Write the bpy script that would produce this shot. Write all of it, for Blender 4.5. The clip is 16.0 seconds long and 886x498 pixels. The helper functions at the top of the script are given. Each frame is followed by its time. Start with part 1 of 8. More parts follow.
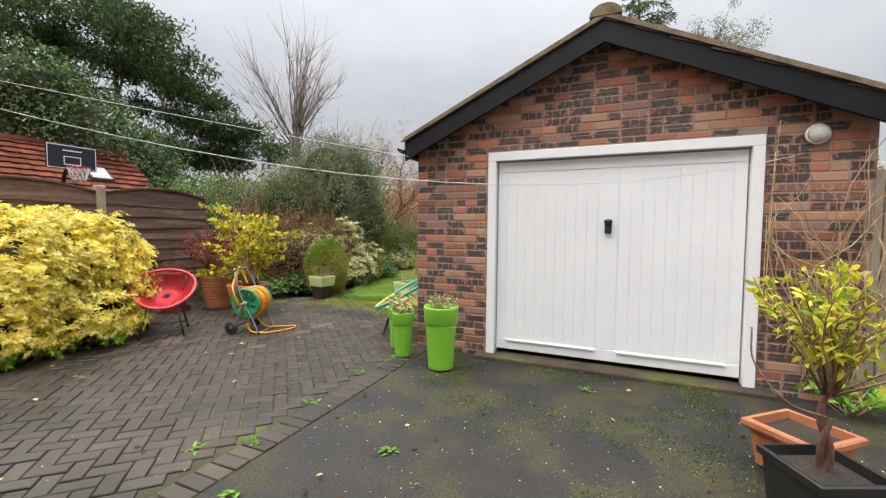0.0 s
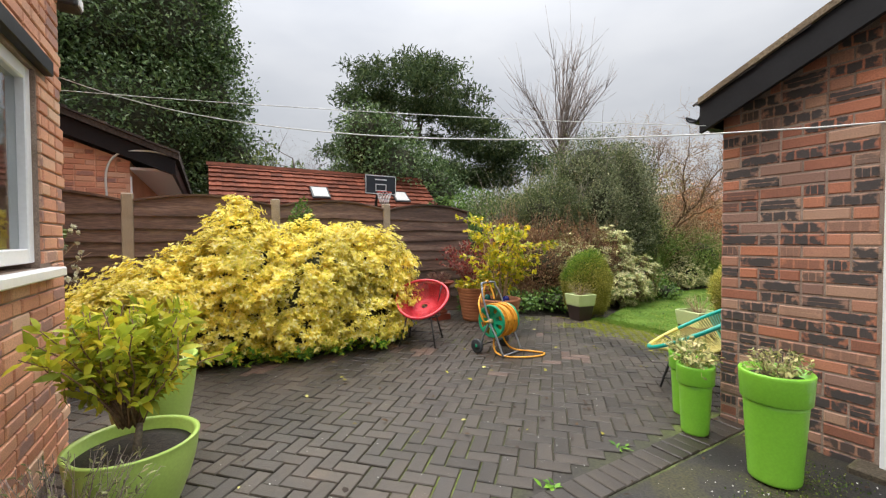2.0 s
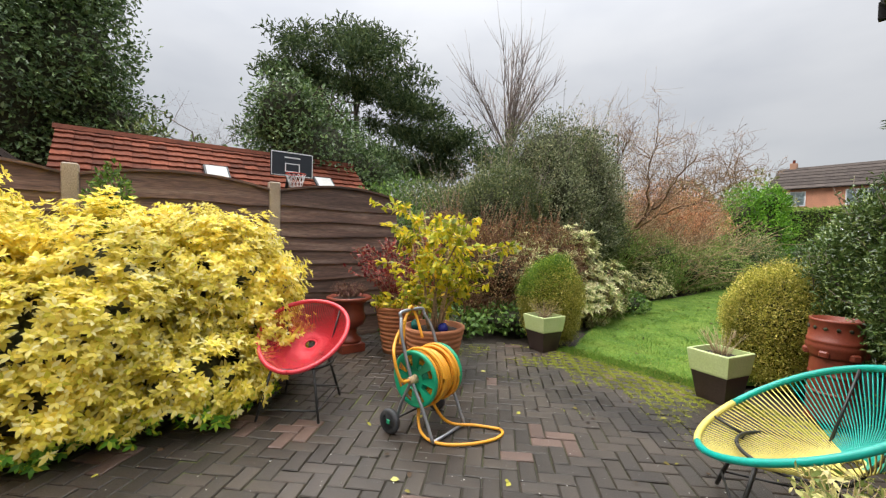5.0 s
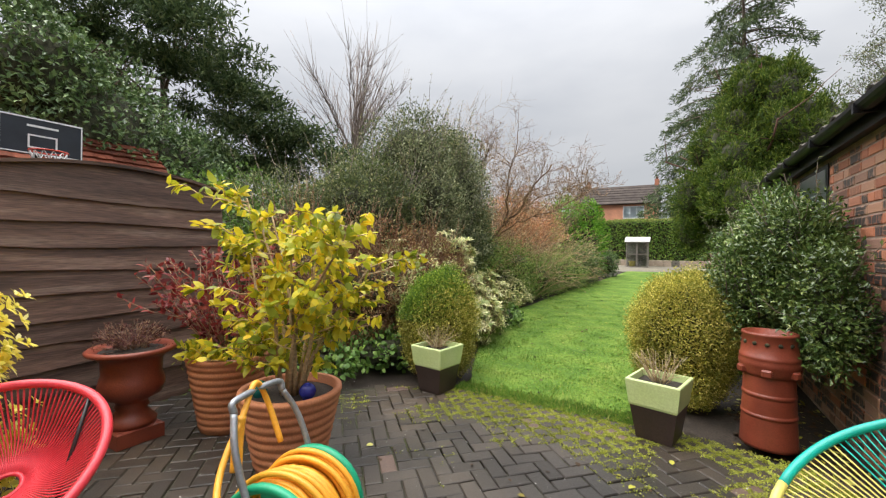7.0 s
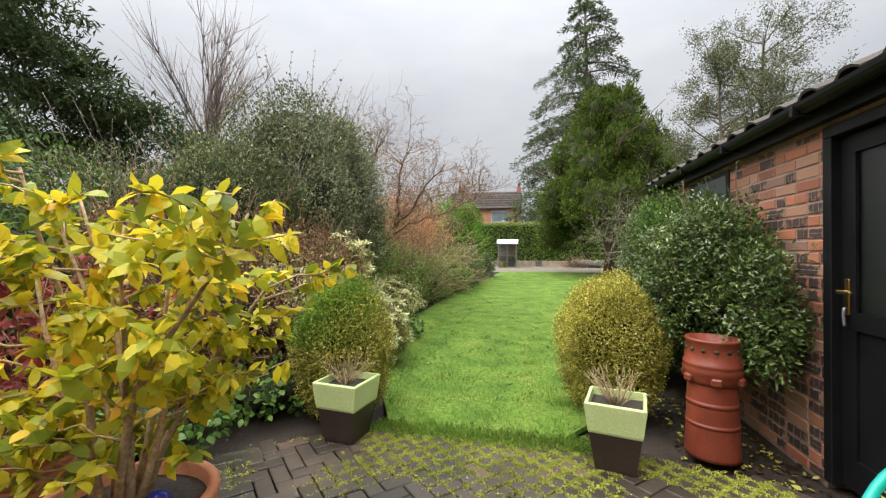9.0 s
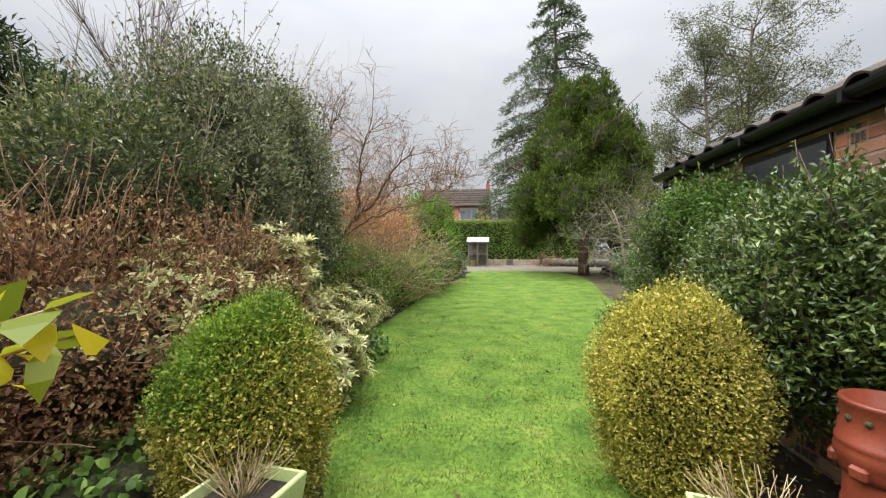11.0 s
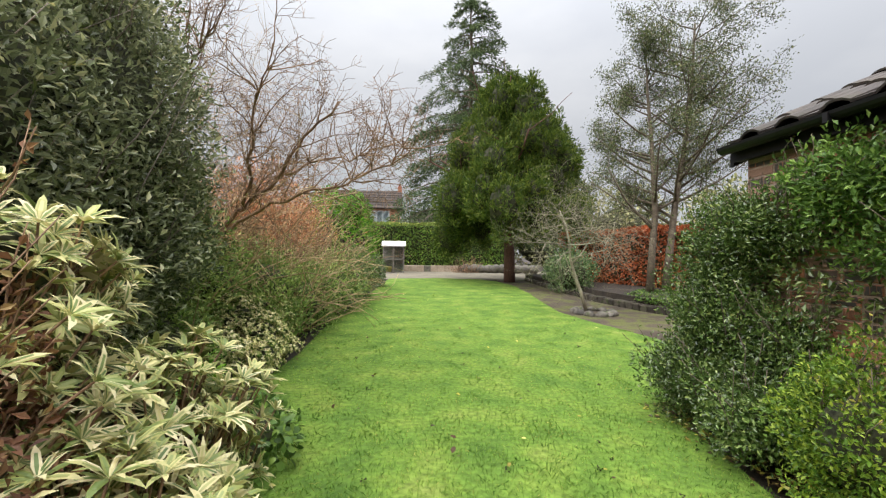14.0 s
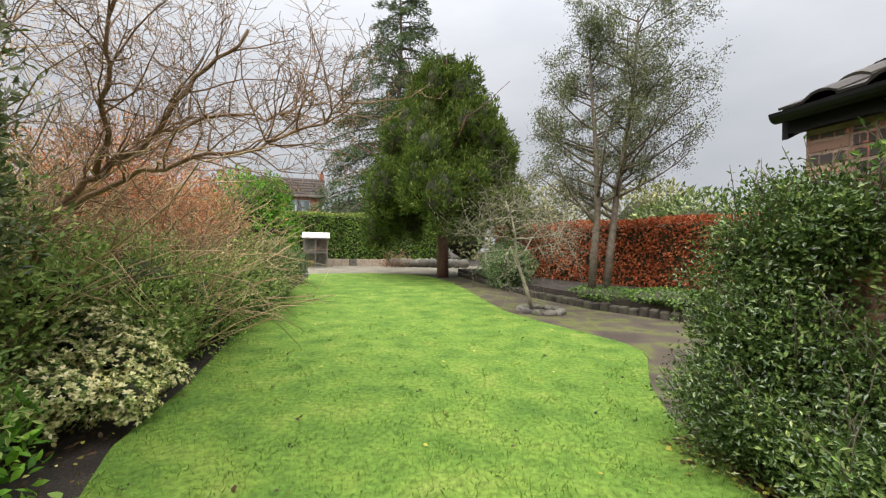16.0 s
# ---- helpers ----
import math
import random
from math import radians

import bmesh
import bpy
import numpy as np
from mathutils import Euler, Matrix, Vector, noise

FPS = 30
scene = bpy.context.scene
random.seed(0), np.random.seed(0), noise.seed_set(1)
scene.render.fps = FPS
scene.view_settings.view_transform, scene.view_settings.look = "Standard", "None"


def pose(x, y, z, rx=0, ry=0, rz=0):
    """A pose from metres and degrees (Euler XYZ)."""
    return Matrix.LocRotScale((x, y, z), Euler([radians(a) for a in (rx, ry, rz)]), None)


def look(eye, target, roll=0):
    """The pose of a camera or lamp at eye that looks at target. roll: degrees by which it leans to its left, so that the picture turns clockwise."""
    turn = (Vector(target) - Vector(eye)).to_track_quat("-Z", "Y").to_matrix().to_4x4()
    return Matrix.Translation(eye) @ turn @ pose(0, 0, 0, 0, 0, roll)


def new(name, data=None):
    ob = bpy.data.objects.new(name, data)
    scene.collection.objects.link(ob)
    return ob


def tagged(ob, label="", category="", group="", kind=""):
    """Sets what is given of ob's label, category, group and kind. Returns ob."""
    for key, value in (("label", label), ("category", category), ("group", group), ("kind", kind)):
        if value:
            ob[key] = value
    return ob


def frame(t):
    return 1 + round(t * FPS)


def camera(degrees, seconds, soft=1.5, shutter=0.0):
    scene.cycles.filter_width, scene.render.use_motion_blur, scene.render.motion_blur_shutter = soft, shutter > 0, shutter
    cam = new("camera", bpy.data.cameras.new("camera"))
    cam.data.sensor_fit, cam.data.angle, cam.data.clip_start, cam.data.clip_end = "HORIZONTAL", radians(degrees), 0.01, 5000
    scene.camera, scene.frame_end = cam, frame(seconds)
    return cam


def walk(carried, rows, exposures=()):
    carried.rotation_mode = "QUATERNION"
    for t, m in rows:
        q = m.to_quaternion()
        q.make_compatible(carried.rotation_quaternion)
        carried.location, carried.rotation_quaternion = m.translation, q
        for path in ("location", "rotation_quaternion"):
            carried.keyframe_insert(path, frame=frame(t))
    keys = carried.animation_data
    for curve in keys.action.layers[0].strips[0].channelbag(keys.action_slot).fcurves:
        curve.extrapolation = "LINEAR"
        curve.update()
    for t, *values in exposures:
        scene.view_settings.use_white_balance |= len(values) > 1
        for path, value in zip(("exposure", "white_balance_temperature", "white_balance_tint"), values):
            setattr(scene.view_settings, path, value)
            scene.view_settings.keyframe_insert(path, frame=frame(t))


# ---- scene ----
cam = camera(95.06, 16.0, 1.25)
# seconds, x, y, z, yaw, pitch, roll
ROWS = [
    (0.0, -0.000, 0.000, 1.303, 23.41, -2.90, -0.50),
    (0.5, -0.063, 0.232, 1.297, 29.50, -2.34, -0.42),
    (1.0, -0.151, 0.425, 1.297, 38.27, -1.82, -0.29),
    (1.5, -0.383, 0.649, 1.283, 48.68, -1.48, -0.30),
    (2.0, -0.536, 0.829, 1.285, 59.79, -1.37, 0.28),
    (2.5, -0.747, 1.107, 1.307, 68.19, -1.43, 0.49),
    (3.0, -0.886, 1.280, 1.283, 73.26, -1.21, 0.56),
    (3.5, -1.178, 1.454, 1.294, 71.73, -0.61, -0.41),
    (4.0, -1.417, 1.642, 1.276, 68.10, -1.46, -0.61),
    (4.5, -1.696, 1.905, 1.296, 61.29, -1.70, -1.03),
    (5.0, -2.011, 2.088, 1.294, 52.00, -1.71, -1.19),
    (7.5, -3.275, 2.918, 1.281, 25.49, 0.32, -0.44),
    (8.0, -3.414, 3.064, 1.295, 20.25, 0.46, -0.20),
    (8.5, -3.591, 3.183, 1.302, 15.63, 0.42, -0.17),
    (9.0, -3.713, 3.265, 1.303, 12.23, 0.42, -0.13),
    (11.5, -4.157, 4.882, 1.310, 6.28, 0.22, -0.36),
    (12.0, -4.340, 5.215, 1.298, 3.88, 0.94, -0.55),
    (12.5, -4.518, 5.552, 1.314, 0.52, 1.16, -0.07),
    (13.0, -4.601, 5.908, 1.300, -1.53, 1.62, -0.17),
    (13.5, -4.658, 6.230, 1.279, -3.34, 1.60, -0.69),
    (14.0, -4.687, 6.575, 1.292, -5.67, 1.01, -0.58),
    (14.5, -4.654, 6.935, 1.265, -8.09, 1.25, -0.16),
    (15.0, -4.619, 7.255, 1.280, -11.36, 1.08, -0.33),
    (15.5, -4.701, 7.517, 1.277, -14.27, 0.65, -0.70),
    (16.0, -4.827, 7.725, 1.296, -16.46, 0.22, -1.02),
]
walk(cam, [(t, pose(x, y, z, 90 + pitch, roll, yaw)) for t, x, y, z, yaw, pitch, roll in ROWS])

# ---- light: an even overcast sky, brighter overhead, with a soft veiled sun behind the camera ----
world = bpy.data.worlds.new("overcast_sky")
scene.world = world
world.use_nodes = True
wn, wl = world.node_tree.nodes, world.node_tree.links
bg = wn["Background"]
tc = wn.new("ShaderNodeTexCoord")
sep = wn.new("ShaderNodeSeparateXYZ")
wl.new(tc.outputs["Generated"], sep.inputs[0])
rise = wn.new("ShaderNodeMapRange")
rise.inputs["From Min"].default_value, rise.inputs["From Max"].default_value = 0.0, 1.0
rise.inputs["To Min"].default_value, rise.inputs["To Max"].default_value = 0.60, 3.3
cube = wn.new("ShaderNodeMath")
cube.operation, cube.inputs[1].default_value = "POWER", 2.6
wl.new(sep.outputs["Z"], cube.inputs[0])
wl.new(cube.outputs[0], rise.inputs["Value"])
mp = wn.new("ShaderNodeMapping")
mp.inputs["Scale"].default_value = (1.6, 1.6, 4.5)
wl.new(tc.outputs["Generated"], mp.inputs[0])
cloud_n = wn.new("ShaderNodeTexNoise")
cloud_n.inputs["Scale"].default_value, cloud_n.inputs["Detail"].default_value = 1.4, 5.0
wl.new(mp.outputs[0], cloud_n.inputs["Vector"])
cr = wn.new("ShaderNodeValToRGB")
cr.color_ramp.elements[0].position, cr.color_ramp.elements[0].color = 0.34, (0.55, 0.562, 0.59, 1)
cr.color_ramp.elements[1].position, cr.color_ramp.elements[1].color = 0.60, (0.655, 0.66, 0.675, 1)
wl.new(cloud_n.outputs["Fac"], cr.inputs[0])
sky = wn.new("ShaderNodeTexSky")
sky.sky_type, sky.sun_disc, sky.sun_elevation, sky.sun_rotation = "NISHITA", False, radians(69), radians(231)
haze = wn.new("ShaderNodeMixRGB")
haze.inputs[0].default_value = 0.015
wl.new(cr.outputs[0], haze.inputs[1])
wl.new(sky.outputs[0], haze.inputs[2])
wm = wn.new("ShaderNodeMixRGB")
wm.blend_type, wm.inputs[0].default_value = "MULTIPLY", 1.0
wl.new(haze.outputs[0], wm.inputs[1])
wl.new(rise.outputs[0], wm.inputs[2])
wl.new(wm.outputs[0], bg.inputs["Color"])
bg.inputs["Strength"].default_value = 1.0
sun_data = bpy.data.lights.new("sun", "SUN")
sun_data.energy, sun_data.angle, sun_data.color = 3.9, radians(85), (1.0, 0.97, 0.93)
sun = new("sun", sun_data)
sun.matrix_world = look((-7.5, -3.5, 17), (0, 0, 0))
scene.view_settings.exposure = 0.5

# ---- materials ----


def nodes_of(name):
    m = bpy.data.materials.new(name)
    m.use_nodes = True
    return m, m.node_tree.nodes, m.node_tree.links, m.node_tree.nodes["Principled BSDF"]


def ramp_node(n, stops):
    r = n.new("ShaderNodeValToRGB")
    while len(r.color_ramp.elements) < len(stops):
        r.color_ramp.elements.new(0.5)
    for e, (p, c) in zip(r.color_ramp.elements, stops):
        e.position, e.color = p, (*c, 1)
    return r


def noise_node(n, l, vec, scale, detail=4.0):
    t = n.new("ShaderNodeTexNoise")
    t.inputs["Scale"].default_value, t.inputs["Detail"].default_value = scale, detail
    l.new(vec, t.inputs["Vector"])
    return t


def surface(name, stops, scale=6.0, fine=90.0, rough=(0.5, 0.8), bump=0.25, metal=0.0, grain=0.35, stretch=(1, 1, 1), vary=0.0, spec=0.5):
    """Coarse noise picks a colour from the stops, fine noise gives grain and relief; vary: brightness from piece to piece."""
    m, n, l, b = nodes_of(name)
    tex = n.new("ShaderNodeTexCoord")
    mapn = n.new("ShaderNodeMapping")
    mapn.inputs["Scale"].default_value = stretch
    l.new(tex.outputs["Object"], mapn.inputs[0])
    big = noise_node(n, l, mapn.outputs[0], scale)
    small = noise_node(n, l, mapn.outputs[0], fine, 6.0)
    r = ramp_node(n, stops)
    l.new(big.outputs["Fac"], r.inputs[0])
    g = n.new("ShaderNodeMapRange")
    g.inputs["From Min"].default_value, g.inputs["From Max"].default_value = 0.3, 0.7
    g.inputs["To Min"].default_value, g.inputs["To Max"].default_value = 1 - grain, 1 + grain
    l.new(small.outputs["Fac"], g.inputs["Value"])
    mul = n.new("ShaderNodeMixRGB")
    mul.blend_type, mul.inputs[0].default_value = "MULTIPLY", 1.0
    l.new(r.outputs[0], mul.inputs[1])
    l.new(g.outputs[0], mul.inputs[2])
    out = mul
    if vary:
        rnd = piece_random(n, l)
        vr = n.new("ShaderNodeMapRange")
        vr.inputs["To Min"].default_value, vr.inputs["To Max"].default_value = 1 - vary, 1 + vary
        l.new(rnd, vr.inputs["Value"])
        out = n.new("ShaderNodeMixRGB")
        out.blend_type, out.inputs[0].default_value = "MULTIPLY", 1.0
        l.new(mul.outputs[0], out.inputs[1])
        l.new(vr.outputs[0], out.inputs[2])
    l.new(out.outputs[0], b.inputs["Base Color"])
    rr = n.new("ShaderNodeMapRange")
    rr.inputs["To Min"].default_value, rr.inputs["To Max"].default_value = rough
    l.new(big.outputs["Fac"], rr.inputs["Value"])
    l.new(rr.outputs[0], b.inputs["Roughness"])
    b.inputs["Metallic"].default_value = metal
    b.inputs["Specular IOR Level"].default_value = spec
    if bump:
        bp = n.new("ShaderNodeBump")
        bp.inputs["Strength"].default_value, bp.inputs["Distance"].default_value = bump, 0.004
        l.new(small.outputs["Fac"], bp.inputs["Height"])
        l.new(bp.outputs[0], b.inputs["Normal"])
    return m


def piece_random(n, l):
    """One number per piece: the object's and the mesh island's together."""
    oi = n.new("ShaderNodeObjectInfo")
    ge = n.new("ShaderNodeNewGeometry")
    ad = n.new("ShaderNodeMath")
    ad.operation = "ADD"
    l.new(oi.outputs["Random"], ad.inputs[0])
    l.new(ge.outputs["Random Per Island"], ad.inputs[1])
    fr = n.new("ShaderNodeMath")
    fr.operation = "FRACT"
    l.new(ad.outputs[0], fr.inputs[0])
    return fr.outputs[0]


def leafy(name, stops, rough=0.45, through_light=0.3, gloss=0.28):
    """Leaves: colour from leaf to leaf, some light coming through."""
    m, n, l, b = nodes_of(name)
    r = ramp_node(n, stops)
    l.new(piece_random(n, l), r.inputs[0])
    tex = n.new("ShaderNodeTexCoord")
    big = noise_node(n, l, tex.outputs["Object"], 2.2)
    g = n.new("ShaderNodeMapRange")
    g.inputs["From Min"].default_value, g.inputs["From Max"].default_value = 0.3, 0.7
    g.inputs["To Min"].default_value, g.inputs["To Max"].default_value = 0.72, 1.25
    l.new(big.outputs["Fac"], g.inputs["Value"])
    mul = n.new("ShaderNodeMixRGB")
    mul.blend_type, mul.inputs[0].default_value = "MULTIPLY", 1.0
    l.new(r.outputs[0], mul.inputs[1])
    l.new(g.outputs[0], mul.inputs[2])
    l.new(mul.outputs[0], b.inputs["Base Color"])
    b.inputs["Roughness"].default_value = rough
    b.inputs["Specular IOR Level"].default_value = gloss
    tr = n.new("ShaderNodeBsdfTranslucent")
    l.new(mul.outputs[0], tr.inputs["Color"])
    mx = n.new("ShaderNodeMixShader")
    mx.inputs[0].default_value = through_light
    l.new(b.outputs[0], mx.inputs[1])
    l.new(tr.outputs[0], mx.inputs[2])
    l.new(mx.outputs[0], n["Material Output"].inputs["Surface"])
    return m


def brickwork(name, stops, dark, amount, block_share=0.0):
    """Fired bricks: colour from brick to brick, some with a dark burnt face that leaves the rim red."""
    m, n, l, b = nodes_of(name)
    rnd = piece_random(n, l)
    r = ramp_node(n, stops)
    l.new(rnd, r.inputs[0])
    tex = n.new("ShaderNodeTexCoord")
    geo = n.new("ShaderNodeNewGeometry")
    uv = n.new("ShaderNodeUVMap")
    sp = n.new("ShaderNodeSeparateXYZ")
    l.new(uv.outputs[0], sp.inputs[0])

    def math_node(op, a, c):
        q = n.new("ShaderNodeMath")
        q.operation = op
        for k, v in enumerate((a, c)):
            if isinstance(v, (int, float)):
                q.inputs[k].default_value = v
            elif v is not None:
                l.new(v, q.inputs[k])
        return q.outputs[0]
    du = math_node("ABSOLUTE", math_node("SUBTRACT", sp.outputs[0], 0.5), None)
    dv = math_node("ABSOLUTE", math_node("SUBTRACT", sp.outputs[1], 0.5), None)
    wob = noise_node(n, l, geo.outputs["Position"], 26.0, 3.0)
    rim = math_node("ADD", math_node("MAXIMUM", du, dv), math_node("MULTIPLY", math_node("SUBTRACT", wob.outputs["Fac"], 0.5), 0.85))
    inside = n.new("ShaderNodeMapRange")
    inside.inputs["From Min"].default_value, inside.inputs["From Max"].default_value = 0.54, 0.36
    l.new(rim, inside.inputs["Value"])
    burnt = n.new("ShaderNodeMapRange")
    burnt.inputs["From Min"].default_value, burnt.inputs["From Max"].default_value = 1 - amount, 1 - amount + 0.22
    mixr = math_node("FRACT", math_node("MULTIPLY", rnd, 7.31), None)
    l.new(mixr, burnt.inputs["Value"])
    pick = math_node("FRACT", math_node("MULTIPLY", rnd, 13.7), None)

    def bands(coord, count):
        off = math_node("ABSOLUTE", math_node("SUBTRACT", math_node("FRACT", math_node("MULTIPLY", coord, count), None), 0.5), None)
        q = n.new("ShaderNodeMapRange")
        q.inputs["From Min"].default_value, q.inputs["From Max"].default_value = 0.50, 0.40
        l.new(math_node("ADD", off, math_node("MULTIPLY", math_node("SUBTRACT", wob.outputs["Fac"], 0.5), 0.25)), q.inputs["Value"])
        return q.outputs[0]
    blocks = math_node("MAXIMUM", bands(sp.outputs[0], 3.0), math_node("GREATER_THAN", pick, block_share))
    bars = math_node("MAXIMUM", bands(sp.outputs[1], 2.0), math_node("LESS_THAN", pick, 1.0 - 0.5 * block_share))
    fac = math_node("MULTIPLY", math_node("MULTIPLY", inside.outputs[0], burnt.outputs[0]), math_node("MULTIPLY", blocks, bars))
    mx = n.new("ShaderNodeMixRGB")
    l.new(fac, mx.inputs[0])
    l.new(r.outputs[0], mx.inputs[1])
    mx.inputs[2].default_value = (*dark, 1)
    fine = noise_node(n, l, geo.outputs["Position"], 140.0, 6.0)
    big = noise_node(n, l, geo.outputs["Position"], 1.3, 3.0)
    tot = math_node("MULTIPLY", math_node("ADD", math_node("MULTIPLY", fine.outputs["Fac"], 0.9), 0.55), math_node("ADD", math_node("MULTIPLY", big.outputs["Fac"], 0.8), 0.6))
    mul = n.new("ShaderNodeMixRGB")
    mul.blend_type, mul.inputs[0].default_value = "MULTIPLY", 1.0
    l.new(mx.outputs[0], mul.inputs[1])
    l.new(tot, mul.inputs[2])
    l.new(mul.outputs[0], b.inputs["Base Color"])
    b.inputs["Roughness"].default_value = 0.72
    bp = n.new("ShaderNodeBump")
    bp.inputs["Strength"].default_value, bp.inputs["Distance"].default_value = 0.5, 0.004
    l.new(fine.outputs["Fac"], bp.inputs["Height"])
    l.new(bp.outputs[0], b.inputs["Normal"])
    return m


def glassy(name, tint=(0.75, 0.8, 0.8), rough=0.03):
    m, n, l, b = nodes_of(name)
    b.inputs["Base Color"].default_value = (*tint, 1)
    b.inputs["Roughness"].default_value, b.inputs["Transmission Weight"].default_value, b.inputs["IOR"].default_value = rough, 1.0, 1.45
    return m


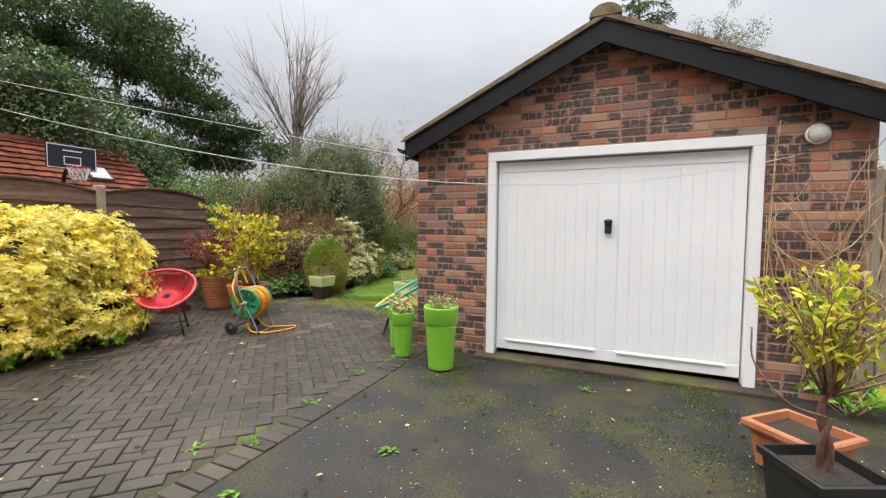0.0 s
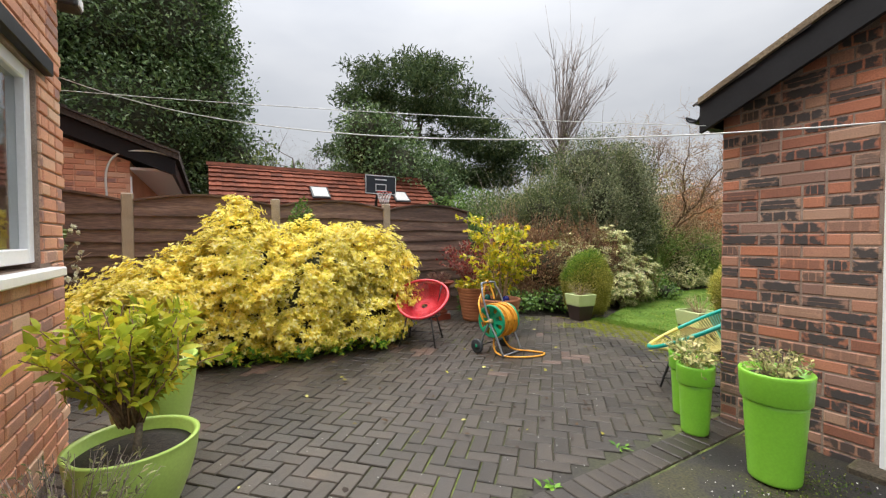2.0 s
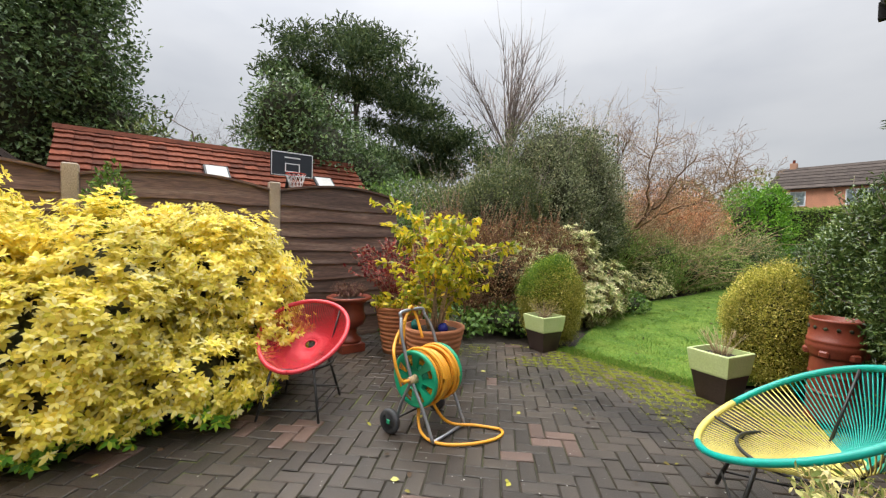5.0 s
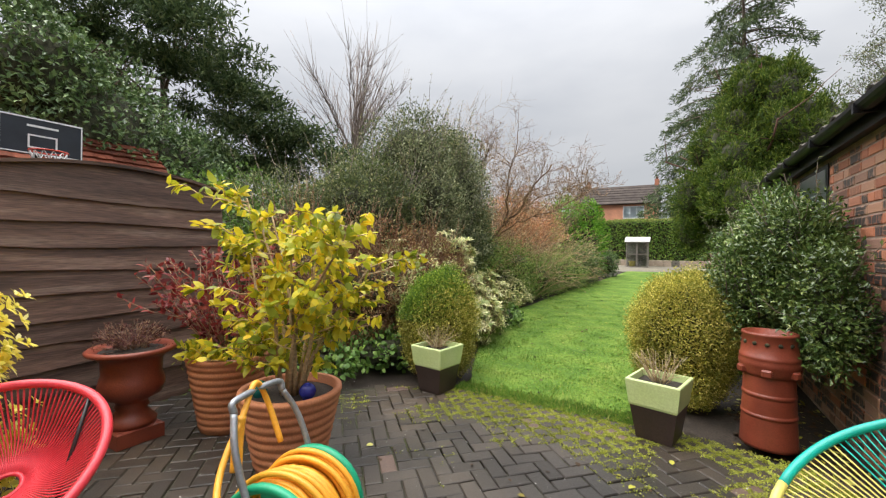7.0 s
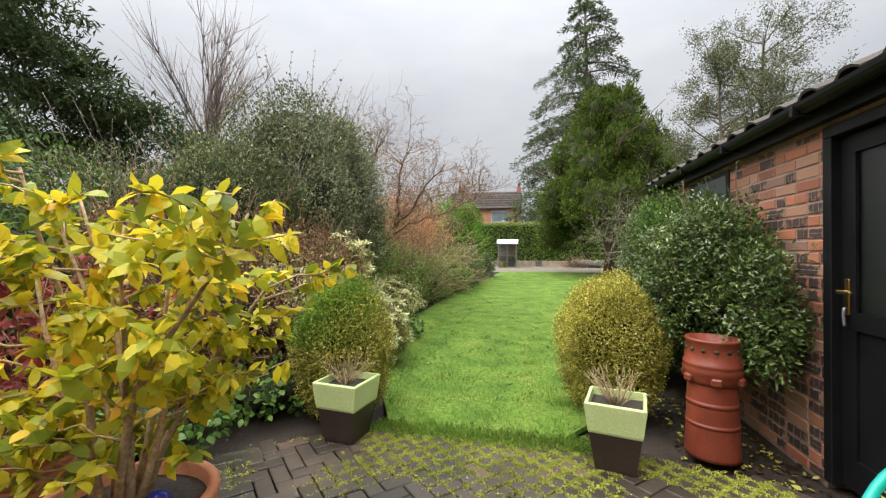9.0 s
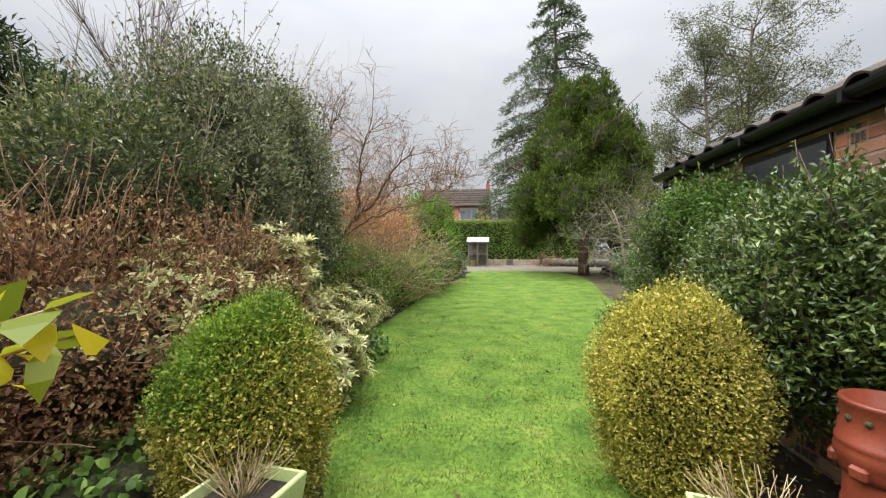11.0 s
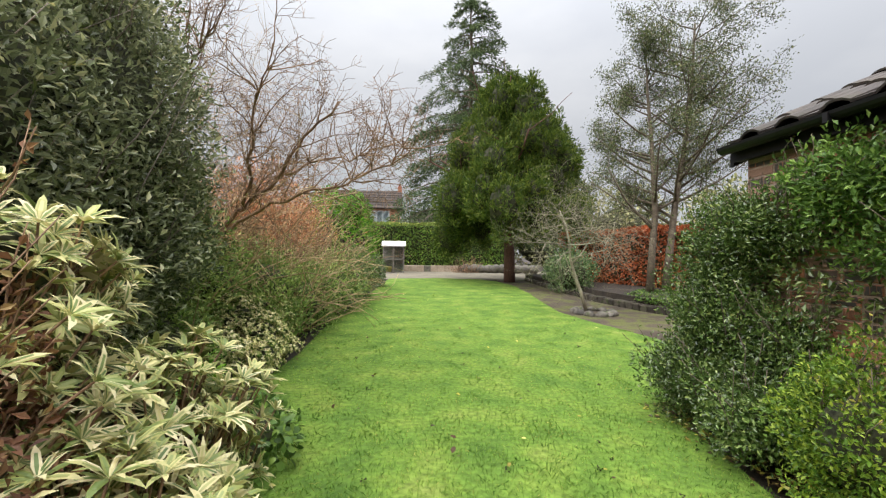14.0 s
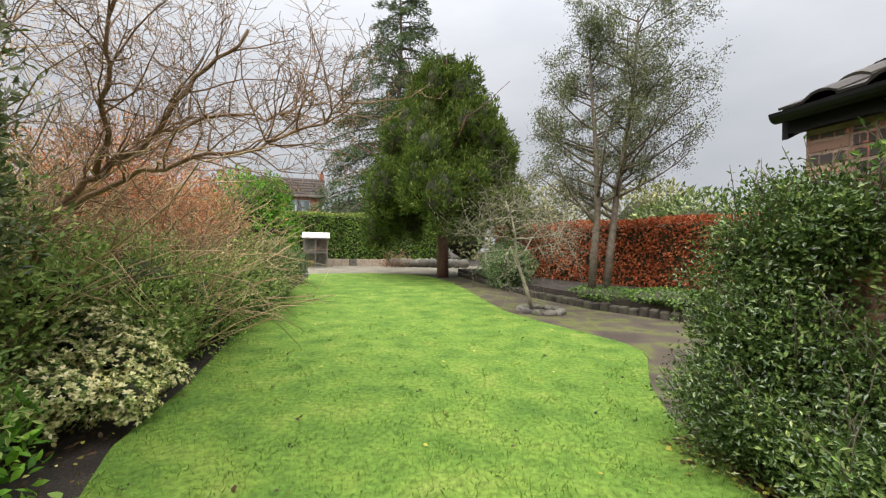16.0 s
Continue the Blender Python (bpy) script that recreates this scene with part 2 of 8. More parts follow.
RED = [(0.0, (0.31, 0.118, 0.070)), (0.3, (0.49, 0.185, 0.100)), (0.55, (0.40, 0.190, 0.120)), (0.8, (0.43, 0.255, 0.170)), (1.0, (0.26, 0.145, 0.108))]
MAT = {
    "brick": brickwork("red_brick_burnt_face", RED, (0.062, 0.050, 0.046), 0.72, 0.5),
    "brick_house": brickwork("orange_red_brick", [(0.0, (0.575, 0.256, 0.156)), (0.5, (0.690, 0.329, 0.202)), (0.85, (0.70, 0.375, 0.235)), (1.0, (0.70, 0.455, 0.315))], (0.380, 0.207, 0.169), 0.3),
    "mortar": surface("mortar", [(0.3, (0.23, 0.165, 0.125)), (0.7, (0.38, 0.29, 0.235))], 9, 160, (0.85, 0.95), 0.4),
    "white_paint": surface("white_gloss_paint", [(0.2, (0.806, 0.811, 0.816)), (0.8, (0.869, 0.869, 0.869))], 2, 60, (0.35, 0.5), 0.05, grain=0.03),
    "upvc": surface("white_plastic", [(0.2, (0.880, 0.891, 0.902)), (0.8, (0.920, 0.920, 0.920))], 3, 60, (0.25, 0.4), 0.03, grain=0.03),
    "black_paint": surface("black_gloss_paint", [(0.2, (0.005, 0.005, 0.006)), (0.8, (0.011, 0.011, 0.013))], 5, 60, (0.4, 0.6), 0.12, grain=0.2, spec=0.25),
    "black_steel": surface("black_steel", [(0.2, (0.012, 0.012, 0.012)), (0.8, (0.025, 0.025, 0.025))], 8, 90, (0.3, 0.5), 0.05),
    "tile": surface("brown_concrete_tile", [(0.3, (0.036, 0.030, 0.028)), (0.55, (0.066, 0.052, 0.045)), (0.75, (0.055, 0.053, 0.034))], 5, 120, (0.6, 0.85), 0.5, vary=0.25),
    "tile_red": surface("red_clay_tile", [(0.3, (0.120, 0.036, 0.021)), (0.7, (0.200, 0.060, 0.032))], 3, 60, (0.75, 0.9), 0.3, vary=0.35, spec=0.2),
    "tile_far": surface("dark_roof_tile", [(0.3, (0.055, 0.045, 0.041)), (0.7, (0.085, 0.070, 0.061))], 2, 30, (0.85, 0.95), 0.3, vary=0.2, spec=0.1),
    "paver": surface("wet_block_paver", [(0.25, (0.020, 0.0165, 0.0135)), (0.45, (0.035, 0.028, 0.022)), (0.60, (0.052, 0.040, 0.029)), (0.75, (0.105, 0.072, 0.047))], 1.1, 140, (0.24, 0.6), 0.5, vary=0.3),
    "paver_red": surface("worn_red_paver", [(0.3, (0.078, 0.047, 0.036)), (0.7, (0.125, 0.080, 0.060))], 3, 140, (0.35, 0.6), 0.5, vary=0.2),
    "tarmac": surface("wet_mossy_tarmac", [(0.32, (0.013, 0.012, 0.0105)), (0.48, (0.023, 0.020, 0.016)), (0.58, (0.040, 0.037, 0.013)), (0.72, (0.034, 0.026, 0.018))], 2.2, 75, (0.5, 0.9), 1.0, grain=0.75),
    "joint_moss": surface("mossy_jointing", [(0.38, (0.035, 0.03, 0.026)), (0.55, (0.05, 0.055, 0.02)), (0.68, (0.17, 0.22, 0.035))], 0.9, 70, (0.8, 0.95), 0.7, grain=0.5),
    "moss_bed": surface("bright_moss_bed", [(0.40, (0.068, 0.068, 0.028)), (0.55, (0.180, 0.210, 0.042)), (0.70, (0.360, 0.405, 0.084))], 2.2, 60, (0.85, 0.95), 0.8, grain=0.4),
    "moss": leafy("bright_moss", [(0, (0.22, 0.25, 0.035)), (0.6, (0.36, 0.39, 0.06)), (1, (0.48, 0.50, 0.12))], 0.85, 0.1),
    "soil": surface("dark_garden_soil", [(0.3, (0.020, 0.015, 0.010)), (0.7, (0.048, 0.035, 0.025))], 4, 70, (0.75, 0.95), 1.0, grain=0.6),
    "turf": surface("turf", [(0.3, (0.066, 0.128, 0.022)), (0.48, (0.108, 0.186, 0.030)), (0.6, (0.140, 0.212, 0.036)), (0.75, (0.190, 0.240, 0.056))], 2.3, 22, (0.9, 1.0), 0.6, grain=0.38, spec=0.15),
    "blade": leafy("grass_blade", [(0, (0.088, 0.178, 0.026)), (0.4, (0.162, 0.288, 0.042)), (0.88, (0.245, 0.358, 0.056)), (1.0, (0.450, 0.410, 0.130))], 0.75, 0.45),
    "gravel": surface("pale_gravel", [(0.3, (0.120, 0.108, 0.078)), (0.7, (0.204, 0.180, 0.132))], 1.2, 60, (0.8, 0.95), 0.8, grain=0.3),
    "path": surface("mossy_concrete_path", [(0.35, (0.050, 0.038, 0.027)), (0.5, (0.078, 0.062, 0.042)), (0.58, (0.098, 0.105, 0.03)), (0.7, (0.06, 0.05, 0.035))], 1.5, 90, (0.7, 0.95), 0.7, grain=0.45, spec=0.3),
    "stone": surface("weathered_stone", [(0.3, (0.06, 0.055, 0.046)), (0.55, (0.135, 0.12, 0.10)), (0.72, (0.085, 0.105, 0.045))], 7, 80, (0.75, 0.95), 0.8, vary=0.3),
    "verge": surface("lichen_tan_mortar", [(0.3, (0.13, 0.095, 0.062)), (0.55, (0.22, 0.165, 0.11)), (0.75, (0.17, 0.155, 0.085))], 8, 90, (0.8, 0.95), 0.6, grain=0.35, spec=0.25),
    "kerb": surface("dark_mossy_kerb_stone", [(0.3, (0.030, 0.026, 0.020)), (0.55, (0.070, 0.060, 0.046)), (0.72, (0.055, 0.068, 0.028))], 6, 80, (0.8, 0.95), 0.8, vary=0.25, spec=0.25),
    "fence": surface("brown_stained_boards", [(0.3, (0.070, 0.038, 0.027)), (0.52, (0.130, 0.074, 0.054)), (0.75, (0.225, 0.155, 0.120))], 3.0, 26, (0.45, 0.75), 0.5, stretch=(1, 0.35, 5), vary=0.28, grain=0.45),
    "post": surface("concrete_post", [(0.3, (0.32, 0.255, 0.19)), (0.7, (0.44, 0.36, 0.275))], 4, 110, (0.8, 0.95), 0.4),
    "terracotta": surface("terracotta", [(0.3, (0.36, 0.125, 0.055)), (0.65, (0.50, 0.20, 0.09)), (0.85, (0.52, 0.27, 0.15))], 5, 120, (0.6, 0.85), 0.25, grain=0.18),
    "terracotta_red": surface("painted_red_terracotta", [(0.3, (0.165, 0.034, 0.018)), (0.7, (0.26, 0.056, 0.028))], 5, 120, (0.3, 0.55), 0.2, grain=0.15),
    "lime": surface("lime_plastic", [(0.3, (0.20, 0.50, 0.035)), (0.7, (0.255, 0.58, 0.05))], 3, 80, (0.3, 0.42), 0.05, grain=0.06),
    "lime_pale": surface("pale_lime_glaze", [(0.3, (0.43, 0.62, 0.12)), (0.7, (0.50, 0.68, 0.165))], 3, 80, (0.3, 0.45), 0.06, grain=0.06),
    "lime_cream": surface("cream_lime_glaze", [(0.3, (0.50, 0.60, 0.25)), (0.7, (0.58, 0.66, 0.33))], 4, 80, (0.25, 0.45), 0.06, grain=0.10),
    "choc": surface("dark_brown_glaze", [(0.3, (0.030, 0.018, 0.015)), (0.7, (0.05, 0.032, 0.026))], 4, 80, (0.3, 0.5), 0.08, grain=0.2),
    "red_cord": surface("red_plastic_cord", [(0.3, (0.60, 0.035, 0.05)), (0.7, (0.70, 0.05, 0.07))], 4, 60, (0.3, 0.4), 0.03, grain=0.08),
    "teal_cord": surface("teal_plastic_cord", [(0.3, (0.0, 0.33, 0.27)), (0.7, (0.01, 0.40, 0.32))], 4, 60, (0.3, 0.4), 0.03, grain=0.08),
    "yellow_cord": surface("yellow_plastic_cord", [(0.3, (0.66, 0.56, 0.13)), (0.7, (0.74, 0.64, 0.20))], 4, 60, (0.3, 0.4), 0.03, grain=0.08),
    "hose": surface("orange_yellow_hose", [(0.3, (0.72, 0.31, 0.02)), (0.7, (0.80, 0.38, 0.035))], 6, 90, (0.35, 0.5), 0.08, grain=0.1),
    "reel_green": surface("green_moulded_plastic", [(0.3, (0.0, 0.27, 0.13)), (0.7, (0.015, 0.34, 0.17))], 6, 90, (0.3, 0.45), 0.04, grain=0.08),
    "grey_tube": surface("grey_steel_tube", [(0.3, (0.26, 0.27, 0.29)), (0.7, (0.36, 0.37, 0.39))], 8, 90, (0.3, 0.5), 0.05, metal=0.6, grain=0.15),
    "rubber": surface("grey_black_plastic", [(0.3, (0.03, 0.032, 0.035)), (0.7, (0.055, 0.056, 0.06))], 8, 90, (0.5, 0.7), 0.1),
    "brass": surface("brass", [(0.3, (0.50, 0.34, 0.12)), (0.7, (0.62, 0.44, 0.18))], 8, 90, (0.25, 0.4), 0.03, metal=1.0, grain=0.1),
    "line": surface("white_plastic_line", [(0.3, (0.62, 0.62, 0.58)), (0.7, (0.72, 0.72, 0.68))], 8, 90, (0.5, 0.6), 0.0, grain=0.05),
    "bark": surface("grey_brown_bark", [(0.3, (0.085, 0.062, 0.045)), (0.6, (0.16, 0.125, 0.09)), (0.8, (0.15, 0.16, 0.08))], 9, 60, (0.75, 0.95), 0.9, grain=0.4),
    "bark_red": surface("red_brown_bark", [(0.3, (0.085, 0.038, 0.028)), (0.7, (0.16, 0.075, 0.055))], 7, 40, (0.75, 0.95), 0.9, stretch=(3, 3, 0.6), grain=0.4),
    "twig": surface("tan_twigs", [(0.3, (0.310, 0.205, 0.105)), (0.7, (0.550, 0.400, 0.225))], 5, 60, (0.7, 0.9), 0.3, vary=0.3),
    "lichen_twig": surface("lichen_covered_twigs", [(0.3, (0.17, 0.145, 0.10)), (0.7, (0.30, 0.28, 0.19))], 5, 60, (0.8, 0.95), 0.3, vary=0.25),
    "twig_red": surface("red_brown_twigs", [(0.3, (0.175, 0.098, 0.058)), (0.7, (0.312, 0.195, 0.111))], 5, 60, (0.7, 0.9), 0.3, vary=0.3),
    "twig_grey": surface("grey_bare_twigs", [(0.3, (0.163, 0.126, 0.109)), (0.7, (0.288, 0.234, 0.201))], 5, 60, (0.7, 0.9), 0.3, vary=0.3),
    "straw": leafy("dry_straw_stems", [(0, (0.34, 0.23, 0.12)), (0.5, (0.50, 0.38, 0.22)), (1, (0.60, 0.50, 0.32))], 0.8, 0.1),
    # near-black colour paints the shade inside shrubs and hedges and in vent holes
    "inner": surface("painted_inner_shade", [(0.3, (0.022, 0.024, 0.012)), (0.7, (0.060, 0.062, 0.028))], 9, 40, (0.9, 1.0), 1.0, grain=0.6),
    "glass": glassy("clear_pane"),
    "glass_dim": glassy("frosted_pane", (0.55, 0.62, 0.64), 0.35),
    # pale glossy colour paints the sky's reflection on window glass
    "painted_sky_pane": surface("pane_with_painted_sky", [(0.3, (0.34, 0.37, 0.41)), (0.7, (0.46, 0.49, 0.53))], 0.8, 20, (0.05, 0.12), 0.0, grain=0.06, spec=0.9),
    "dark_room": surface("dim_room", [(0.3, (0.60, 0.63, 0.60)), (0.7, (0.70, 0.72, 0.69))], 1.5, 20, (0.8, 0.95), 0.0),
    "cobalt": surface("cobalt_glazed_ball", [(0.3, (0.012, 0.016, 0.16)), (0.7, (0.02, 0.03, 0.27))], 8, 80, (0.06, 0.12), 0.0, grain=0.1),
    "teal_glaze": surface("teal_glazed_ball", [(0.3, (0.01, 0.12, 0.11)), (0.7, (0.02, 0.2, 0.18))], 8, 80, (0.08, 0.15), 0.0, grain=0.1),
    "board": surface("navy_backboard", [(0.3, (0.012, 0.016, 0.024)), (0.7, (0.02, 0.026, 0.036))], 5, 60, (0.3, 0.5), 0.02, grain=0.1),
    "white_mark": surface("white_print", [(0.3, (0.72, 0.72, 0.72)), (0.7, (0.8, 0.8, 0.8))], 5, 60, (0.4, 0.5), 0.0, grain=0.05),
    "rim_red": surface("red_hoop", [(0.3, (0.50, 0.05, 0.03)), (0.7, (0.6, 0.07, 0.04))], 5, 60, (0.35, 0.5), 0.02),
    "render_pale": surface("pale_render", [(0.3, (0.50, 0.49, 0.46)), (0.7, (0.60, 0.59, 0.56))], 2, 40, (0.8, 0.95), 0.2, grain=0.1),
    "greenhouse": surface("brown_aluminium", [(0.3, (0.20, 0.18, 0.155)), (0.7, (0.28, 0.25, 0.22))], 4, 40, (0.4, 0.6), 0.1),
    "yellow_tub": surface("yellow_plastic_tub", [(0.3, (0.55, 0.45, 0.12)), (0.7, (0.65, 0.55, 0.18))], 4, 40, (0.4, 0.6), 0.05),
}
LEAF = {
    "choisya": leafy("golden_choisya_leaf", [(0, (0.50, 0.48, 0.050)), (0.08, (0.68, 0.60, 0.075)), (0.5, (0.89, 0.74, 0.135)), (0.8, (0.92, 0.81, 0.24)), (1, (0.92, 0.87, 0.46))], 0.5, 0.42, 0.14),
    "choisya_low": leafy("green_choisya_leaf", [(0, (0.082, 0.220, 0.030)), (0.5, (0.218, 0.480, 0.053)), (1, (0.920, 0.920, 0.090))], 0.35, 0.3),
    "dark": leafy("dark_evergreen_leaf", [(0, (0.060, 0.092, 0.026)), (0.5, (0.126, 0.184, 0.047)), (0.9, (0.216, 0.272, 0.075)), (1, (0.360, 0.391, 0.122))], 0.3, 0.18, 0.5),
    "lime_leaf": leafy("lime_yellow_leaf", [(0, (0.24, 0.32, 0.03)), (0.4, (0.48, 0.54, 0.045)), (0.8, (0.74, 0.70, 0.065)), (1, (0.86, 0.66, 0.06))], 0.4, 0.42),
    "silver": leafy("grey_green_leathery_leaf", [(0, (0.095, 0.112, 0.055)), (0.5, (0.205, 0.232, 0.118)), (0.88, (0.36, 0.385, 0.215)), (1, (0.52, 0.50, 0.28))], 0.35, 0.3, 0.5),
    "coarse": leafy("coarse_grass_blade", [(0, (0.070, 0.150, 0.026)), (0.6, (0.120, 0.235, 0.038)), (1, (0.20, 0.32, 0.055))], 0.75, 0.4),
    "fresh": leafy("fresh_green_leaf", [(0, (0.105, 0.175, 0.040)), (0.5, (0.225, 0.335, 0.078)), (1, (0.44, 0.52, 0.16))], 0.4, 0.25),
    "deep": leafy("deep_green_leaf", [(0, (0.046, 0.066, 0.024)), (0.5, (0.104, 0.138, 0.048)), (0.86, (0.195, 0.228, 0.082)), (1, (0.42, 0.41, 0.19))], 0.32, 0.32, 0.5),
    "glossy": leafy("glossy_evergreen_leaf", [(0, (0.036, 0.068, 0.018)), (0.5, (0.085, 0.142, 0.034)), (0.9, (0.165, 0.235, 0.062)), (1, (0.30, 0.36, 0.11))], 0.25, 0.16, 0.6),
    "olive": leafy("olive_grey_leaf", [(0, (0.097, 0.110, 0.037)), (0.5, (0.212, 0.226, 0.080)), (0.85, (0.364, 0.359, 0.148)), (1, (0.630, 0.552, 0.251))], 0.35, 0.2, 0.55),
    "grey_green": leafy("grey_green_leaf", [(0, (0.076, 0.099, 0.045)), (0.6, (0.162, 0.196, 0.083)), (1, (0.323, 0.340, 0.150))], 0.4, 0.25, 0.4),
    "holly": leafy("holly_leaf", [(0, (0.055, 0.100, 0.035)), (0.6, (0.125, 0.205, 0.066)), (0.92, (0.21, 0.30, 0.10)), (1, (0.32, 0.40, 0.20))], 0.3, 0.15, 0.45),
    "cedar": leafy("cedar_needles", [(0, (0.043, 0.075, 0.030)), (0.6, (0.093, 0.140, 0.055)), (1, (0.181, 0.224, 0.084))], 0.6, 0.15),
    "yew": leafy("yew_needles", [(0, (0.043, 0.081, 0.015)), (0.5, (0.093, 0.153, 0.022)), (1, (0.222, 0.267, 0.044))], 0.55, 0.2),
    "ivy": leafy("ivy_leaf", [(0, (0.048, 0.097, 0.020)), (0.6, (0.109, 0.203, 0.040)), (1, (0.240, 0.354, 0.071))], 0.4, 0.25),
    "laurel": leafy("bright_laurel_leaf", [(0, (0.062, 0.175, 0.019)), (0.5, (0.150, 0.338, 0.030)), (1, (0.275, 0.500, 0.053))], 0.35, 0.3),
    "box": leafy("box_leaf_green", [(0, (0.060, 0.125, 0.018)), (0.5, (0.150, 0.262, 0.030)), (1, (0.380, 0.470, 0.060))], 0.4, 0.3),
    "box_gold": leafy("box_leaf_golden", [(0, (0.175, 0.200, 0.032)), (0.5, (0.400, 0.385, 0.064)), (0.88, (0.640, 0.560, 0.130)), (1, (0.84, 0.72, 0.25))], 0.4, 0.3),
    "sage": leafy("sage_leaf_middle", [(0, (0.135, 0.208, 0.072)), (0.5, (0.270, 0.338, 0.120)), (0.85, (0.459, 0.468, 0.192)), (1, (0.810, 0.728, 0.360))], 0.45, 0.2),
    "cream": leafy("cream_euonymus_leaf", [(0, (0.168, 0.245, 0.060)), (0.3, (0.441, 0.461, 0.160)), (0.6, (0.756, 0.686, 0.340)), (1, (0.903, 0.804, 0.520))], 0.35, 0.3),
    "variegated": leafy("cream_variegated_leaf", [(0, (0.118, 0.187, 0.043)), (0.4, (0.356, 0.399, 0.119)), (0.75, (0.727, 0.664, 0.279)), (1, (0.920, 0.797, 0.408))], 0.35, 0.25),
    "berberis": leafy("plum_brown_leaf", [(0, (0.109, 0.048, 0.028)), (0.5, (0.228, 0.107, 0.056)), (0.85, (0.337, 0.212, 0.086)), (1, (0.515, 0.446, 0.205))], 0.5, 0.2),
    "crimson": leafy("crimson_leaf", [(0, (0.117, 0.016, 0.018)), (0.6, (0.260, 0.036, 0.035)), (1, (0.416, 0.117, 0.077))], 0.45, 0.3),
    "plum": leafy("plum_heather_leaf", [(0, (0.065, 0.021, 0.022)), (0.6, (0.137, 0.044, 0.040)), (1, (0.221, 0.117, 0.088))], 0.5, 0.2),
    "lemon": leafy("yellowing_citrus_leaf", [(0, (0.17, 0.23, 0.02)), (0.3, (0.40, 0.43, 0.03)), (0.6, (0.66, 0.58, 0.035)), (0.93, (0.86, 0.69, 0.045)), (1, (0.88, 0.52, 0.04))], 0.35, 0.4),
    "beech": leafy("copper_beech_leaf", [(0, (0.204, 0.043, 0.017)), (0.5, (0.423, 0.108, 0.037)), (1, (0.656, 0.245, 0.099))], 0.5, 0.3),
    "hedge": leafy("clipped_hedge_leaf", [(0, (0.069, 0.145, 0.023)), (0.6, (0.147, 0.260, 0.037)), (1, (0.319, 0.406, 0.071))], 0.5, 0.2),
    "hedge_top": leafy("pale_hedge_top_leaf", [(0, (0.156, 0.221, 0.039)), (0.6, (0.299, 0.351, 0.077)), (1, (0.416, 0.429, 0.133))], 0.5, 0.2),
    "rust": leafy("rust_brown_leaf", [(0, (0.284, 0.118, 0.062)), (0.5, (0.569, 0.253, 0.125)), (1, (0.846, 0.453, 0.234))], 0.6, 0.25),
    "fallen": leafy("fallen_leaf", [(0, (0.030, 0.018, 0.010)), (0.6, (0.090, 0.050, 0.021)), (0.85, (0.400, 0.380, 0.051)), (1, (0.550, 0.520, 0.170))], 0.6, 0.1),
    "white_bloom": leafy("white_camellia_bloom", [(0, (0.620, 0.600, 0.468)), (1, (0.760, 0.750, 0.595))], 0.5, 0.2),
}

# ---- builders ----


def mesh_ob(name, verts, faces, material, parent=None, label="", smooth=False, uvs=None):
    me = bpy.data.meshes.new(name)
    me.from_pydata(verts, [], faces)
    if uvs is not None:
        me.uv_layers.new(name="UVMap").data.foreach_set("uv", uvs)
    me.materials.append(material)
    if smooth:
        me.polygons.foreach_set("use_smooth", [True] * len(me.polygons))
    me.update()
    ob = new(name, me)
    ob.parent = parent
    if label:
        ob["label"] = label
    return ob


def part(name, bm, material, parent=None, label="", smooth=False):
    me = bpy.data.meshes.new(name)
    bm.normal_update()
    bm.to_mesh(me)
    bm.free()
    me.materials.append(material)
    if smooth:
        me.polygons.foreach_set("use_smooth", [True] * len(me.polygons))
    ob = new(name, me)
    ob.parent = parent
    if label:
        ob["label"] = label
    return ob


def empty(name, loc, label, category, group="", turn=0.0):
    ob = new(name)
    ob.matrix_basis = pose(*loc, 0, 0, turn)
    ob.empty_display_size = 0.1
    return tagged(ob, label, category, group)


def add_box(bm, lo, hi, bevel=0.0, m=None):
    r = bmesh.ops.create_cube(bm, size=1.0)
    vs = r["verts"]
    for v in vs:
        v.co = Vector([lo[k] + (v.co[k] + 0.5) * (hi[k] - lo[k]) for k in range(3)])
    if bevel:
        es = list({e for v in vs for e in v.link_edges})
        vs = list({v for f in bmesh.ops.bevel(bm, geom=es, offset=bevel, segments=1, affect="EDGES")["faces"] for v in f.verts} | {v for v in vs if v.is_valid})
    if m is not None:
        bmesh.ops.transform(bm, matrix=m, verts=vs)
    return vs


def box(name, lo, hi, material, parent=None, label="", bevel=0.0, m=None):
    bm = bmesh.new()
    add_box(bm, lo, hi, bevel, m)
    return part(name, bm, material, parent, label)


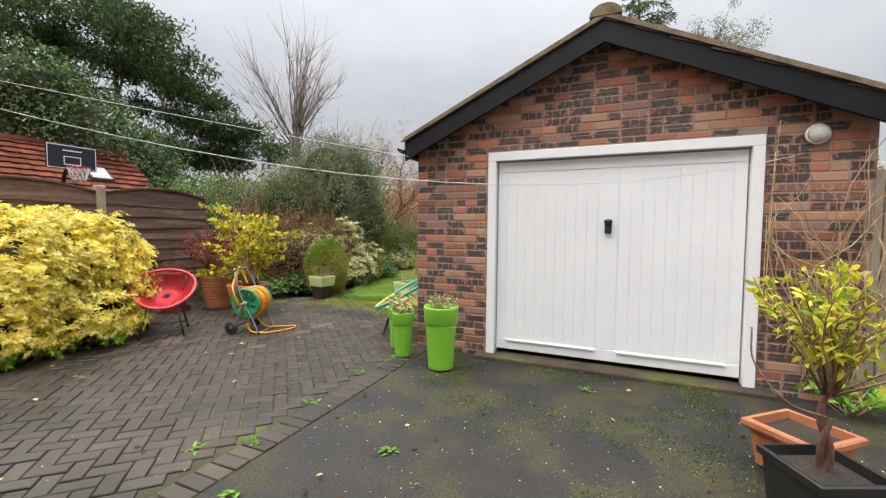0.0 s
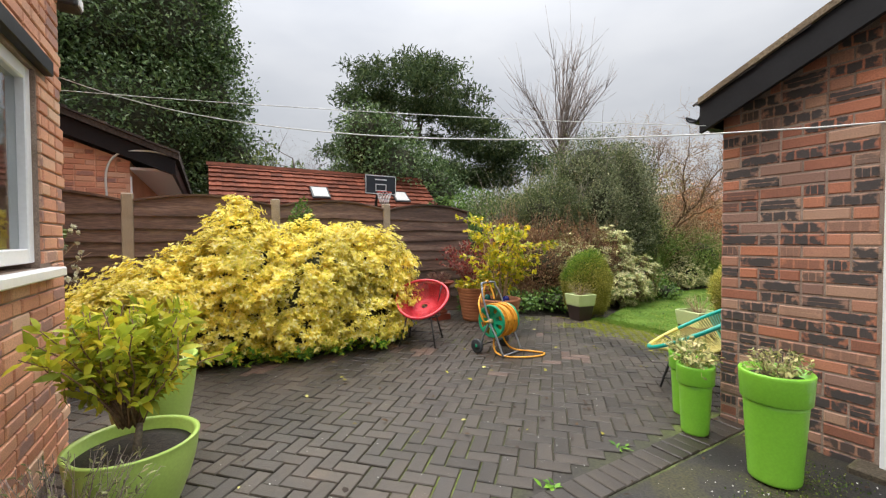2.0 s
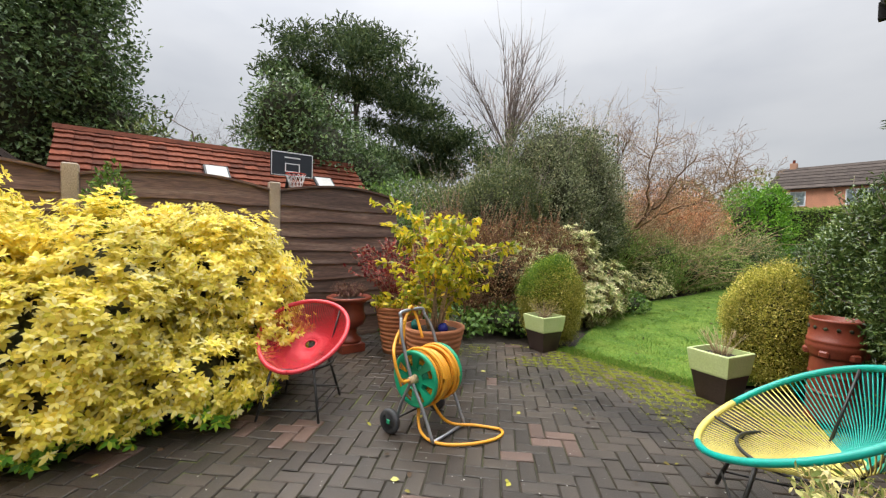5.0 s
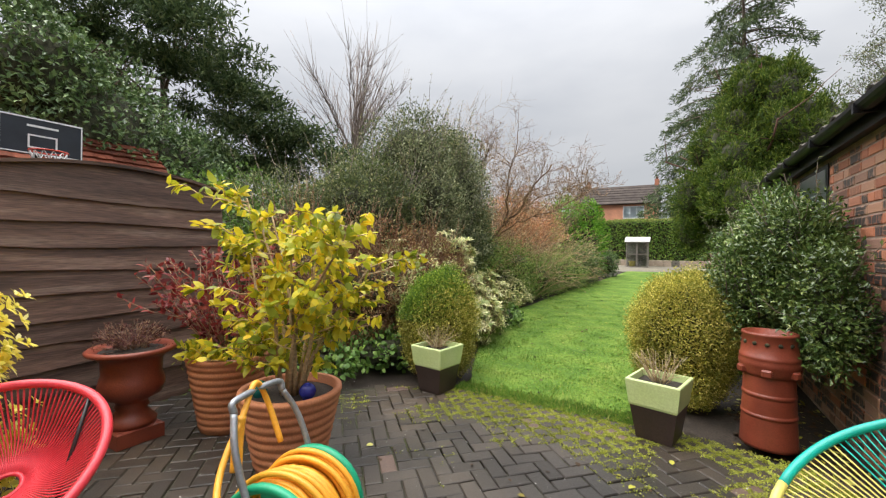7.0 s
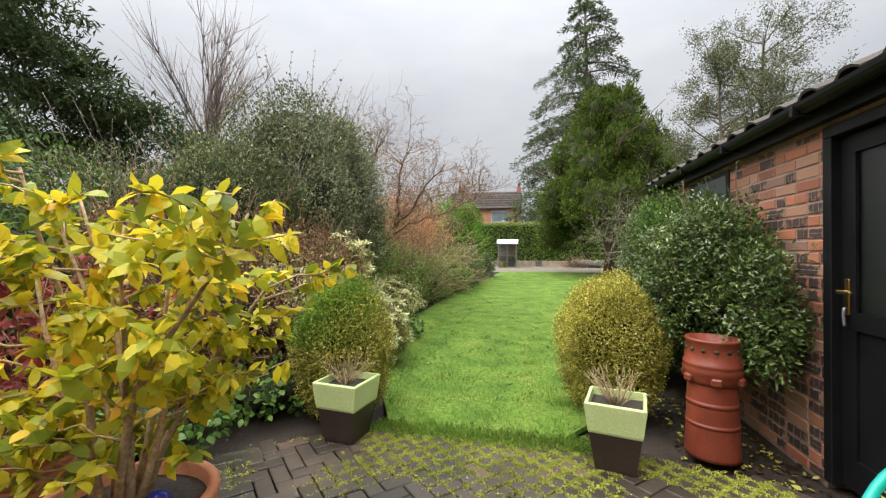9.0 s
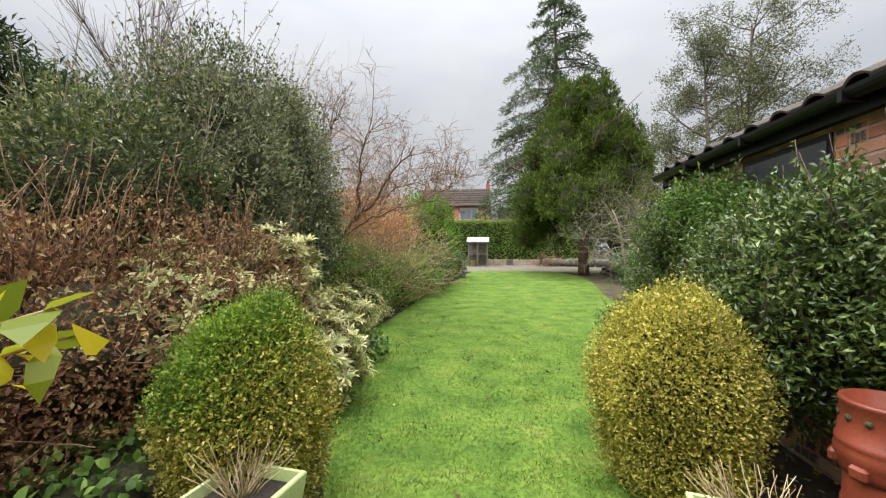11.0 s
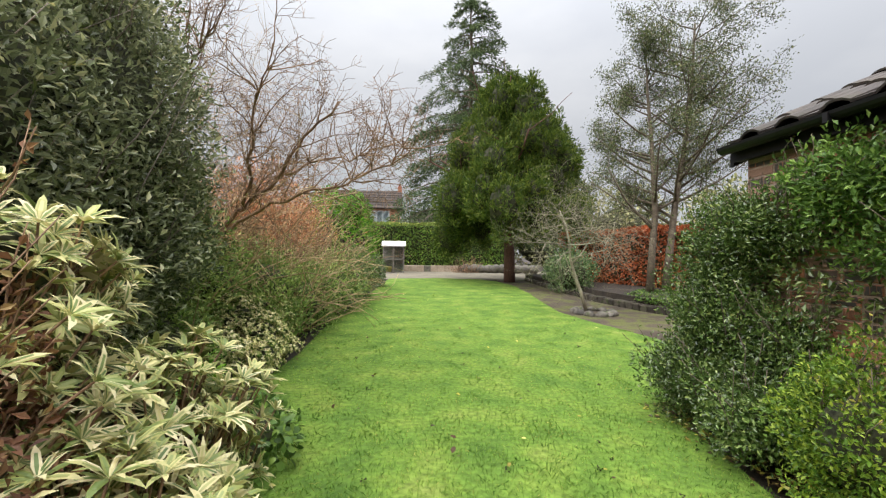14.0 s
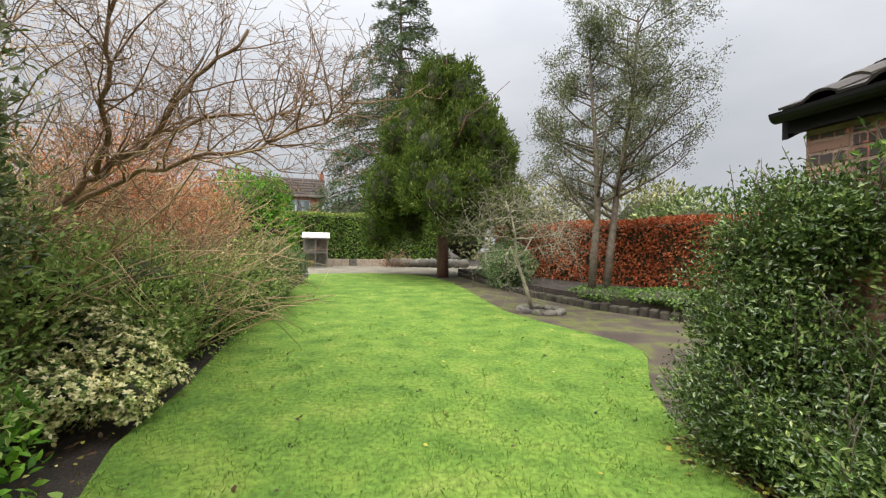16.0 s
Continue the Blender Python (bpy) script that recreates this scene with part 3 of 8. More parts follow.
def tube_data(paths, sides=6):
    """Tapered tubes along polylines [(points, radii, sides)]."""
    V, F = [], []
    for pts, rad, n in paths:
        pts = np.asarray(pts, float)
        d = np.gradient(pts, axis=0)
        d /= np.linalg.norm(d, axis=1, keepdims=True) + 1e-9
        ref = np.array([0, 0, 1.0]) if abs(d[0, 2]) < 0.8 else np.array([1.0, 0, 0])
        base = len(V)
        a = np.cross(d, ref)
        a /= np.linalg.norm(a, axis=1, keepdims=True) + 1e-9
        b = np.cross(d, a)
        ang = np.linspace(0, 2 * np.pi, n, endpoint=False)
        ring = pts[:, None, :] + np.asarray(rad, float)[:, None, None] * (a[:, None, :] * np.cos(ang)[None, :, None] + b[:, None, :] * np.sin(ang)[None, :, None])
        V.extend(ring.reshape(-1, 3).tolist())
        for i in range(len(pts) - 1):
            for k in range(n):
                q = (k + 1) % n
                F.append((base + i * n + k, base + i * n + q, base + i * n + n + q, base + i * n + n + k))
        F.append(tuple(base + k for k in range(n))[::-1])
        F.append(tuple(base + (len(pts) - 1) * n + k for k in range(n)))
    return V, F


def tubes(name, paths, material, parent=None, label=""):
    V, F = tube_data(paths)
    return mesh_ob(name, V, F, material, parent, label, smooth=True)


def arc(pts, n=8):
    """A smooth line through the points (Catmull-Rom)."""
    p = [np.array(q, float) for q in pts]
    p = [2 * p[0] - p[1]] + p + [2 * p[-1] - p[-2]]
    out = []
    for i in range(1, len(p) - 2):
        for s in np.linspace(0, 1, n, endpoint=False):
            out.append(0.5 * (2 * p[i] + (p[i + 1] - p[i - 1]) * s + (2 * p[i - 1] - 5 * p[i] + 4 * p[i + 1] - p[i + 2]) * s * s + (3 * p[i] - p[i - 1] - 3 * p[i + 1] + p[i + 2]) * s ** 3))
    out.append(p[-2])
    return np.array(out)


def rod(name, pts, r, material, parent=None, label="", sides=8, n=8, smooth_path=True):
    q = arc(pts, n) if smooth_path and len(pts) > 2 else np.array(pts, float)
    return tubes(name, [(q, [r] * len(q), sides)], material, parent, label)


def lathe(name, profile, material, parent=None, label="", sides=40, square=False, centre=(0, 0, 0)):
    """A turned body from (radius, height) pairs, from the outside bottom over the rim to the inside."""
    V, F = [], []
    n = 4 if square else sides
    off = np.pi / 4 if square else 0
    k = math.sqrt(2) if square else 1
    for r, z in profile:
        for i in range(n):
            a = 2 * np.pi * i / n + off
            V.append((centre[0] + r * k * math.cos(a), centre[1] + r * k * math.sin(a), centre[2] + z))
    for j in range(len(profile) - 1):
        for i in range(n):
            q = (i + 1) % n
            F.append((j * n + i, j * n + q, j * n + n + q, j * n + n + i))
    F.append(tuple(range(n))[::-1])
    F.append(tuple((len(profile) - 1) * n + i for i in range(n)))
    return mesh_ob(name, V, F, material, parent, label, smooth=not square)


def leaf_data(pos, grow, face, size, ratio=0.45, curl=0.15, full=False):
    """Leaves as folded blades. pos: where they spring; grow: which way they point; face: their upper side."""
    n = len(pos)
    grow = grow / (np.linalg.norm(grow, axis=1, keepdims=True) + 1e-9)
    side = np.cross(grow, face)
    side /= np.linalg.norm(side, axis=1, keepdims=True) + 1e-9
    up = np.cross(side, grow)
    L = np.asarray(size, float).reshape(-1, 1) * np.ones((n, 1))
    w = L * ratio * 0.5
    if full:
        P = [pos, pos + grow * L * 0.34 + side * w + up * L * curl * 0.4, pos + grow * L * 0.34 - side * w + up * L * curl * 0.4,
             pos + grow * L * 0.7 + side * w * 0.8 + up * L * curl * 0.3, pos + grow * L * 0.7 - side * w * 0.8 + up * L * curl * 0.3, pos + grow * L - up * L * curl * 0.5]
        V = np.stack(P, 1).reshape(-1, 3)
        F = []
        for i in range(0, 6 * n, 6):
            F += [(i, i + 2, i + 1), (i + 1, i + 2, i + 4, i + 3), (i + 3, i + 4, i + 5)]
    else:
        P = [pos, pos + grow * L * 0.5 + side * w + up * L * curl, pos + grow * L, pos + grow * L * 0.5 - side * w + up * L * curl]
        V = np.stack(P, 1).reshape(-1, 3)
        F = []
        for i in range(0, 4 * n, 4):
            F += [(i, i + 2, i + 1), (i, i + 3, i + 2)]
    return V, F


def unit(n, rng):
    d = rng.normal(size=(n, 3))
    return d / np.linalg.norm(d, axis=1, keepdims=True)


def shell(blobs, n, rng, lump=0.16, depth=0.3, floor=0.03):
    """Points and outward directions on the lumpy skin of a union of ellipsoids (x, y, z, rx, ry, rz)."""
    B = np.array(blobs, float)
    area = (B[:, 3] * B[:, 4] + B[:, 3] * B[:, 5] + B[:, 4] * B[:, 5])
    k = rng.choice(len(B), size=n, p=area / area.sum())
    d = unit(n, rng)
    ph = k[:, None] * 1.7
    s = np.sin(d * 4.1 + ph).sum(1) * 0.33 + np.sin(d[:, [1, 2, 0]] * 8.3 + ph * 2.3).sum(1) * 0.25
    r = 1 + lump * s - depth * rng.random(n) ** 2
    p = B[k, :3] + d * r[:, None] * B[k, 3:]
    o = d / B[k, 3:]
    o /= np.linalg.norm(o, axis=1, keepdims=True)
    keep = p[:, 2] > floor
    for j, b in enumerate(B):
        q = np.linalg.norm((p - b[:3]) / b[3:], axis=1)
        keep &= (q > 0.72) | (k == j)
    return p[keep], o[keep]


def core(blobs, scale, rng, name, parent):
    """A solid dark mass for the twigs under the leaves; its colour paints their shade."""
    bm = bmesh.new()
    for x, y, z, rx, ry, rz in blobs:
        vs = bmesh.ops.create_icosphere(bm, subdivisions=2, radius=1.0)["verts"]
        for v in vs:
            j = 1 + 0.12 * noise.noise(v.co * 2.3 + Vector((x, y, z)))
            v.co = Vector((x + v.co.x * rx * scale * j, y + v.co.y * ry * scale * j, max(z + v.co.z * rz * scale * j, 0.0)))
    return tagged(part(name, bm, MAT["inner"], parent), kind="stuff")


def foliage(name, pts, out, size, material, parent, rng, ratio=0.45, curl=0.15, full=False, droop=0.0, up=0.0, spread=0.8, label=""):
    n = len(pts)
    g = out * (1 - 0.4 * spread) + unit(n, rng) * spread + np.array([0, 0, up - droop])
    f = out + np.array([0, 0, 0.6]) + 0.5 * unit(n, rng)
    L = size * (0.7 + 0.6 * rng.random(n))
    V, F = leaf_data(pts, g, f, L, ratio, curl, full)
    return mesh_ob(name, V.tolist(), F, material, parent, label)


def clumped(centres, outs, per, radius, rng):
    n = len(centres)
    p = np.repeat(centres, per, 0) + rng.normal(size=(n * per, 3)) * radius
    o = np.repeat(outs, per, 0) + 0.6 * unit(n * per, rng)
    return p, o / np.linalg.norm(o, axis=1, keepdims=True)


def rosettes(centres, outs, per, rng):
    """Leaf whorls: several leaves from one point, fanned about the outward direction."""
    p = np.repeat(centres, per, 0)
    o = np.repeat(outs, per, 0)
    return p, o


def whorls(name, centres, outs, per, size, material, parent, rng, ratio=0.24, flare=0.9, droop=0.2, stripe=None):
    """Leaves fanned like spokes about each shoot's end; stripe is the colour of their middles."""
    n = len(centres)
    w = unit(n, rng)
    a = np.cross(outs, w)
    a /= np.linalg.norm(a, axis=1, keepdims=True) + 1e-9
    c = np.cross(outs, a)
    P, G, U = [], [], []
    for k in range(per):
        th = 2 * math.pi * (k + 0.35 * rng.random(n)[:, None]) / per
        ray = a * np.cos(th) + c * np.sin(th)
        lift = 0.25 + 0.5 * rng.random(n)[:, None]
        G.append(outs * lift + ray * flare + np.array([0, 0, -droop]))
        U.append(outs + 0.15 * unit(n, rng))
        P.append(centres)
    P, G, U = np.concatenate(P), np.concatenate(G), np.concatenate(U)
    L = size * (0.65 + 0.6 * rng.random(len(P)))
    V, F = leaf_data(P, G, U, L, ratio, 0.16, True)
    ob = mesh_ob(name, V.tolist(), F, material, parent)
    ob["kind"] = "stuff"
    if stripe:
        up = U / np.linalg.norm(U, axis=1, keepdims=True)
        V, F = leaf_data(P + up * 0.0025, G, U, L * 0.9, ratio * 0.45, 0.16, True)
        mid = mesh_ob("leaf_stripe", V.tolist(), F, stripe, parent)
        mid["kind"] = "stuff"
    return ob


def grow_tree(base, height, radius, rng, levels=3, kids=(7, 6, 5), lean=(0, 0), spread=0.7, first=0.3, up=0.25, ratio=0.55, wander=0.1, sides=(8, 6, 4, 3), shrink=0.5):
    """Limbs as tapered polylines; returns the paths and the tips."""
    paths, tips = [], []

    def limb(p, d, L, r, lev):
        n = 7 if lev == 0 else 5
        pts = [np.array(p, float)]
        d = np.array(d, float)
        for i in range(n - 1):
            d = d + rng.normal(size=3) * wander + np.array([0, 0, up * (0.15 if lev == 0 else 0.3)])
            d /= np.linalg.norm(d)
            pts.append(pts[-1] + d * L / (n - 1))
        rad = np.linspace(r, r * (0.25 if lev < levels else 0.4), n)
        paths.append((pts, rad, sides[min(lev, len(sides) - 1)]))
        if lev == levels:
            tips.append((pts[-1], d))
            tips.append((pts[-2], d))
            return
        for k in range(kids[min(lev, len(kids) - 1)]):
            t = first + (1 - first) * (k + rng.random()) / kids[min(lev, len(kids) - 1)] if lev == 0 else 0.25 + 0.75 * rng.random()
            i = min(int(t * (n - 1)), n - 2)
            f = t * (n - 1) - i
            q = pts[i] * (1 - f) + pts[i + 1] * f
            dd = (pts[i + 1] - pts[i]) / np.linalg.norm(pts[i + 1] - pts[i])
            a = unit(1, rng)[0]
            a -= dd * (a @ dd)
            a /= np.linalg.norm(a) + 1e-9
            nd = dd * (1 - spread) + a * spread
            limb(q, nd / np.linalg.norm(nd), L * ratio * (1.15 - 0.5 * t if lev == 0 else 0.7 + 0.5 * rng.random()), max(rad[i] * shrink, 0.0028), lev + 1)
    limb(base, (lean[0], lean[1], 1.0), height, radius, 0)
    return paths, tips


def plant(name, loc, label, category, group=""):
    return empty(name, loc, label, category, group)


def shrub(name, blobs, label, leaf, n, size, seed, ratio=0.45, full=False, lump=0.16, depth=0.42, droop=0.0, up=0.2, inner=0.62, shoots=0, shoot_len=0.4, shoot_mat="twig", shoot_leaf=None, category="shrub", group="", spread=0.8, per=1, clump=0.05, curl=0.15):
    """A shrub: a core with painted inner shade, a skin of leaves and, where it has them, long shoots."""
    rng = np.random.default_rng(seed)
    cx, cy = np.mean([b[0] for b in blobs]), np.mean([b[1] for b in blobs])
    ob = plant(name, (cx, cy, 0), label, category, group)
    loc = np.array([cx, cy, 0])
    bl = [(b[0] - cx, b[1] - cy, *b[2:]) for b in blobs]
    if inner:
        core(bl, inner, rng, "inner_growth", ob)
    p, o = shell(bl, max(n // per, 1), rng, lump, depth)
    if per > 1:
        p, o = clumped(p, o, per, clump, rng)
        k = p[:, 2] > 0.02
        p, o = p[k], o[k]
    foliage("foliage", p, o, size, LEAF[leaf], ob, rng, ratio, curl, full, droop, up, spread)
    if shoots:
        sp, so = shell(bl, shoots * 3, rng, lump, 0.2)
        top = np.argsort(-(so[:, 2] + 0.3 * rng.random(len(so))))[:shoots]
        paths, lp, lo = [], [], []
        for i in top:
            d = so[i] * 0.6 + np.array([0, 0, 0.8]) + 0.4 * unit(1, rng)[0]
            d /= np.linalg.norm(d)
            L = shoot_len * (0.4 + rng.random())
            q = [sp[i] - d * 0.25 + d * (L + 0.25) * s + np.array([0, 0, -0.06 * L * s * s]) + rng.normal(size=3) * 0.012 for s in np.linspace(0, 1, 5)]
            paths.append((q, np.linspace(0.006, 0.002, 5), 3))
            for s in rng.random(8):
                j = int(s * 3.99)
                lp.append(q[j] + (q[j + 1] - q[j]) * rng.random())
                lo.append(unit(1, rng)[0] + d * 0.5)
        tubes("shoot_growth", paths, MAT[shoot_mat], ob)["kind"] = "stuff"
        if shoot_leaf:
            foliage("shoot_leaves", np.array(lp), np.array(lo), size, LEAF[shoot_leaf], ob, rng, ratio)
    return ob


def rise_at(y):
    """The garden climbs gently towards its far end."""
    return min(max(0.0, y - 14.0), 24.0) * 0.021


def sheet(name, outline, material, z=0.0, thick=0.0, step=0.0, label="", kind="structure"):
    """A flat piece of ground with the given outline, following the garden's rise."""
    bm = bmesh.new()
    f = bm.faces.new([bm.verts.new((x, y, 0)) for x, y in outline])
    bmesh.ops.recalc_face_normals(bm, faces=[f])
    if f.normal.z < 0:
        f.normal_flip()
    if step:
        for axis in (0, 1):
            lo, hi = min(q[axis] for q in outline), max(q[axis] for q in outline)
            for s in np.arange(lo + step, hi, step):
                no = (1, 0, 0) if axis == 0 else (0, 1, 0)
                bmesh.ops.bisect_plane(bm, geom=bm.verts[:] + bm.edges[:] + bm.faces[:], plane_co=[s * c for c in no], plane_no=no)
    if thick:
        r = bmesh.ops.extrude_face_region(bm, geom=bm.faces[:])
        for v in [g for g in r["geom"] if isinstance(g, bmesh.types.BMVert)]:
            v.co.z += thick
    for v in bm.verts:
        v.co.z += z + rise_at(v.co.y)
    return tagged(part(name, bm, material), label, "", "", kind)


def inside(poly, x, y):
    c = False
    for (x0, y0), (x1, y1) in zip(poly, poly[1:] + poly[:1]):
        if (y0 > y) != (y1 > y) and x < (x1 - x0) * (y - y0) / (y1 - y0) + x0:
            c = not c
    return c


# ---- ground ----
V, F = [], []
for y in (-300, 0, 14, 20, 26, 32, 38, 400):
    for x in (-300, -20, 20, 300):
        V.append((x, y, rise_at(y) - 0.06))
for j in range(7):
    for i in range(3):
        F.append((4 * j + i, 4 * j + i + 1, 4 * j + i + 5, 4 * j + i + 4))
tagged(mesh_ob("ground", V, F, MAT["soil"]), "dark soil of the beds and the land around", "", "", "structure")
LAWN = [(-4.75, 6.17), (-4.2, 6.10), (-3.5, 6.2), (-3.0, 6.9), (-2.8, 8.0), (-2.5, 9.4), (-2.12, 10.35), (-1.7, 11.0), (-1.15, 11.6), (-0.75, 12.05), (-0.62, 12.6), (-0.75, 13.6), (-0.95, 14.5),
        (-1.1, 15.6), (-0.95, 17.0), (-0.6, 19.5), (-0.4, 22.0), (-0.6, 24.0), (-1.2, 25.2), (-3.0, 25.7), (-5.3, 25.4), (-5.45, 22.7), (-5.75, 18.5), (-6.05, 14.2), (-6.02, 12.0), (-6.1, 10.8), (-5.85, 9.4), (-5.62, 8.5), (-5.3, 7.5), (-5.0, 6.7)]
sheet("lawn", LAWN, MAT["turf"], -0.03, 0.035, 0.7, "short damp green lawn with fallen leaves")
sheet("gravel_terrace", [(-8, 25.2), (6, 25.2), (6, 31.4), (-8, 31.4)], MAT["gravel"], -0.03, 0.015, 2.0, "pale gravel terrace beyond the lawn")
sheet("garden_path", [(-3.0, 9.2), (-2.4, 10.3), (-1.8, 11.1), (-1.0, 12.0), (-0.9, 12.6), (-1.0, 13.8), (-1.2, 14.9), (-1.1, 17.5), (-0.6, 20.0), (-0.4, 25.2), (0.9, 25.2), (0.7, 20.0), (0.62, 17.6), (1.0, 15.6), (1.9, 13.9), (2.9, 12.7), (2.4, 10.6), (-1.4, 9.9)], MAT["path"], -0.04, 0.03, 1.0, "mossy worn concrete path beside the lawn")
sheet("tarmac_drive", [(-1.84, -6), (3.2, -6), (3.2, 4.0), (-1.84, 4.0)], MAT["tarmac"], -0.05, 0.038, 0, "wet mossy tarmac drive before the garage")
PATIO = [(-6.8, -1.6), (-1.84, -1.6), (-1.84, 3.95), (-2.06, 3.97), (-2.06, 5.2), (-2.35, 5.9), (-3.3, 6.12), (-4.2, 6.12), (-4.85, 6.05), (-5.4, 5.75), (-6.0, 5.3), (-6.8, 4.9)]
patio = sheet("patio", PATIO, MAT["joint_moss"], -0.06, 0.049, 0.8, "block-paved patio of dark wet pavers in herringbone with mossy joints")

sheet("joint_moss", [(-5.3, 5.2), (-4.4, 4.95), (-3.2, 5.0), (-2.3, 5.1), (-2.4, 5.88), (-3.3, 6.1), (-4.2, 6.1), (-4.85, 6.03), (-5.4, 5.7)], MAT["moss_bed"], -0.03, 0.019, 0, "bright moss in the joints of the paving")

# ---- garage walls, roof and trim ----
GX0, GX1, GY0, GY1, RX = -2.03, 1.72, 4.0, 9.46, -0.155
EAVE_Z, RIDGE_Z = 2.16, 3.03
DX0, DX1, DZ = -1.23, 1.05, 2.07


def gable_z(x):
    return EAVE_Z + (RIDGE_Z - EAVE_Z) * (1 - abs(x - RX) / ((RX - GX0) if x < RX else (GX1 - RX)))


def prism(bm, poly, axis, a, b):
    """Extrudes a polygon of (u, z) along the axis from a to b."""
    mk = (lambda u, z, w: (u, w, z)) if axis == "y" else (lambda u, z, w: (w, u, z))
    v0 = [bm.verts.new(mk(u, z, a)) for u, z in poly]
    v1 = [bm.verts.new(mk(u, z, b)) for u, z in poly]
    n = len(poly)
    bm.faces.new(v0)
    bm.faces.new(v1[::-1])
    for i in range(n):
        bm.faces.new((v0[i], v1[i], v1[(i + 1) % n], v0[(i + 1) % n]))
    bmesh.ops.recalc_face_normals(bm, faces=bm.faces[:])


def prism_part(name, poly, axis, a, b, material, parent=None, label=""):
    bm = bmesh.new()
    prism(bm, poly, axis, a, b)
    return part(name, bm, material, parent, label)


bm = bmesh.new()
prism(bm, [(GX0, -0.06), (DX0, -0.06), (DX0, DZ), (DX1, DZ), (DX1, -0.06), (GX1, -0.06), (GX1, gable_z(GX1)), (RX, RIDGE_Z), (GX0, gable_z(GX0))], "y", GY0, GY0 + 0.2)
wall_front = tagged(part("wall_front", bm, MAT["mortar"]), "garage gable wall of red and burnt bricks round a white door", "wall", "", "structure")
SDY0, SDY1, SDZ = 5.12, 6.05, 2.03
SWY0, SWY1, SWZ0, SWZ1 = 7.25, 8.06, 1.2, 1.98
bm = bmesh.new()
prism(bm, [(GY0 + 0.2, -0.06), (SDY0, -0.06), (SDY0, SDZ), (SDY1, SDZ), (SDY1, -0.06), (SWY1 + 0.002, -0.06), (GY1, -0.06), (GY1, EAVE_Z), (GY0 + 0.2, EAVE_Z)], "x", GX0, GX0 + 0.2)
wall_side = tagged(part("wall_side", bm, MAT["mortar"]), "garage side wall of red and burnt bricks with a black door", "wall", "", "structure")
box("wall_far_side", (GX1 - 0.2, GY0 + 0.2, -0.06), (GX1, GY1, EAVE_Z), MAT["mortar"])["kind"] = "structure"
tagged(prism_part("wall_back", [(GX0 + 0.2, -0.06), (GX1 - 0.2, -0.06), (GX1 - 0.2, EAVE_Z), (RX, RIDGE_Z), (GX0 + 0.2, EAVE_Z)], "y", GY1 - 0.2, GY1, MAT["mortar"]), "rear gable wall of the garage", "wall", "", "structure")
tagged(box("garage_floor", (GX0 + 0.2, GY0 + 0.2, -0.05), (GX1 - 0.2, GY1 - 0.2, 0.0), MAT["path"]), "concrete floor of the garage", "floor", "", "structure")

roof = empty("garage_roof", (0, 0, 0), "low-pitched garage roof of brown interlocking tiles", "roof")
roof["kind"] = "structure"
OV, FY0, FY1 = 0.07, GY0 - 0.16, GY1 + 0.07
slope = (RIDGE_Z - EAVE_Z) / (RX - GX0)
slope_r = (RIDGE_Z - EAVE_Z) / (GX1 - RX)
for nm, ex, sl in (("left", GX0 - OV, slope), ("right", GX1 + OV, -slope_r)):
    ez = EAVE_Z + 0.03 - OV * abs(sl)
    prism_part("roof_deck", [(ex, ez), (RX, RIDGE_Z + 0.03), (RX, RIDGE_Z + 0.08), (ex, ez + 0.05)], "y", FY0 + 0.02, FY1 - 0.02, MAT["black_paint"], roof)
    # verge boards at the two ends
    for y0, y1 in ((FY0 - 0.02, FY0 + 0.015), (FY1 - 0.015, FY1 + 0.02)):
        prism_part("bargeboard", [(ex, ez - 0.14), (RX, RIDGE_Z - 0.11), (RX, RIDGE_Z + 0.085), (ex, ez + 0.055)], "y", y0, y1, MAT["black_paint"], roof, "black painted bargeboard")
    prism_part("verge_bedding", [(ex, ez + 0.058), (RX, RIDGE_Z + 0.088), (RX, RIDGE_Z + 0.132), (ex, ez + 0.098)], "y", FY0 - 0.045, FY0 - 0.005, MAT["verge"], roof, "pale mortar bedding along the verge")
# fascia, soffit and gutter along the patio side
box("fascia", (GX0 - OV - 0.005, FY0 + 0.02, 2.05), (GX0 - OV + 0.02, FY1 - 0.02, 2.17), MAT["black_paint"], roof, "black painted fascia board")
box("soffit", (GX0 - OV + 0.02, FY0 + 0.02, 2.052), (GX0 - 0.016, FY1 - 0.02, 2.066), MAT["black_paint"], roof, "black painted soffit")
gx = GX0 - OV - 0.065
prof = [(gx + 0.055 * math.cos(a), 2.165 + 0.055 * math.sin(a)) for a in np.linspace(math.pi, 2 * math.pi, 9)] + [(gx + 0.047 * math.cos(a), 2.165 + 0.047 * math.sin(a)) for a in np.linspace(2 * math.pi, math.pi, 9)]
gutter = prism_part("gutter", prof, "y", FY0 + 0.02, FY1 + 0.02, MAT["black_paint"], None)
tagged(gutter, "black half-round plastic gutter under the eaves", "gutter", "", "structure")
for k, y in enumerate(np.arange(4.2, 9.4, 0.9)):
    box("gutter_bracket", (gx - 0.06, y, 2.10), (GX0 - OV - 0.006, y + 0.03, 2.16), MAT["black_paint"], gutter)


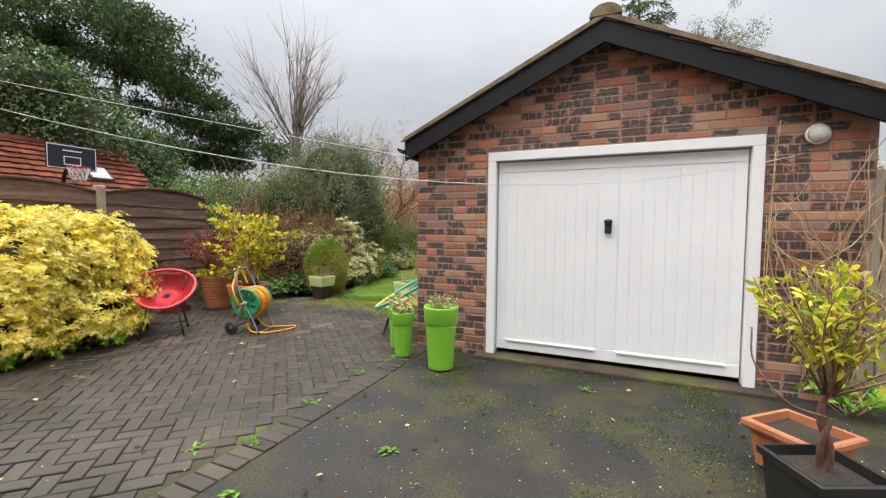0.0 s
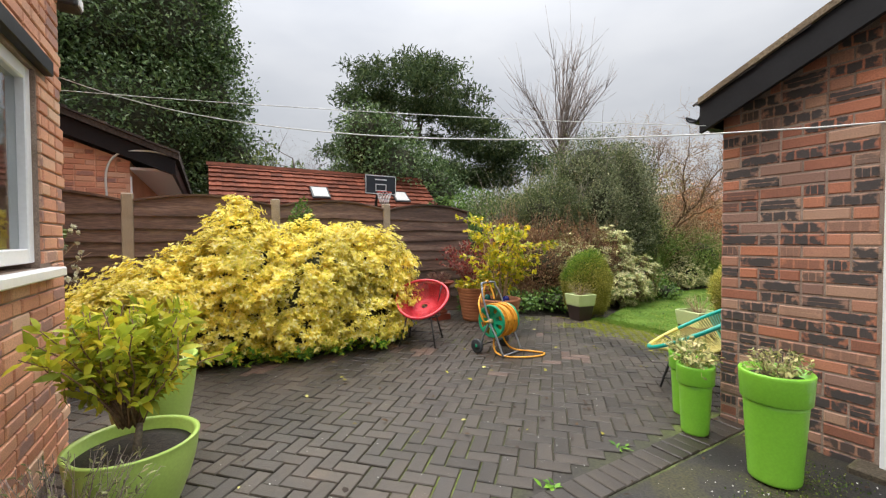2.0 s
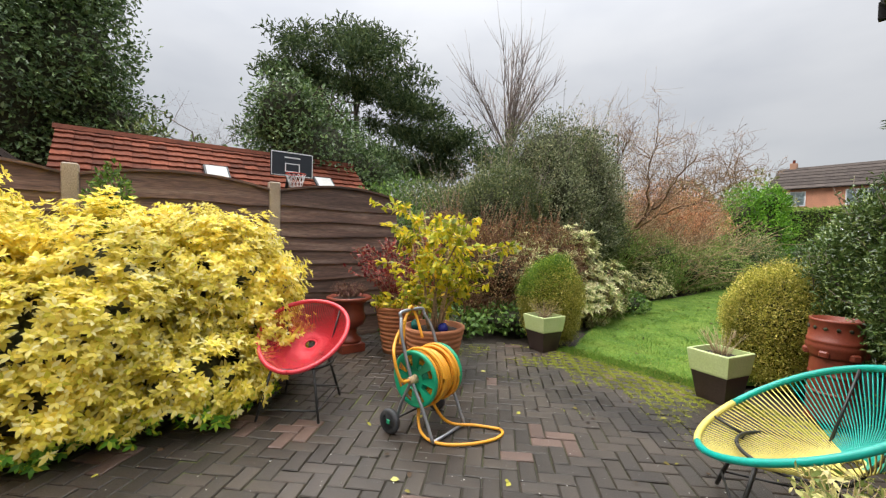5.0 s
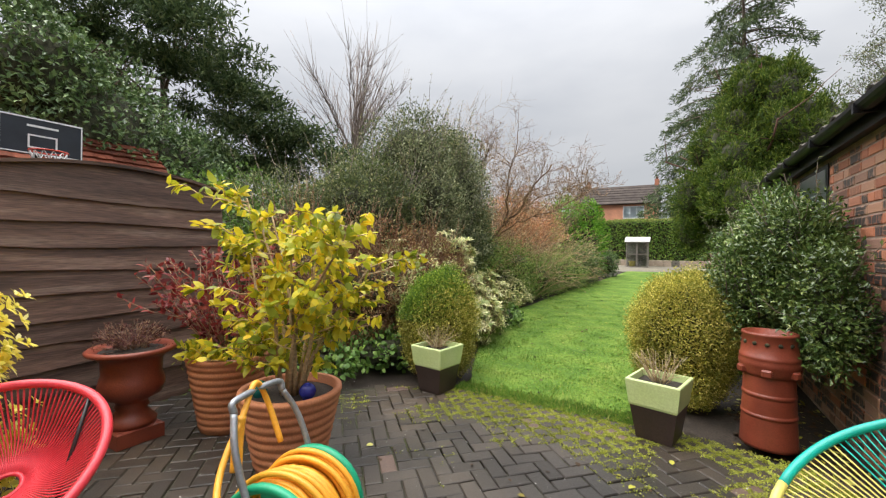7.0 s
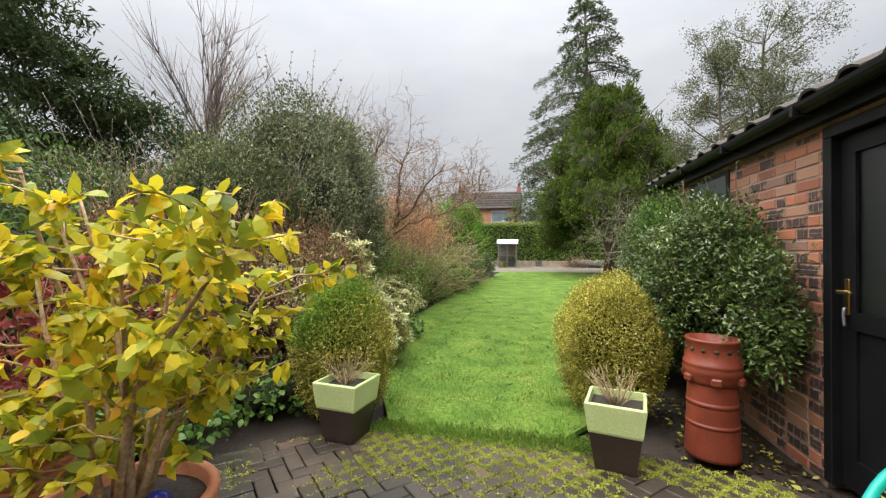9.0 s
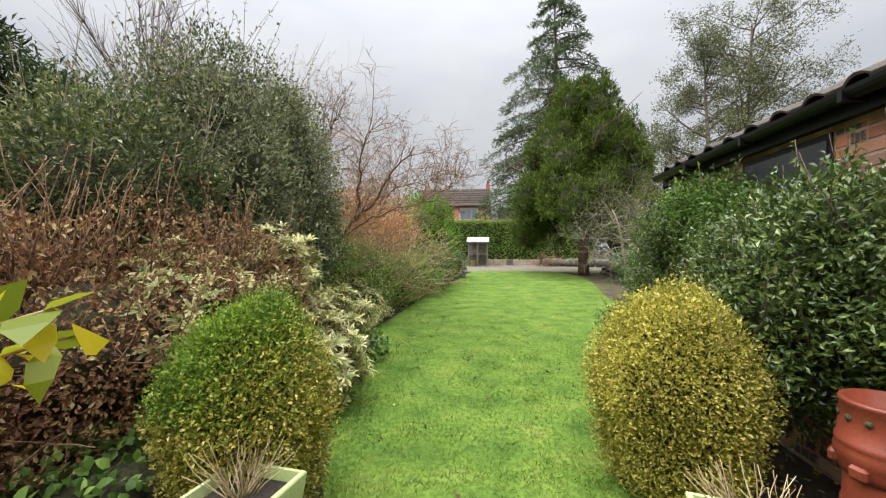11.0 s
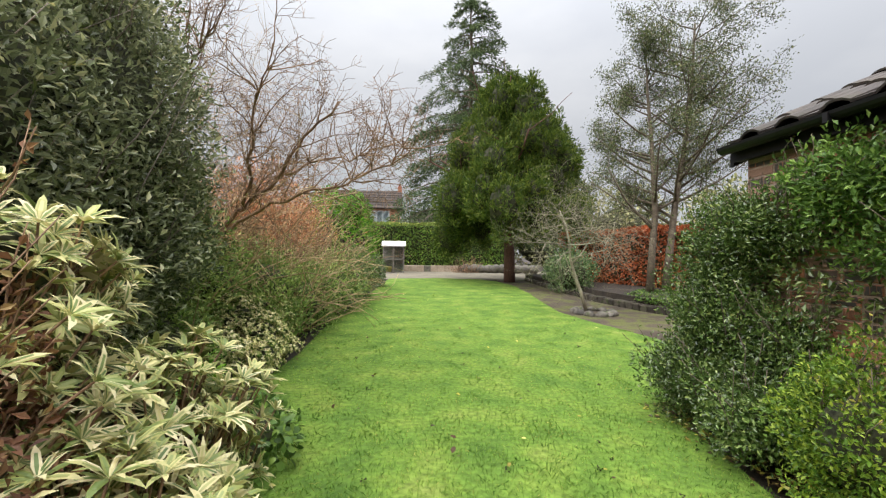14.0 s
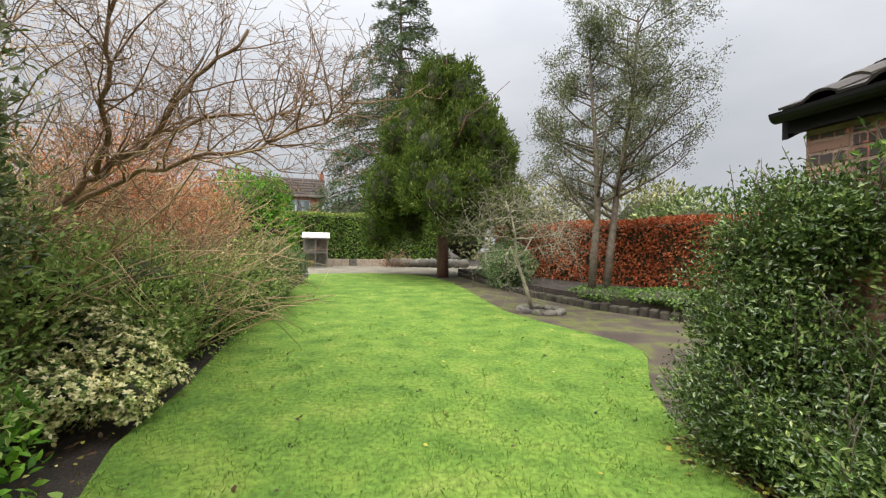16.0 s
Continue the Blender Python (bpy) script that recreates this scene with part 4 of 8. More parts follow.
def tile_mesh(width, length):
    """An interlocking roof tile with a rounded roll on one side."""
    prof = [(0, 0.0), (0.10, 0.0), (0.42, 0.0), (0.52, 0.018), (0.62, 0.034), (0.75, 0.040), (0.88, 0.032), (1.0, 0.010)]
    V = []
    for yy, dz in ((0, 0.022), (length, 0.0)):
        for u, z in prof:
            V.append((u * width, yy, z + dz))
        for u, z in prof[::-1]:
            V.append((u * width, yy, z + dz - 0.016))
    n = len(prof) * 2
    F = [(i, (i + 1) % n, n + (i + 1) % n, n + i) for i in range(n)] + [tuple(range(n))[::-1], tuple(range(n, 2 * n))]
    me = bpy.data.meshes.new("roof_tile")
    me.from_pydata(V, [], F)
    return me


rng = np.random.default_rng(3)
tm = tile_mesh(0.306, 0.40)
tm.materials.append(MAT["tile"])
for side, sl, ex in ((1, slope, GX0 - OV), (-1, slope_r, GX1 + OV)):
    run = abs(RX - ex)
    L = run * math.sqrt(1 + sl * sl)
    rows_n = int(L / 0.335) + 1
    gauge = L / rows_n
    ang = math.atan(sl)
    for j in range(rows_n):
        for i in range(19):
            if side == -1 and i > 14:
                continue
            d = j * gauge - 0.04
            x = ex + side * d * math.cos(ang)
            z = EAVE_Z + 0.082 - OV * sl + d * math.sin(ang)
            y = FY0 - 0.03 + i * 0.3022
            ob = new("roof_tile", tm)
            ob.parent = roof
            m = Matrix(((0, side * math.cos(ang), -side * math.sin(ang), x), (side * -1.0, 0, 0, y + (0.3 if side == 1 else 0)), (0, math.sin(ang), math.cos(ang), z), (0, 0, 0, 1)))
            ob.matrix_basis = m @ pose(0, rng.normal() * 0.004, rng.normal() * 0.002, rng.normal() * 0.5, 0, rng.normal() * 0.4)
ridge_prof = [(RX + 0.13 * math.cos(a), RIDGE_Z + 0.10 + 0.10 * math.sin(a)) for a in np.linspace(0, math.pi, 11)]
for k in range(13):
    prism_part("ridge_tile", ridge_prof, "y", FY0 - 0.05 + k * 0.445, FY0 - 0.05 + k * 0.445 + 0.438, MAT["verge"], roof)

# garage door
gd = empty("garage_door", (0, GY0, 0), "white ribbed up-and-over garage door in a white frame", "door")
box("frame_post", (DX0 + 0.003, -0.03, 0.0), (DX0 + 0.085, 0.1, DZ - 0.09), MAT["white_paint"], gd, "", 0.004)
box("frame_post", (DX1 - 0.085, -0.03, 0.0), (DX1 - 0.003, 0.1, DZ - 0.09), MAT["white_paint"], gd, "", 0.004)
box("frame_head", (DX0 + 0.003, -0.03, DZ - 0.089), (DX1 - 0.003, 0.1, DZ - 0.003), MAT["white_paint"], gd, "", 0.004)
lx0, lx1, lz0, lz1 = DX0 + 0.095, DX1 - 0.095, 0.075, DZ - 0.10
leaf = box("door_leaf", (lx0, 0.045, lz0), (lx1, 0.07, lz1), MAT["white_paint"], gd, "white ribbed steel leaf")
cxm = (lx0 + lx1) / 2
for a, b_, z0, z1 in ((lx0, lx1, lz1 - 0.10, lz1), (lx0, lx1, lz0, lz0 + 0.11)):
    box("rail", (a, 0.0385, z0), (b_, 0.046, z1), MAT["white_paint"], leaf, "", 0.004)
for a, b_ in ((lx0, lx0 + 0.09), (cxm - 0.085, cxm + 0.085), (lx1 - 0.09, lx1)):
    box("stile", (a, 0.0385, lz0 + 0.112), (b_, 0.046, lz1 - 0.102), MAT["white_paint"], leaf, "", 0.004)
for a, b_ in ((lx0 + 0.09, cxm - 0.085), (cxm + 0.085, lx1 - 0.09)):
    nb = 9
    w = (b_ - a - 0.02) / nb
    for k in range(nb):
        box("board", (a + 0.01 + k * w + 0.0015, 0.041, lz0 + 0.125), (a + 0.01 + (k + 1) * w - 0.0015, 0.046, lz1 - 0.122), MAT["white_paint"], leaf, "", 0.002)
    box("weather_strip", (a + 0.01, 0.018, lz0 + 0.088), (b_ - 0.01, 0.039, lz0 + 0.104), MAT["white_paint"], leaf, "", 0.003)
hx, hz = -0.09, 1.33
bm = bmesh.new()
add_box(bm, (hx - 0.03, 0.012, hz - 0.06), (hx + 0.03, 0.032, hz + 0.07), 0.008)
add_box(bm, (hx - 0.035, -0.03, hz + 0.03), (hx + 0.035, 0.014, hz + 0.065), 0.01)
add_box(bm, (hx - 0.018, -0.01, hz - 0.05), (hx + 0.018, 0.014, hz + 0.02), 0.006)
part("handle", bm, MAT["black_steel"], leaf, "black turning handle")
tagged(box("door_sill", (DX0 - 0.1, GY0 - 0.14, -0.05), (DX1 + 0.12, GY0 + 0.1, 0.03), MAT["path"], None, "", 0.012), "worn mossy concrete sill under the garage door", "sill", "", "structure")

# black side door with a frosted pane
sd = empty("side_door", (GX0, 0, 0), "black half-glazed side door with a brass lever handle", "door")
box("frame_post", (-0.02, SDY1 - 0.07, -0.01), (0.1, SDY1 - 0.003, SDZ - 0.07), MAT["black_paint"], sd, "", 0.004)
box("frame_post", (-0.02, SDY0 + 0.003, -0.01), (0.1, SDY0 + 0.07, SDZ - 0.07), MAT["black_paint"], sd, "", 0.004)
box("frame_head", (-0.02, SDY0 + 0.003, SDZ - 0.069), (0.1, SDY1 - 0.003, SDZ - 0.003), MAT["black_paint"], sd, "", 0.004)
bm = bmesh.new()
y0, y1 = SDY0 + 0.075, SDY1 - 0.075
for lo, hi in (((0.03, y0, 0.01), (0.07, y0 + 0.1, 1.95)), ((0.03, y1 - 0.1, 0.01), (0.07, y1, 1.95)), ((0.03, y0 + 0.1, 1.85), (0.07, y1 - 0.1, 1.95)), ((0.03, y0 + 0.1, 0.88), (0.07, y1 - 0.1, 0.98)), ((0.03, y0 + 0.1, 0.01), (0.07, y1 - 0.1, 0.18)), ((0.045, y0 + 0.1, 0.18), (0.06, y1 - 0.1, 0.88))):
    add_box(bm, lo, hi)
dl = part("door_leaf", bm, MAT["black_paint"], sd)
pn = box("pane", (0.046, y0 + 0.1, 0.98), (0.052, y1 - 0.1, 1.85), MAT["glass_dim"], dl, "frosted glass pane")
bm = bmesh.new()
add_box(bm, (0.02, y1 - 0.065, 0.96), (0.03, y1 - 0.03, 1.16), 0.003)
add_box(bm, (-0.02, y1 - 0.058, 1.08), (0.022, y1 - 0.042, 1.096), 0.003)
add_box(bm, (-0.03, y1 - 0.145, 1.078), (-0.012, y1 - 0.04, 1.098), 0.005)
part("handle", bm, MAT["brass"], dl, "brass lever handle")
rod("keys", [(0.012, y1 - 0.048, 1.0), (0.004, y1 - 0.05, 0.97), (0.008, y1 - 0.052, 0.90)], 0.008, MAT["grey_tube"], dl, "bunch of keys in the lock")
# small high window; one black plate is its frame and paints the dark inside
sw = empty("window_1", (GX0, 0, 0), "small black-framed garage window", "window")
sw["kind"] = "structure"
box("window_frame", (-0.012, SWY0 - 0.04, SWZ0 - 0.04), (-0.004, SWY1 + 0.04, SWZ1 + 0.04), MAT["black_paint"], sw)
box("pane", (-0.02, SWY0, SWZ0), (-0.014, SWY1, SWZ1), MAT["glass_dim"], sw)

# ---- the house with its kitchen window ----
HY, HX0, HX1 = 0.05, -3.93, -2.1
WX0, WX1, WZ0, WZ1 = -3.52, -2.25, 1.14, 2.20
bm = bmesh.new()
prism(bm, [(HX0, -0.06), (HX1, -0.06), (HX1, 5.6), (HX0, 5.6)], "y", -0.35, -0.24)
for poly in ([(HX0, -0.06), (HX1, -0.06), (HX1, WZ0), (HX0, WZ0)], [(HX0, WZ1), (HX1, WZ1), (HX1, 5.6), (HX0, 5.6)], [(HX0, WZ0), (WX0, WZ0), (WX0, WZ1), (HX0, WZ1)], [(WX1, WZ0), (HX1, WZ0), (HX1, WZ1), (WX1, WZ1)]):
    prism(bm, poly, "y", -0.24, HY)
# the opening goes through to the room behind
bmesh.ops.delete(bm, geom=[f for f in bm.faces if all(v.co.y < -0.2 for v in f.verts)], context="FACES")
wall_house = tagged(part("wall_house", bm, MAT["mortar"]), "house wall of orange-red brick with a white window", "wall", "", "structure")
tagged(box("wall_house_end", (HX0, -6.0, -0.06), (HX0 + 0.28, -0.241, 5.6), MAT["brick_house"]), "end wall of the house round its corner", "wall", "", "structure")
tagged(box("wall_house_return", (HX1 - 0.28, -6.0, -0.06), (HX1, -0.241, 5.6), MAT["brick_house"]), "return wall of the house", "wall", "", "structure")
hw = empty("window_2", (0, HY, 0), "white plastic casement window with a dim room behind", "window")
hw["kind"] = "structure"
fr = 0.075
box("window_frame", (WX0 + 0.003, -0.10, WZ0 + 0.03), (WX0 + fr, -0.02, WZ1 - 0.003), MAT["upvc"], hw, "", 0.006)
box("window_frame", (WX1 - fr, -0.10, WZ0 + 0.03), (WX1 - 0.003, -0.02, WZ1 - 0.003), MAT["upvc"], hw, "", 0.006)
box("window_frame", (WX0 + fr, -0.10, WZ1 - fr), (WX1 - fr, -0.02, WZ1 - 0.003), MAT["upvc"], hw, "", 0.006)
box("window_frame", (WX0 + fr, -0.10, WZ0 + 0.03), (WX1 - fr, -0.02, WZ0 + 0.03 + fr), MAT["upvc"], hw, "", 0.006)
box("window_sill", (WX0 - 0.15, -0.001, WZ0 - 0.055), (WX1, 0.075, WZ0 - 0.001), MAT["upvc"], hw, "white sill", 0.008)
pane = box("pane", (WX0 + fr, -0.065, WZ0 + 0.10), (WX1 - fr, -0.058, WZ1 - fr), MAT["glass"], hw)
pane.visible_shadow = False
box("lintel", (WX0 - 0.13, -0.001, WZ1 + 0.012), (WX1 + 0.1, 0.045, WZ1 + 0.10), MAT["black_paint"], hw, "black lintel", 0.006)
bm = bmesh.new()
add_box(bm, (HX0 + 0.29, -3.2, -0.05), (HX1 - 0.29, -0.242, 2.5))
for f in bm.faces:
    f.normal_flip()
fx = max(bm.faces, key=lambda f: f.calc_center_median().y)
bm.faces.remove(fx)
tagged(part("kitchen_room", bm, MAT["dark_room"]), "dim room behind the window", "room", "", "structure")
gl = empty("security_light", (HX0 - 0.02, HY + 0.03, 2.80), "small black outdoor light on the house corner", "wall light")
box("housing", (-0.09, -0.05, -0.05), (0.06, 0.07, 0.04), MAT["black_steel"], gl, "", 0.012)
box("lens", (-0.06, 0.071, -0.035), (0.03, 0.082, 0.025), MAT["upvc"], gl, "", 0.003)

# ---- neighbour: extension with a sloping verge, and the tall house behind ----
nb = empty("neighbour_house", (-7.8, -0.1, 0), "neighbour's brick house with a low tiled rear extension", "house")
box_ = [(-6.0, -0.06), (0.0, -0.06), (0.0, 2.42), (-1.87, 3.10), (-6.0, 4.6)]
prism_part("extension_wall", [(u, z) for u, z in box_], "x", -0.2, 0.0, MAT["brick_house"], nb, "orange brick gable end")
prism_part("extension_verge", [(0.55, 2.24), (-1.87, 3.16), (-6.0, 4.7), (-6.0, 4.95), (-1.87, 3.40), (0.55, 2.46)], "x", 0.0, 0.14, MAT["black_paint"], nb, "black bargeboard")
prism_part("extension_roof", [(0.6, 2.46), (-6.0, 4.95), (-6.0, 5.03), (0.6, 2.54)], "x", -5.5, 0.2, MAT["tile_far"], nb, "brown tiled lean-to roof")
for k in range(16):
    u = 0.6 - k * 0.41
    prism_part("tile_course", [(u, 2.545 + k * 0.1547), (u - 0.41, 2.545 + (k + 1) * 0.1547), (u - 0.41, 2.56 + (k + 1) * 0.1547), (u, 2.585 + k * 0.1547)], "x", -5.4, 0.22, MAT["tile_far"], nb)
box("eaves_soffit", (-5.0, 0.0, 2.30), (0.0, 0.5, 2.34), MAT["upvc"], nb, "white soffit")
box("eaves_wall", (-5.0, -0.2, -0.06), (-0.2, 0.0, 2.42), MAT["brick_house"], nb)
box("eaves_board", (-5.0, 0.5, 2.26), (0.0, 0.54, 2.46), MAT["black_paint"], nb)
wn_ = box("extension_window", (-0.02, -0.0, 1.2), (0.02, 0.02, 2.2), MAT["upvc"], nb)
box("main_wall", (-6.9, -3.2, 0.0), (3.5, -2.9, 6.1), MAT["brick_house"], nb, "tall brick rear wall")
box("main_eave", (-7.0, -3.2, 6.08), (3.5, -2.55, 6.26), MAT["black_paint"], nb, "black eaves")
prism_part("main_roof", [(-2.5, 6.25), (-7.5, 9.8), (-7.5, 9.9), (-2.5, 6.35)], "x", -7.1, 3.5, MAT["tile_far"], nb)
for x0, x1, z0, z1, d in ((-3.7, -1.6, 4.45, 5.95, 0.45), (-5.9, -4.95, 4.75, 5.8, 0.05)):
    w = new("window")
    w.parent = nb
    if d > 0.2:
        box("bay", (x0, -2.9, z0 - 0.25), (x1, -2.9 + d, z0), MAT["render_pale"], w)
        box("bay_head", (x0, -2.9, z1), (x1, -2.9 + d, z1 + 0.1), MAT["black_paint"], w)
    yy = -2.9 + d
    n_ = 4 if d > 0.2 else 2
    # opaque panel for the panes, with the reflected sky put into its colour
    box("glazing", (x0 + 0.04, -2.899, z0 + 0.001), (x1 - 0.04, yy - 0.02, z1 - 0.001), MAT["painted_sky_pane"], w)
    for k in range(n_ + 1):
        xx = x0 + (x1 - x0) * k / n_
        box("mullion", (xx - 0.04, yy - 0.05, z0 + 0.003), (xx + 0.04, yy + 0.02, z1 - 0.003), MAT["upvc"], w)
    for zz in (z0 + 0.04, z0 + (z1 - z0) * 0.68, z1 - 0.05):
        box("transom", (x0, yy - 0.045, zz - 0.035), (x1, yy + 0.015, zz + 0.035), MAT["upvc"], w)
NEIGHBOUR = nb
cable = rod("hanging_cable", [(-7.72, -0.35, 1.75), (-7.70, -0.35, 2.25), (-7.68, -0.2, 2.5), (-7.66, 0.15, 2.56), (-7.64, 0.45, 2.5)], 0.014, MAT["line"])
tagged(cable, "pale cable looping over the neighbour's wall", "cable")

# ---- fence: concrete posts, gravel boards and waney overlap panels ----
FX = -6.9
fence = empty("fence", (FX, 0, 0), "brown waney-board fence panels between concrete posts", "fence")
rng = np.random.default_rng(11)
PY = [-3.5, -1.76, -0.02, 1.70, 3.43, 5.12]
for y in PY[:-1]:
    part_post = box("post", (-0.055, y - 0.06, -0.05), (0.055, y + 0.06, 1.88), MAT["post"], fence, "pale concrete post", 0.012)
for a, b_ in zip(PY[:-1], PY[1:]):
    pa, pb = a + 0.062, b_ - 0.062
    box("gravel_board", (-0.025, pa, -0.05), (0.025, pb, 0.24), MAT["fence"], fence)
    nbd = 9
    for k in range(nbd):
        z0 = 0.245 + k * 0.172
        n = 13
        V, F = [], []
        for i in range(n):
            s = i / (n - 1)
            y = pa + (pb - pa) * s
            bow = 0.10 * (1 - (2 * s - 1) ** 2) if k >= nbd - 1 else 0.0
            lowz = z0 - 0.012 + 0.012 * math.sin(5 * s + k * 2.1 + a) + rng.normal() * 0.003
            topz = z0 + 0.20 + bow if k < nbd - 1 else z0 + 0.16 + bow
            V += [(0.046, y, lowz), (0.026, y, lowz), (0.002, y, topz), (0.014, y, topz)]
        for i in range(n - 1):
            for q in range(4):
                F.append((4 * i + q, 4 * i + (q + 1) % 4, 4 * i + 4 + (q + 1) % 4, 4 * i + 4 + q))
        F += [(0, 1, 2, 3)[::-1], tuple(4 * (n - 1) + q for q in range(4))]
        mesh_ob("board", V, F, MAT["fence"], fence)
    n = 13
    V, F = [], []
    for i in range(n):
        s = i / (n - 1)
        y = pa + (pb - pa) * s
        z = 1.78 + 0.10 * (1 - (2 * s - 1) ** 2)
        V += [(-0.03, y, z), (0.052, y, z), (0.052, y, z + 0.024), (-0.03, y, z + 0.024)]
    for i in range(n - 1):
        for q in range(4):
            F.append((4 * i + q, 4 * i + (q + 1) % 4, 4 * i + 4 + (q + 1) % 4, 4 * i + 4 + q))
    F += [(3, 2, 1, 0), tuple(4 * (n - 1) + q for q in range(4))]
    mesh_ob("capping", V, F, MAT["fence"], fence)
    for f_ in (0.5,):
        yb = pa + (pb - pa) * f_
        box("batten", (-0.045, yb - 0.025, 0.25), (-0.002, yb + 0.025, 1.85), MAT["fence"], fence)

# ---- long red tiled roof and hoop beyond the fence ----
ob = empty("outbuilding", (-13.0, 4.1, 0), "low outbuilding with a long red tiled roof", "outbuilding")
tip, foot = (-1.1, 3.47), (1.0, 1.85)
prism_part("roof", [(tip[0], tip[1] - 0.1), (foot[0], foot[1] - 0.1), (foot[0], foot[1]), tip], "y", -3.2, 3.65, MAT["tile_red"], ob)
V, F = [], []
courses, across = 11, 21
L = math.hypot(foot[0] - tip[0], foot[1] - tip[1])
ux, uz = (tip[0] - foot[0]) / L, (tip[1] - foot[1]) / L
nx, nz = -uz, ux
if nz < 0:
    nx, nz = -nx, -nz
for j in range(courses):
    for i in range(across):
        y0 = -3.2 + 6.85 * i / across
        w = 6.85 / across
        s0, s1 = L * j / courses, L * (j + 1.08) / courses
        base = len(V)
        for s, lift in ((s0, 0.062), (min(s1, L), 0.016)):
            for u, h in ((0.0, 0.0), (0.45, 0.0), (0.6, 0.010), (0.8, 0.010), (0.97, 0.0)):
                V.append((foot[0] + ux * s + nx * (lift + h), y0 + u * w, foot[1] + uz * s + nz * (lift + h)))
        for u in range(4):
            F.append((base + u, base + u + 1, base + 6 + u, base + 5 + u))
        b2 = len(V)
        for u in range(5):
            V.append((foot[0] + ux * s0, V[base + u][1], foot[1] + uz * s0))
        for u in range(4):
            F.append((b2 + u, b2 + u + 1, base + u + 1, base + u))
mesh_ob("tiles", V, F, MAT["tile_red"], ob)["kind"] = "stuff"
prism_part("ridge", [(tip[0] - 0.1, tip[1] - 0.02), (tip[0] + 0.12, tip[1] - 0.02), (tip[0] + 0.06, tip[1] + 0.09), (tip[0] - 0.06, tip[1] + 0.09)], "y", -3.25, 3.7, MAT["tile_red"], ob)
prism_part("back_roof", [(tip[0], tip[1] - 0.1), (tip[0] - 3.0, 1.85), (tip[0] - 3.0, 1.95), tip], "y", -3.2, 3.65, MAT["tile_red"], ob)
box("wall", (-3.6, -3.0, 0.0), (0.8, 3.45, 1.85), MAT["brick_house"], ob)
for yc in (-0.30, 2.35):
    rl = new("rooflight")
    rl.parent = ob
    s = 0.49
    c = Vector((foot[0] + ux * L * s, yc, foot[1] + uz * L * s))
    m = Matrix(((ux, 0, nx, c.x + nx * 0.05), (0, 1, 0, c.y), (uz, 0, nz, c.z + nz * 0.05), (0, 0, 0, 1)))
    rl.matrix_basis = m
    box("frame", (-0.3, -0.27, 0.0), (0.3, 0.27, 0.06), MAT["rubber"], rl, "", 0.01)
    box("glazing", (-0.25, -0.22, 0.061), (0.25, 0.22, 0.068), MAT["render_pale"], rl, "", 0.0)

hp = empty("basketball_hoop", (-10.6, 4.8, 0), "dark basketball backboard with red hoop and white net", "basketball hoop")
box("backboard", (-0.02, -0.43, 2.47), (0.02, 0.43, 2.97), MAT["board"], hp, "", 0.01)
for lo, hi in (((0.021, -0.42, 2.945), (0.025, 0.42, 2.96)), ((0.021, -0.42, 2.48), (0.025, 0.42, 2.495)), ((0.021, -0.42, 2.495), (0.025, -0.405, 2.945)), ((0.021, 0.405, 2.495), (0.025, 0.42, 2.945)),
               ((0.021, -0.15, 2.72), (0.025, 0.15, 2.74)), ((0.021, -0.15, 2.56), (0.025, 0.15, 2.58)), ((0.021, -0.15, 2.58), (0.025, -0.13, 2.72)), ((0.021, 0.13, 2.58), (0.025, 0.15, 2.72)),
               ((0.021, -0.16, 2.84), (0.025, 0.16, 2.868))):
    box("marking", lo, hi, MAT["white_mark"], hp)
ring = [(0.24 + 0.19 * math.cos(a), 0.19 * math.sin(a), 2.50) for a in np.linspace(0, 2 * math.pi, 25)]
tubes("rim", [(ring, [0.012] * 25, 6)], MAT["rim_red"], hp, "red steel rim")
net = []
for k in range(12):
    for sgn in (1, -1):
        net.append(([(0.24 + (0.19 - 0.09 * s) * math.cos(2 * math.pi * (k + sgn * s * 1.5) / 12), (0.19 - 0.09 * s) * math.sin(2 * math.pi * (k + sgn * s * 1.5) / 12), 2.50 - 0.3 * s) for s in np.linspace(0, 1, 6)], [0.007] * 6, 3))
tubes("net", net, MAT["white_mark"], hp, "white cord net")
tubes("pole", [([(-0.35, 0, 0), (-0.35, 0, 2.3), (-0.1, 0, 2.7)], [0.04] * 3, 8)], MAT["black_steel"], hp)

# ---- washing lines ----
def sagging(name, a, b, sag, label):
    s = np.linspace(0, 1, 24)
    a, b = np.array(a), np.array(b)
    q = a + (b - a) * s[:, None]
    q[:, 2] -= sag * 4 * s * (1 - s)
    return tagged(tubes(name, [(q, [0.0024] * 24, 5)], MAT["line"]), label, "washing line")


sagging("washing_line", (-3.92, 0.055, 2.22), (-2.04, 3.86, 2.06), 0.03, "thin white washing line from house to garage eaves")
sagging("washing_line", (-3.92, 0.055, 2.30), (1.28, 3.96, 1.90), 0.5, "white washing line sagging across the garage front")

# ---- dome light on the garage front ----
dm = empty("bulkhead_light", (1.36, GY0 - 0.012, 2.04), "round pale green bulkhead light on the brick wall", "wall light")
lathe("base", [(0.072, 0.0), (0.076, 0.012), (0.076, 0.03), (0.07, 0.034)], MAT["upvc"], dm, "", 28)
lathe("cover", [(0.068, 0.034), (0.065, 0.05), (0.052, 0.068), (0.027, 0.079), (0.005, 0.082)], MAT["render_pale"], dm, "pale dome cover", 28)
dm.matrix_basis = pose(1.36, GY0 - 0.012, 2.04, 90, 0, 0)
# gate beside the garage
sg = empty("side_gate", (2.2, GY0 + 0.3, 0), "weathered timber gate beside the garage", "gate")
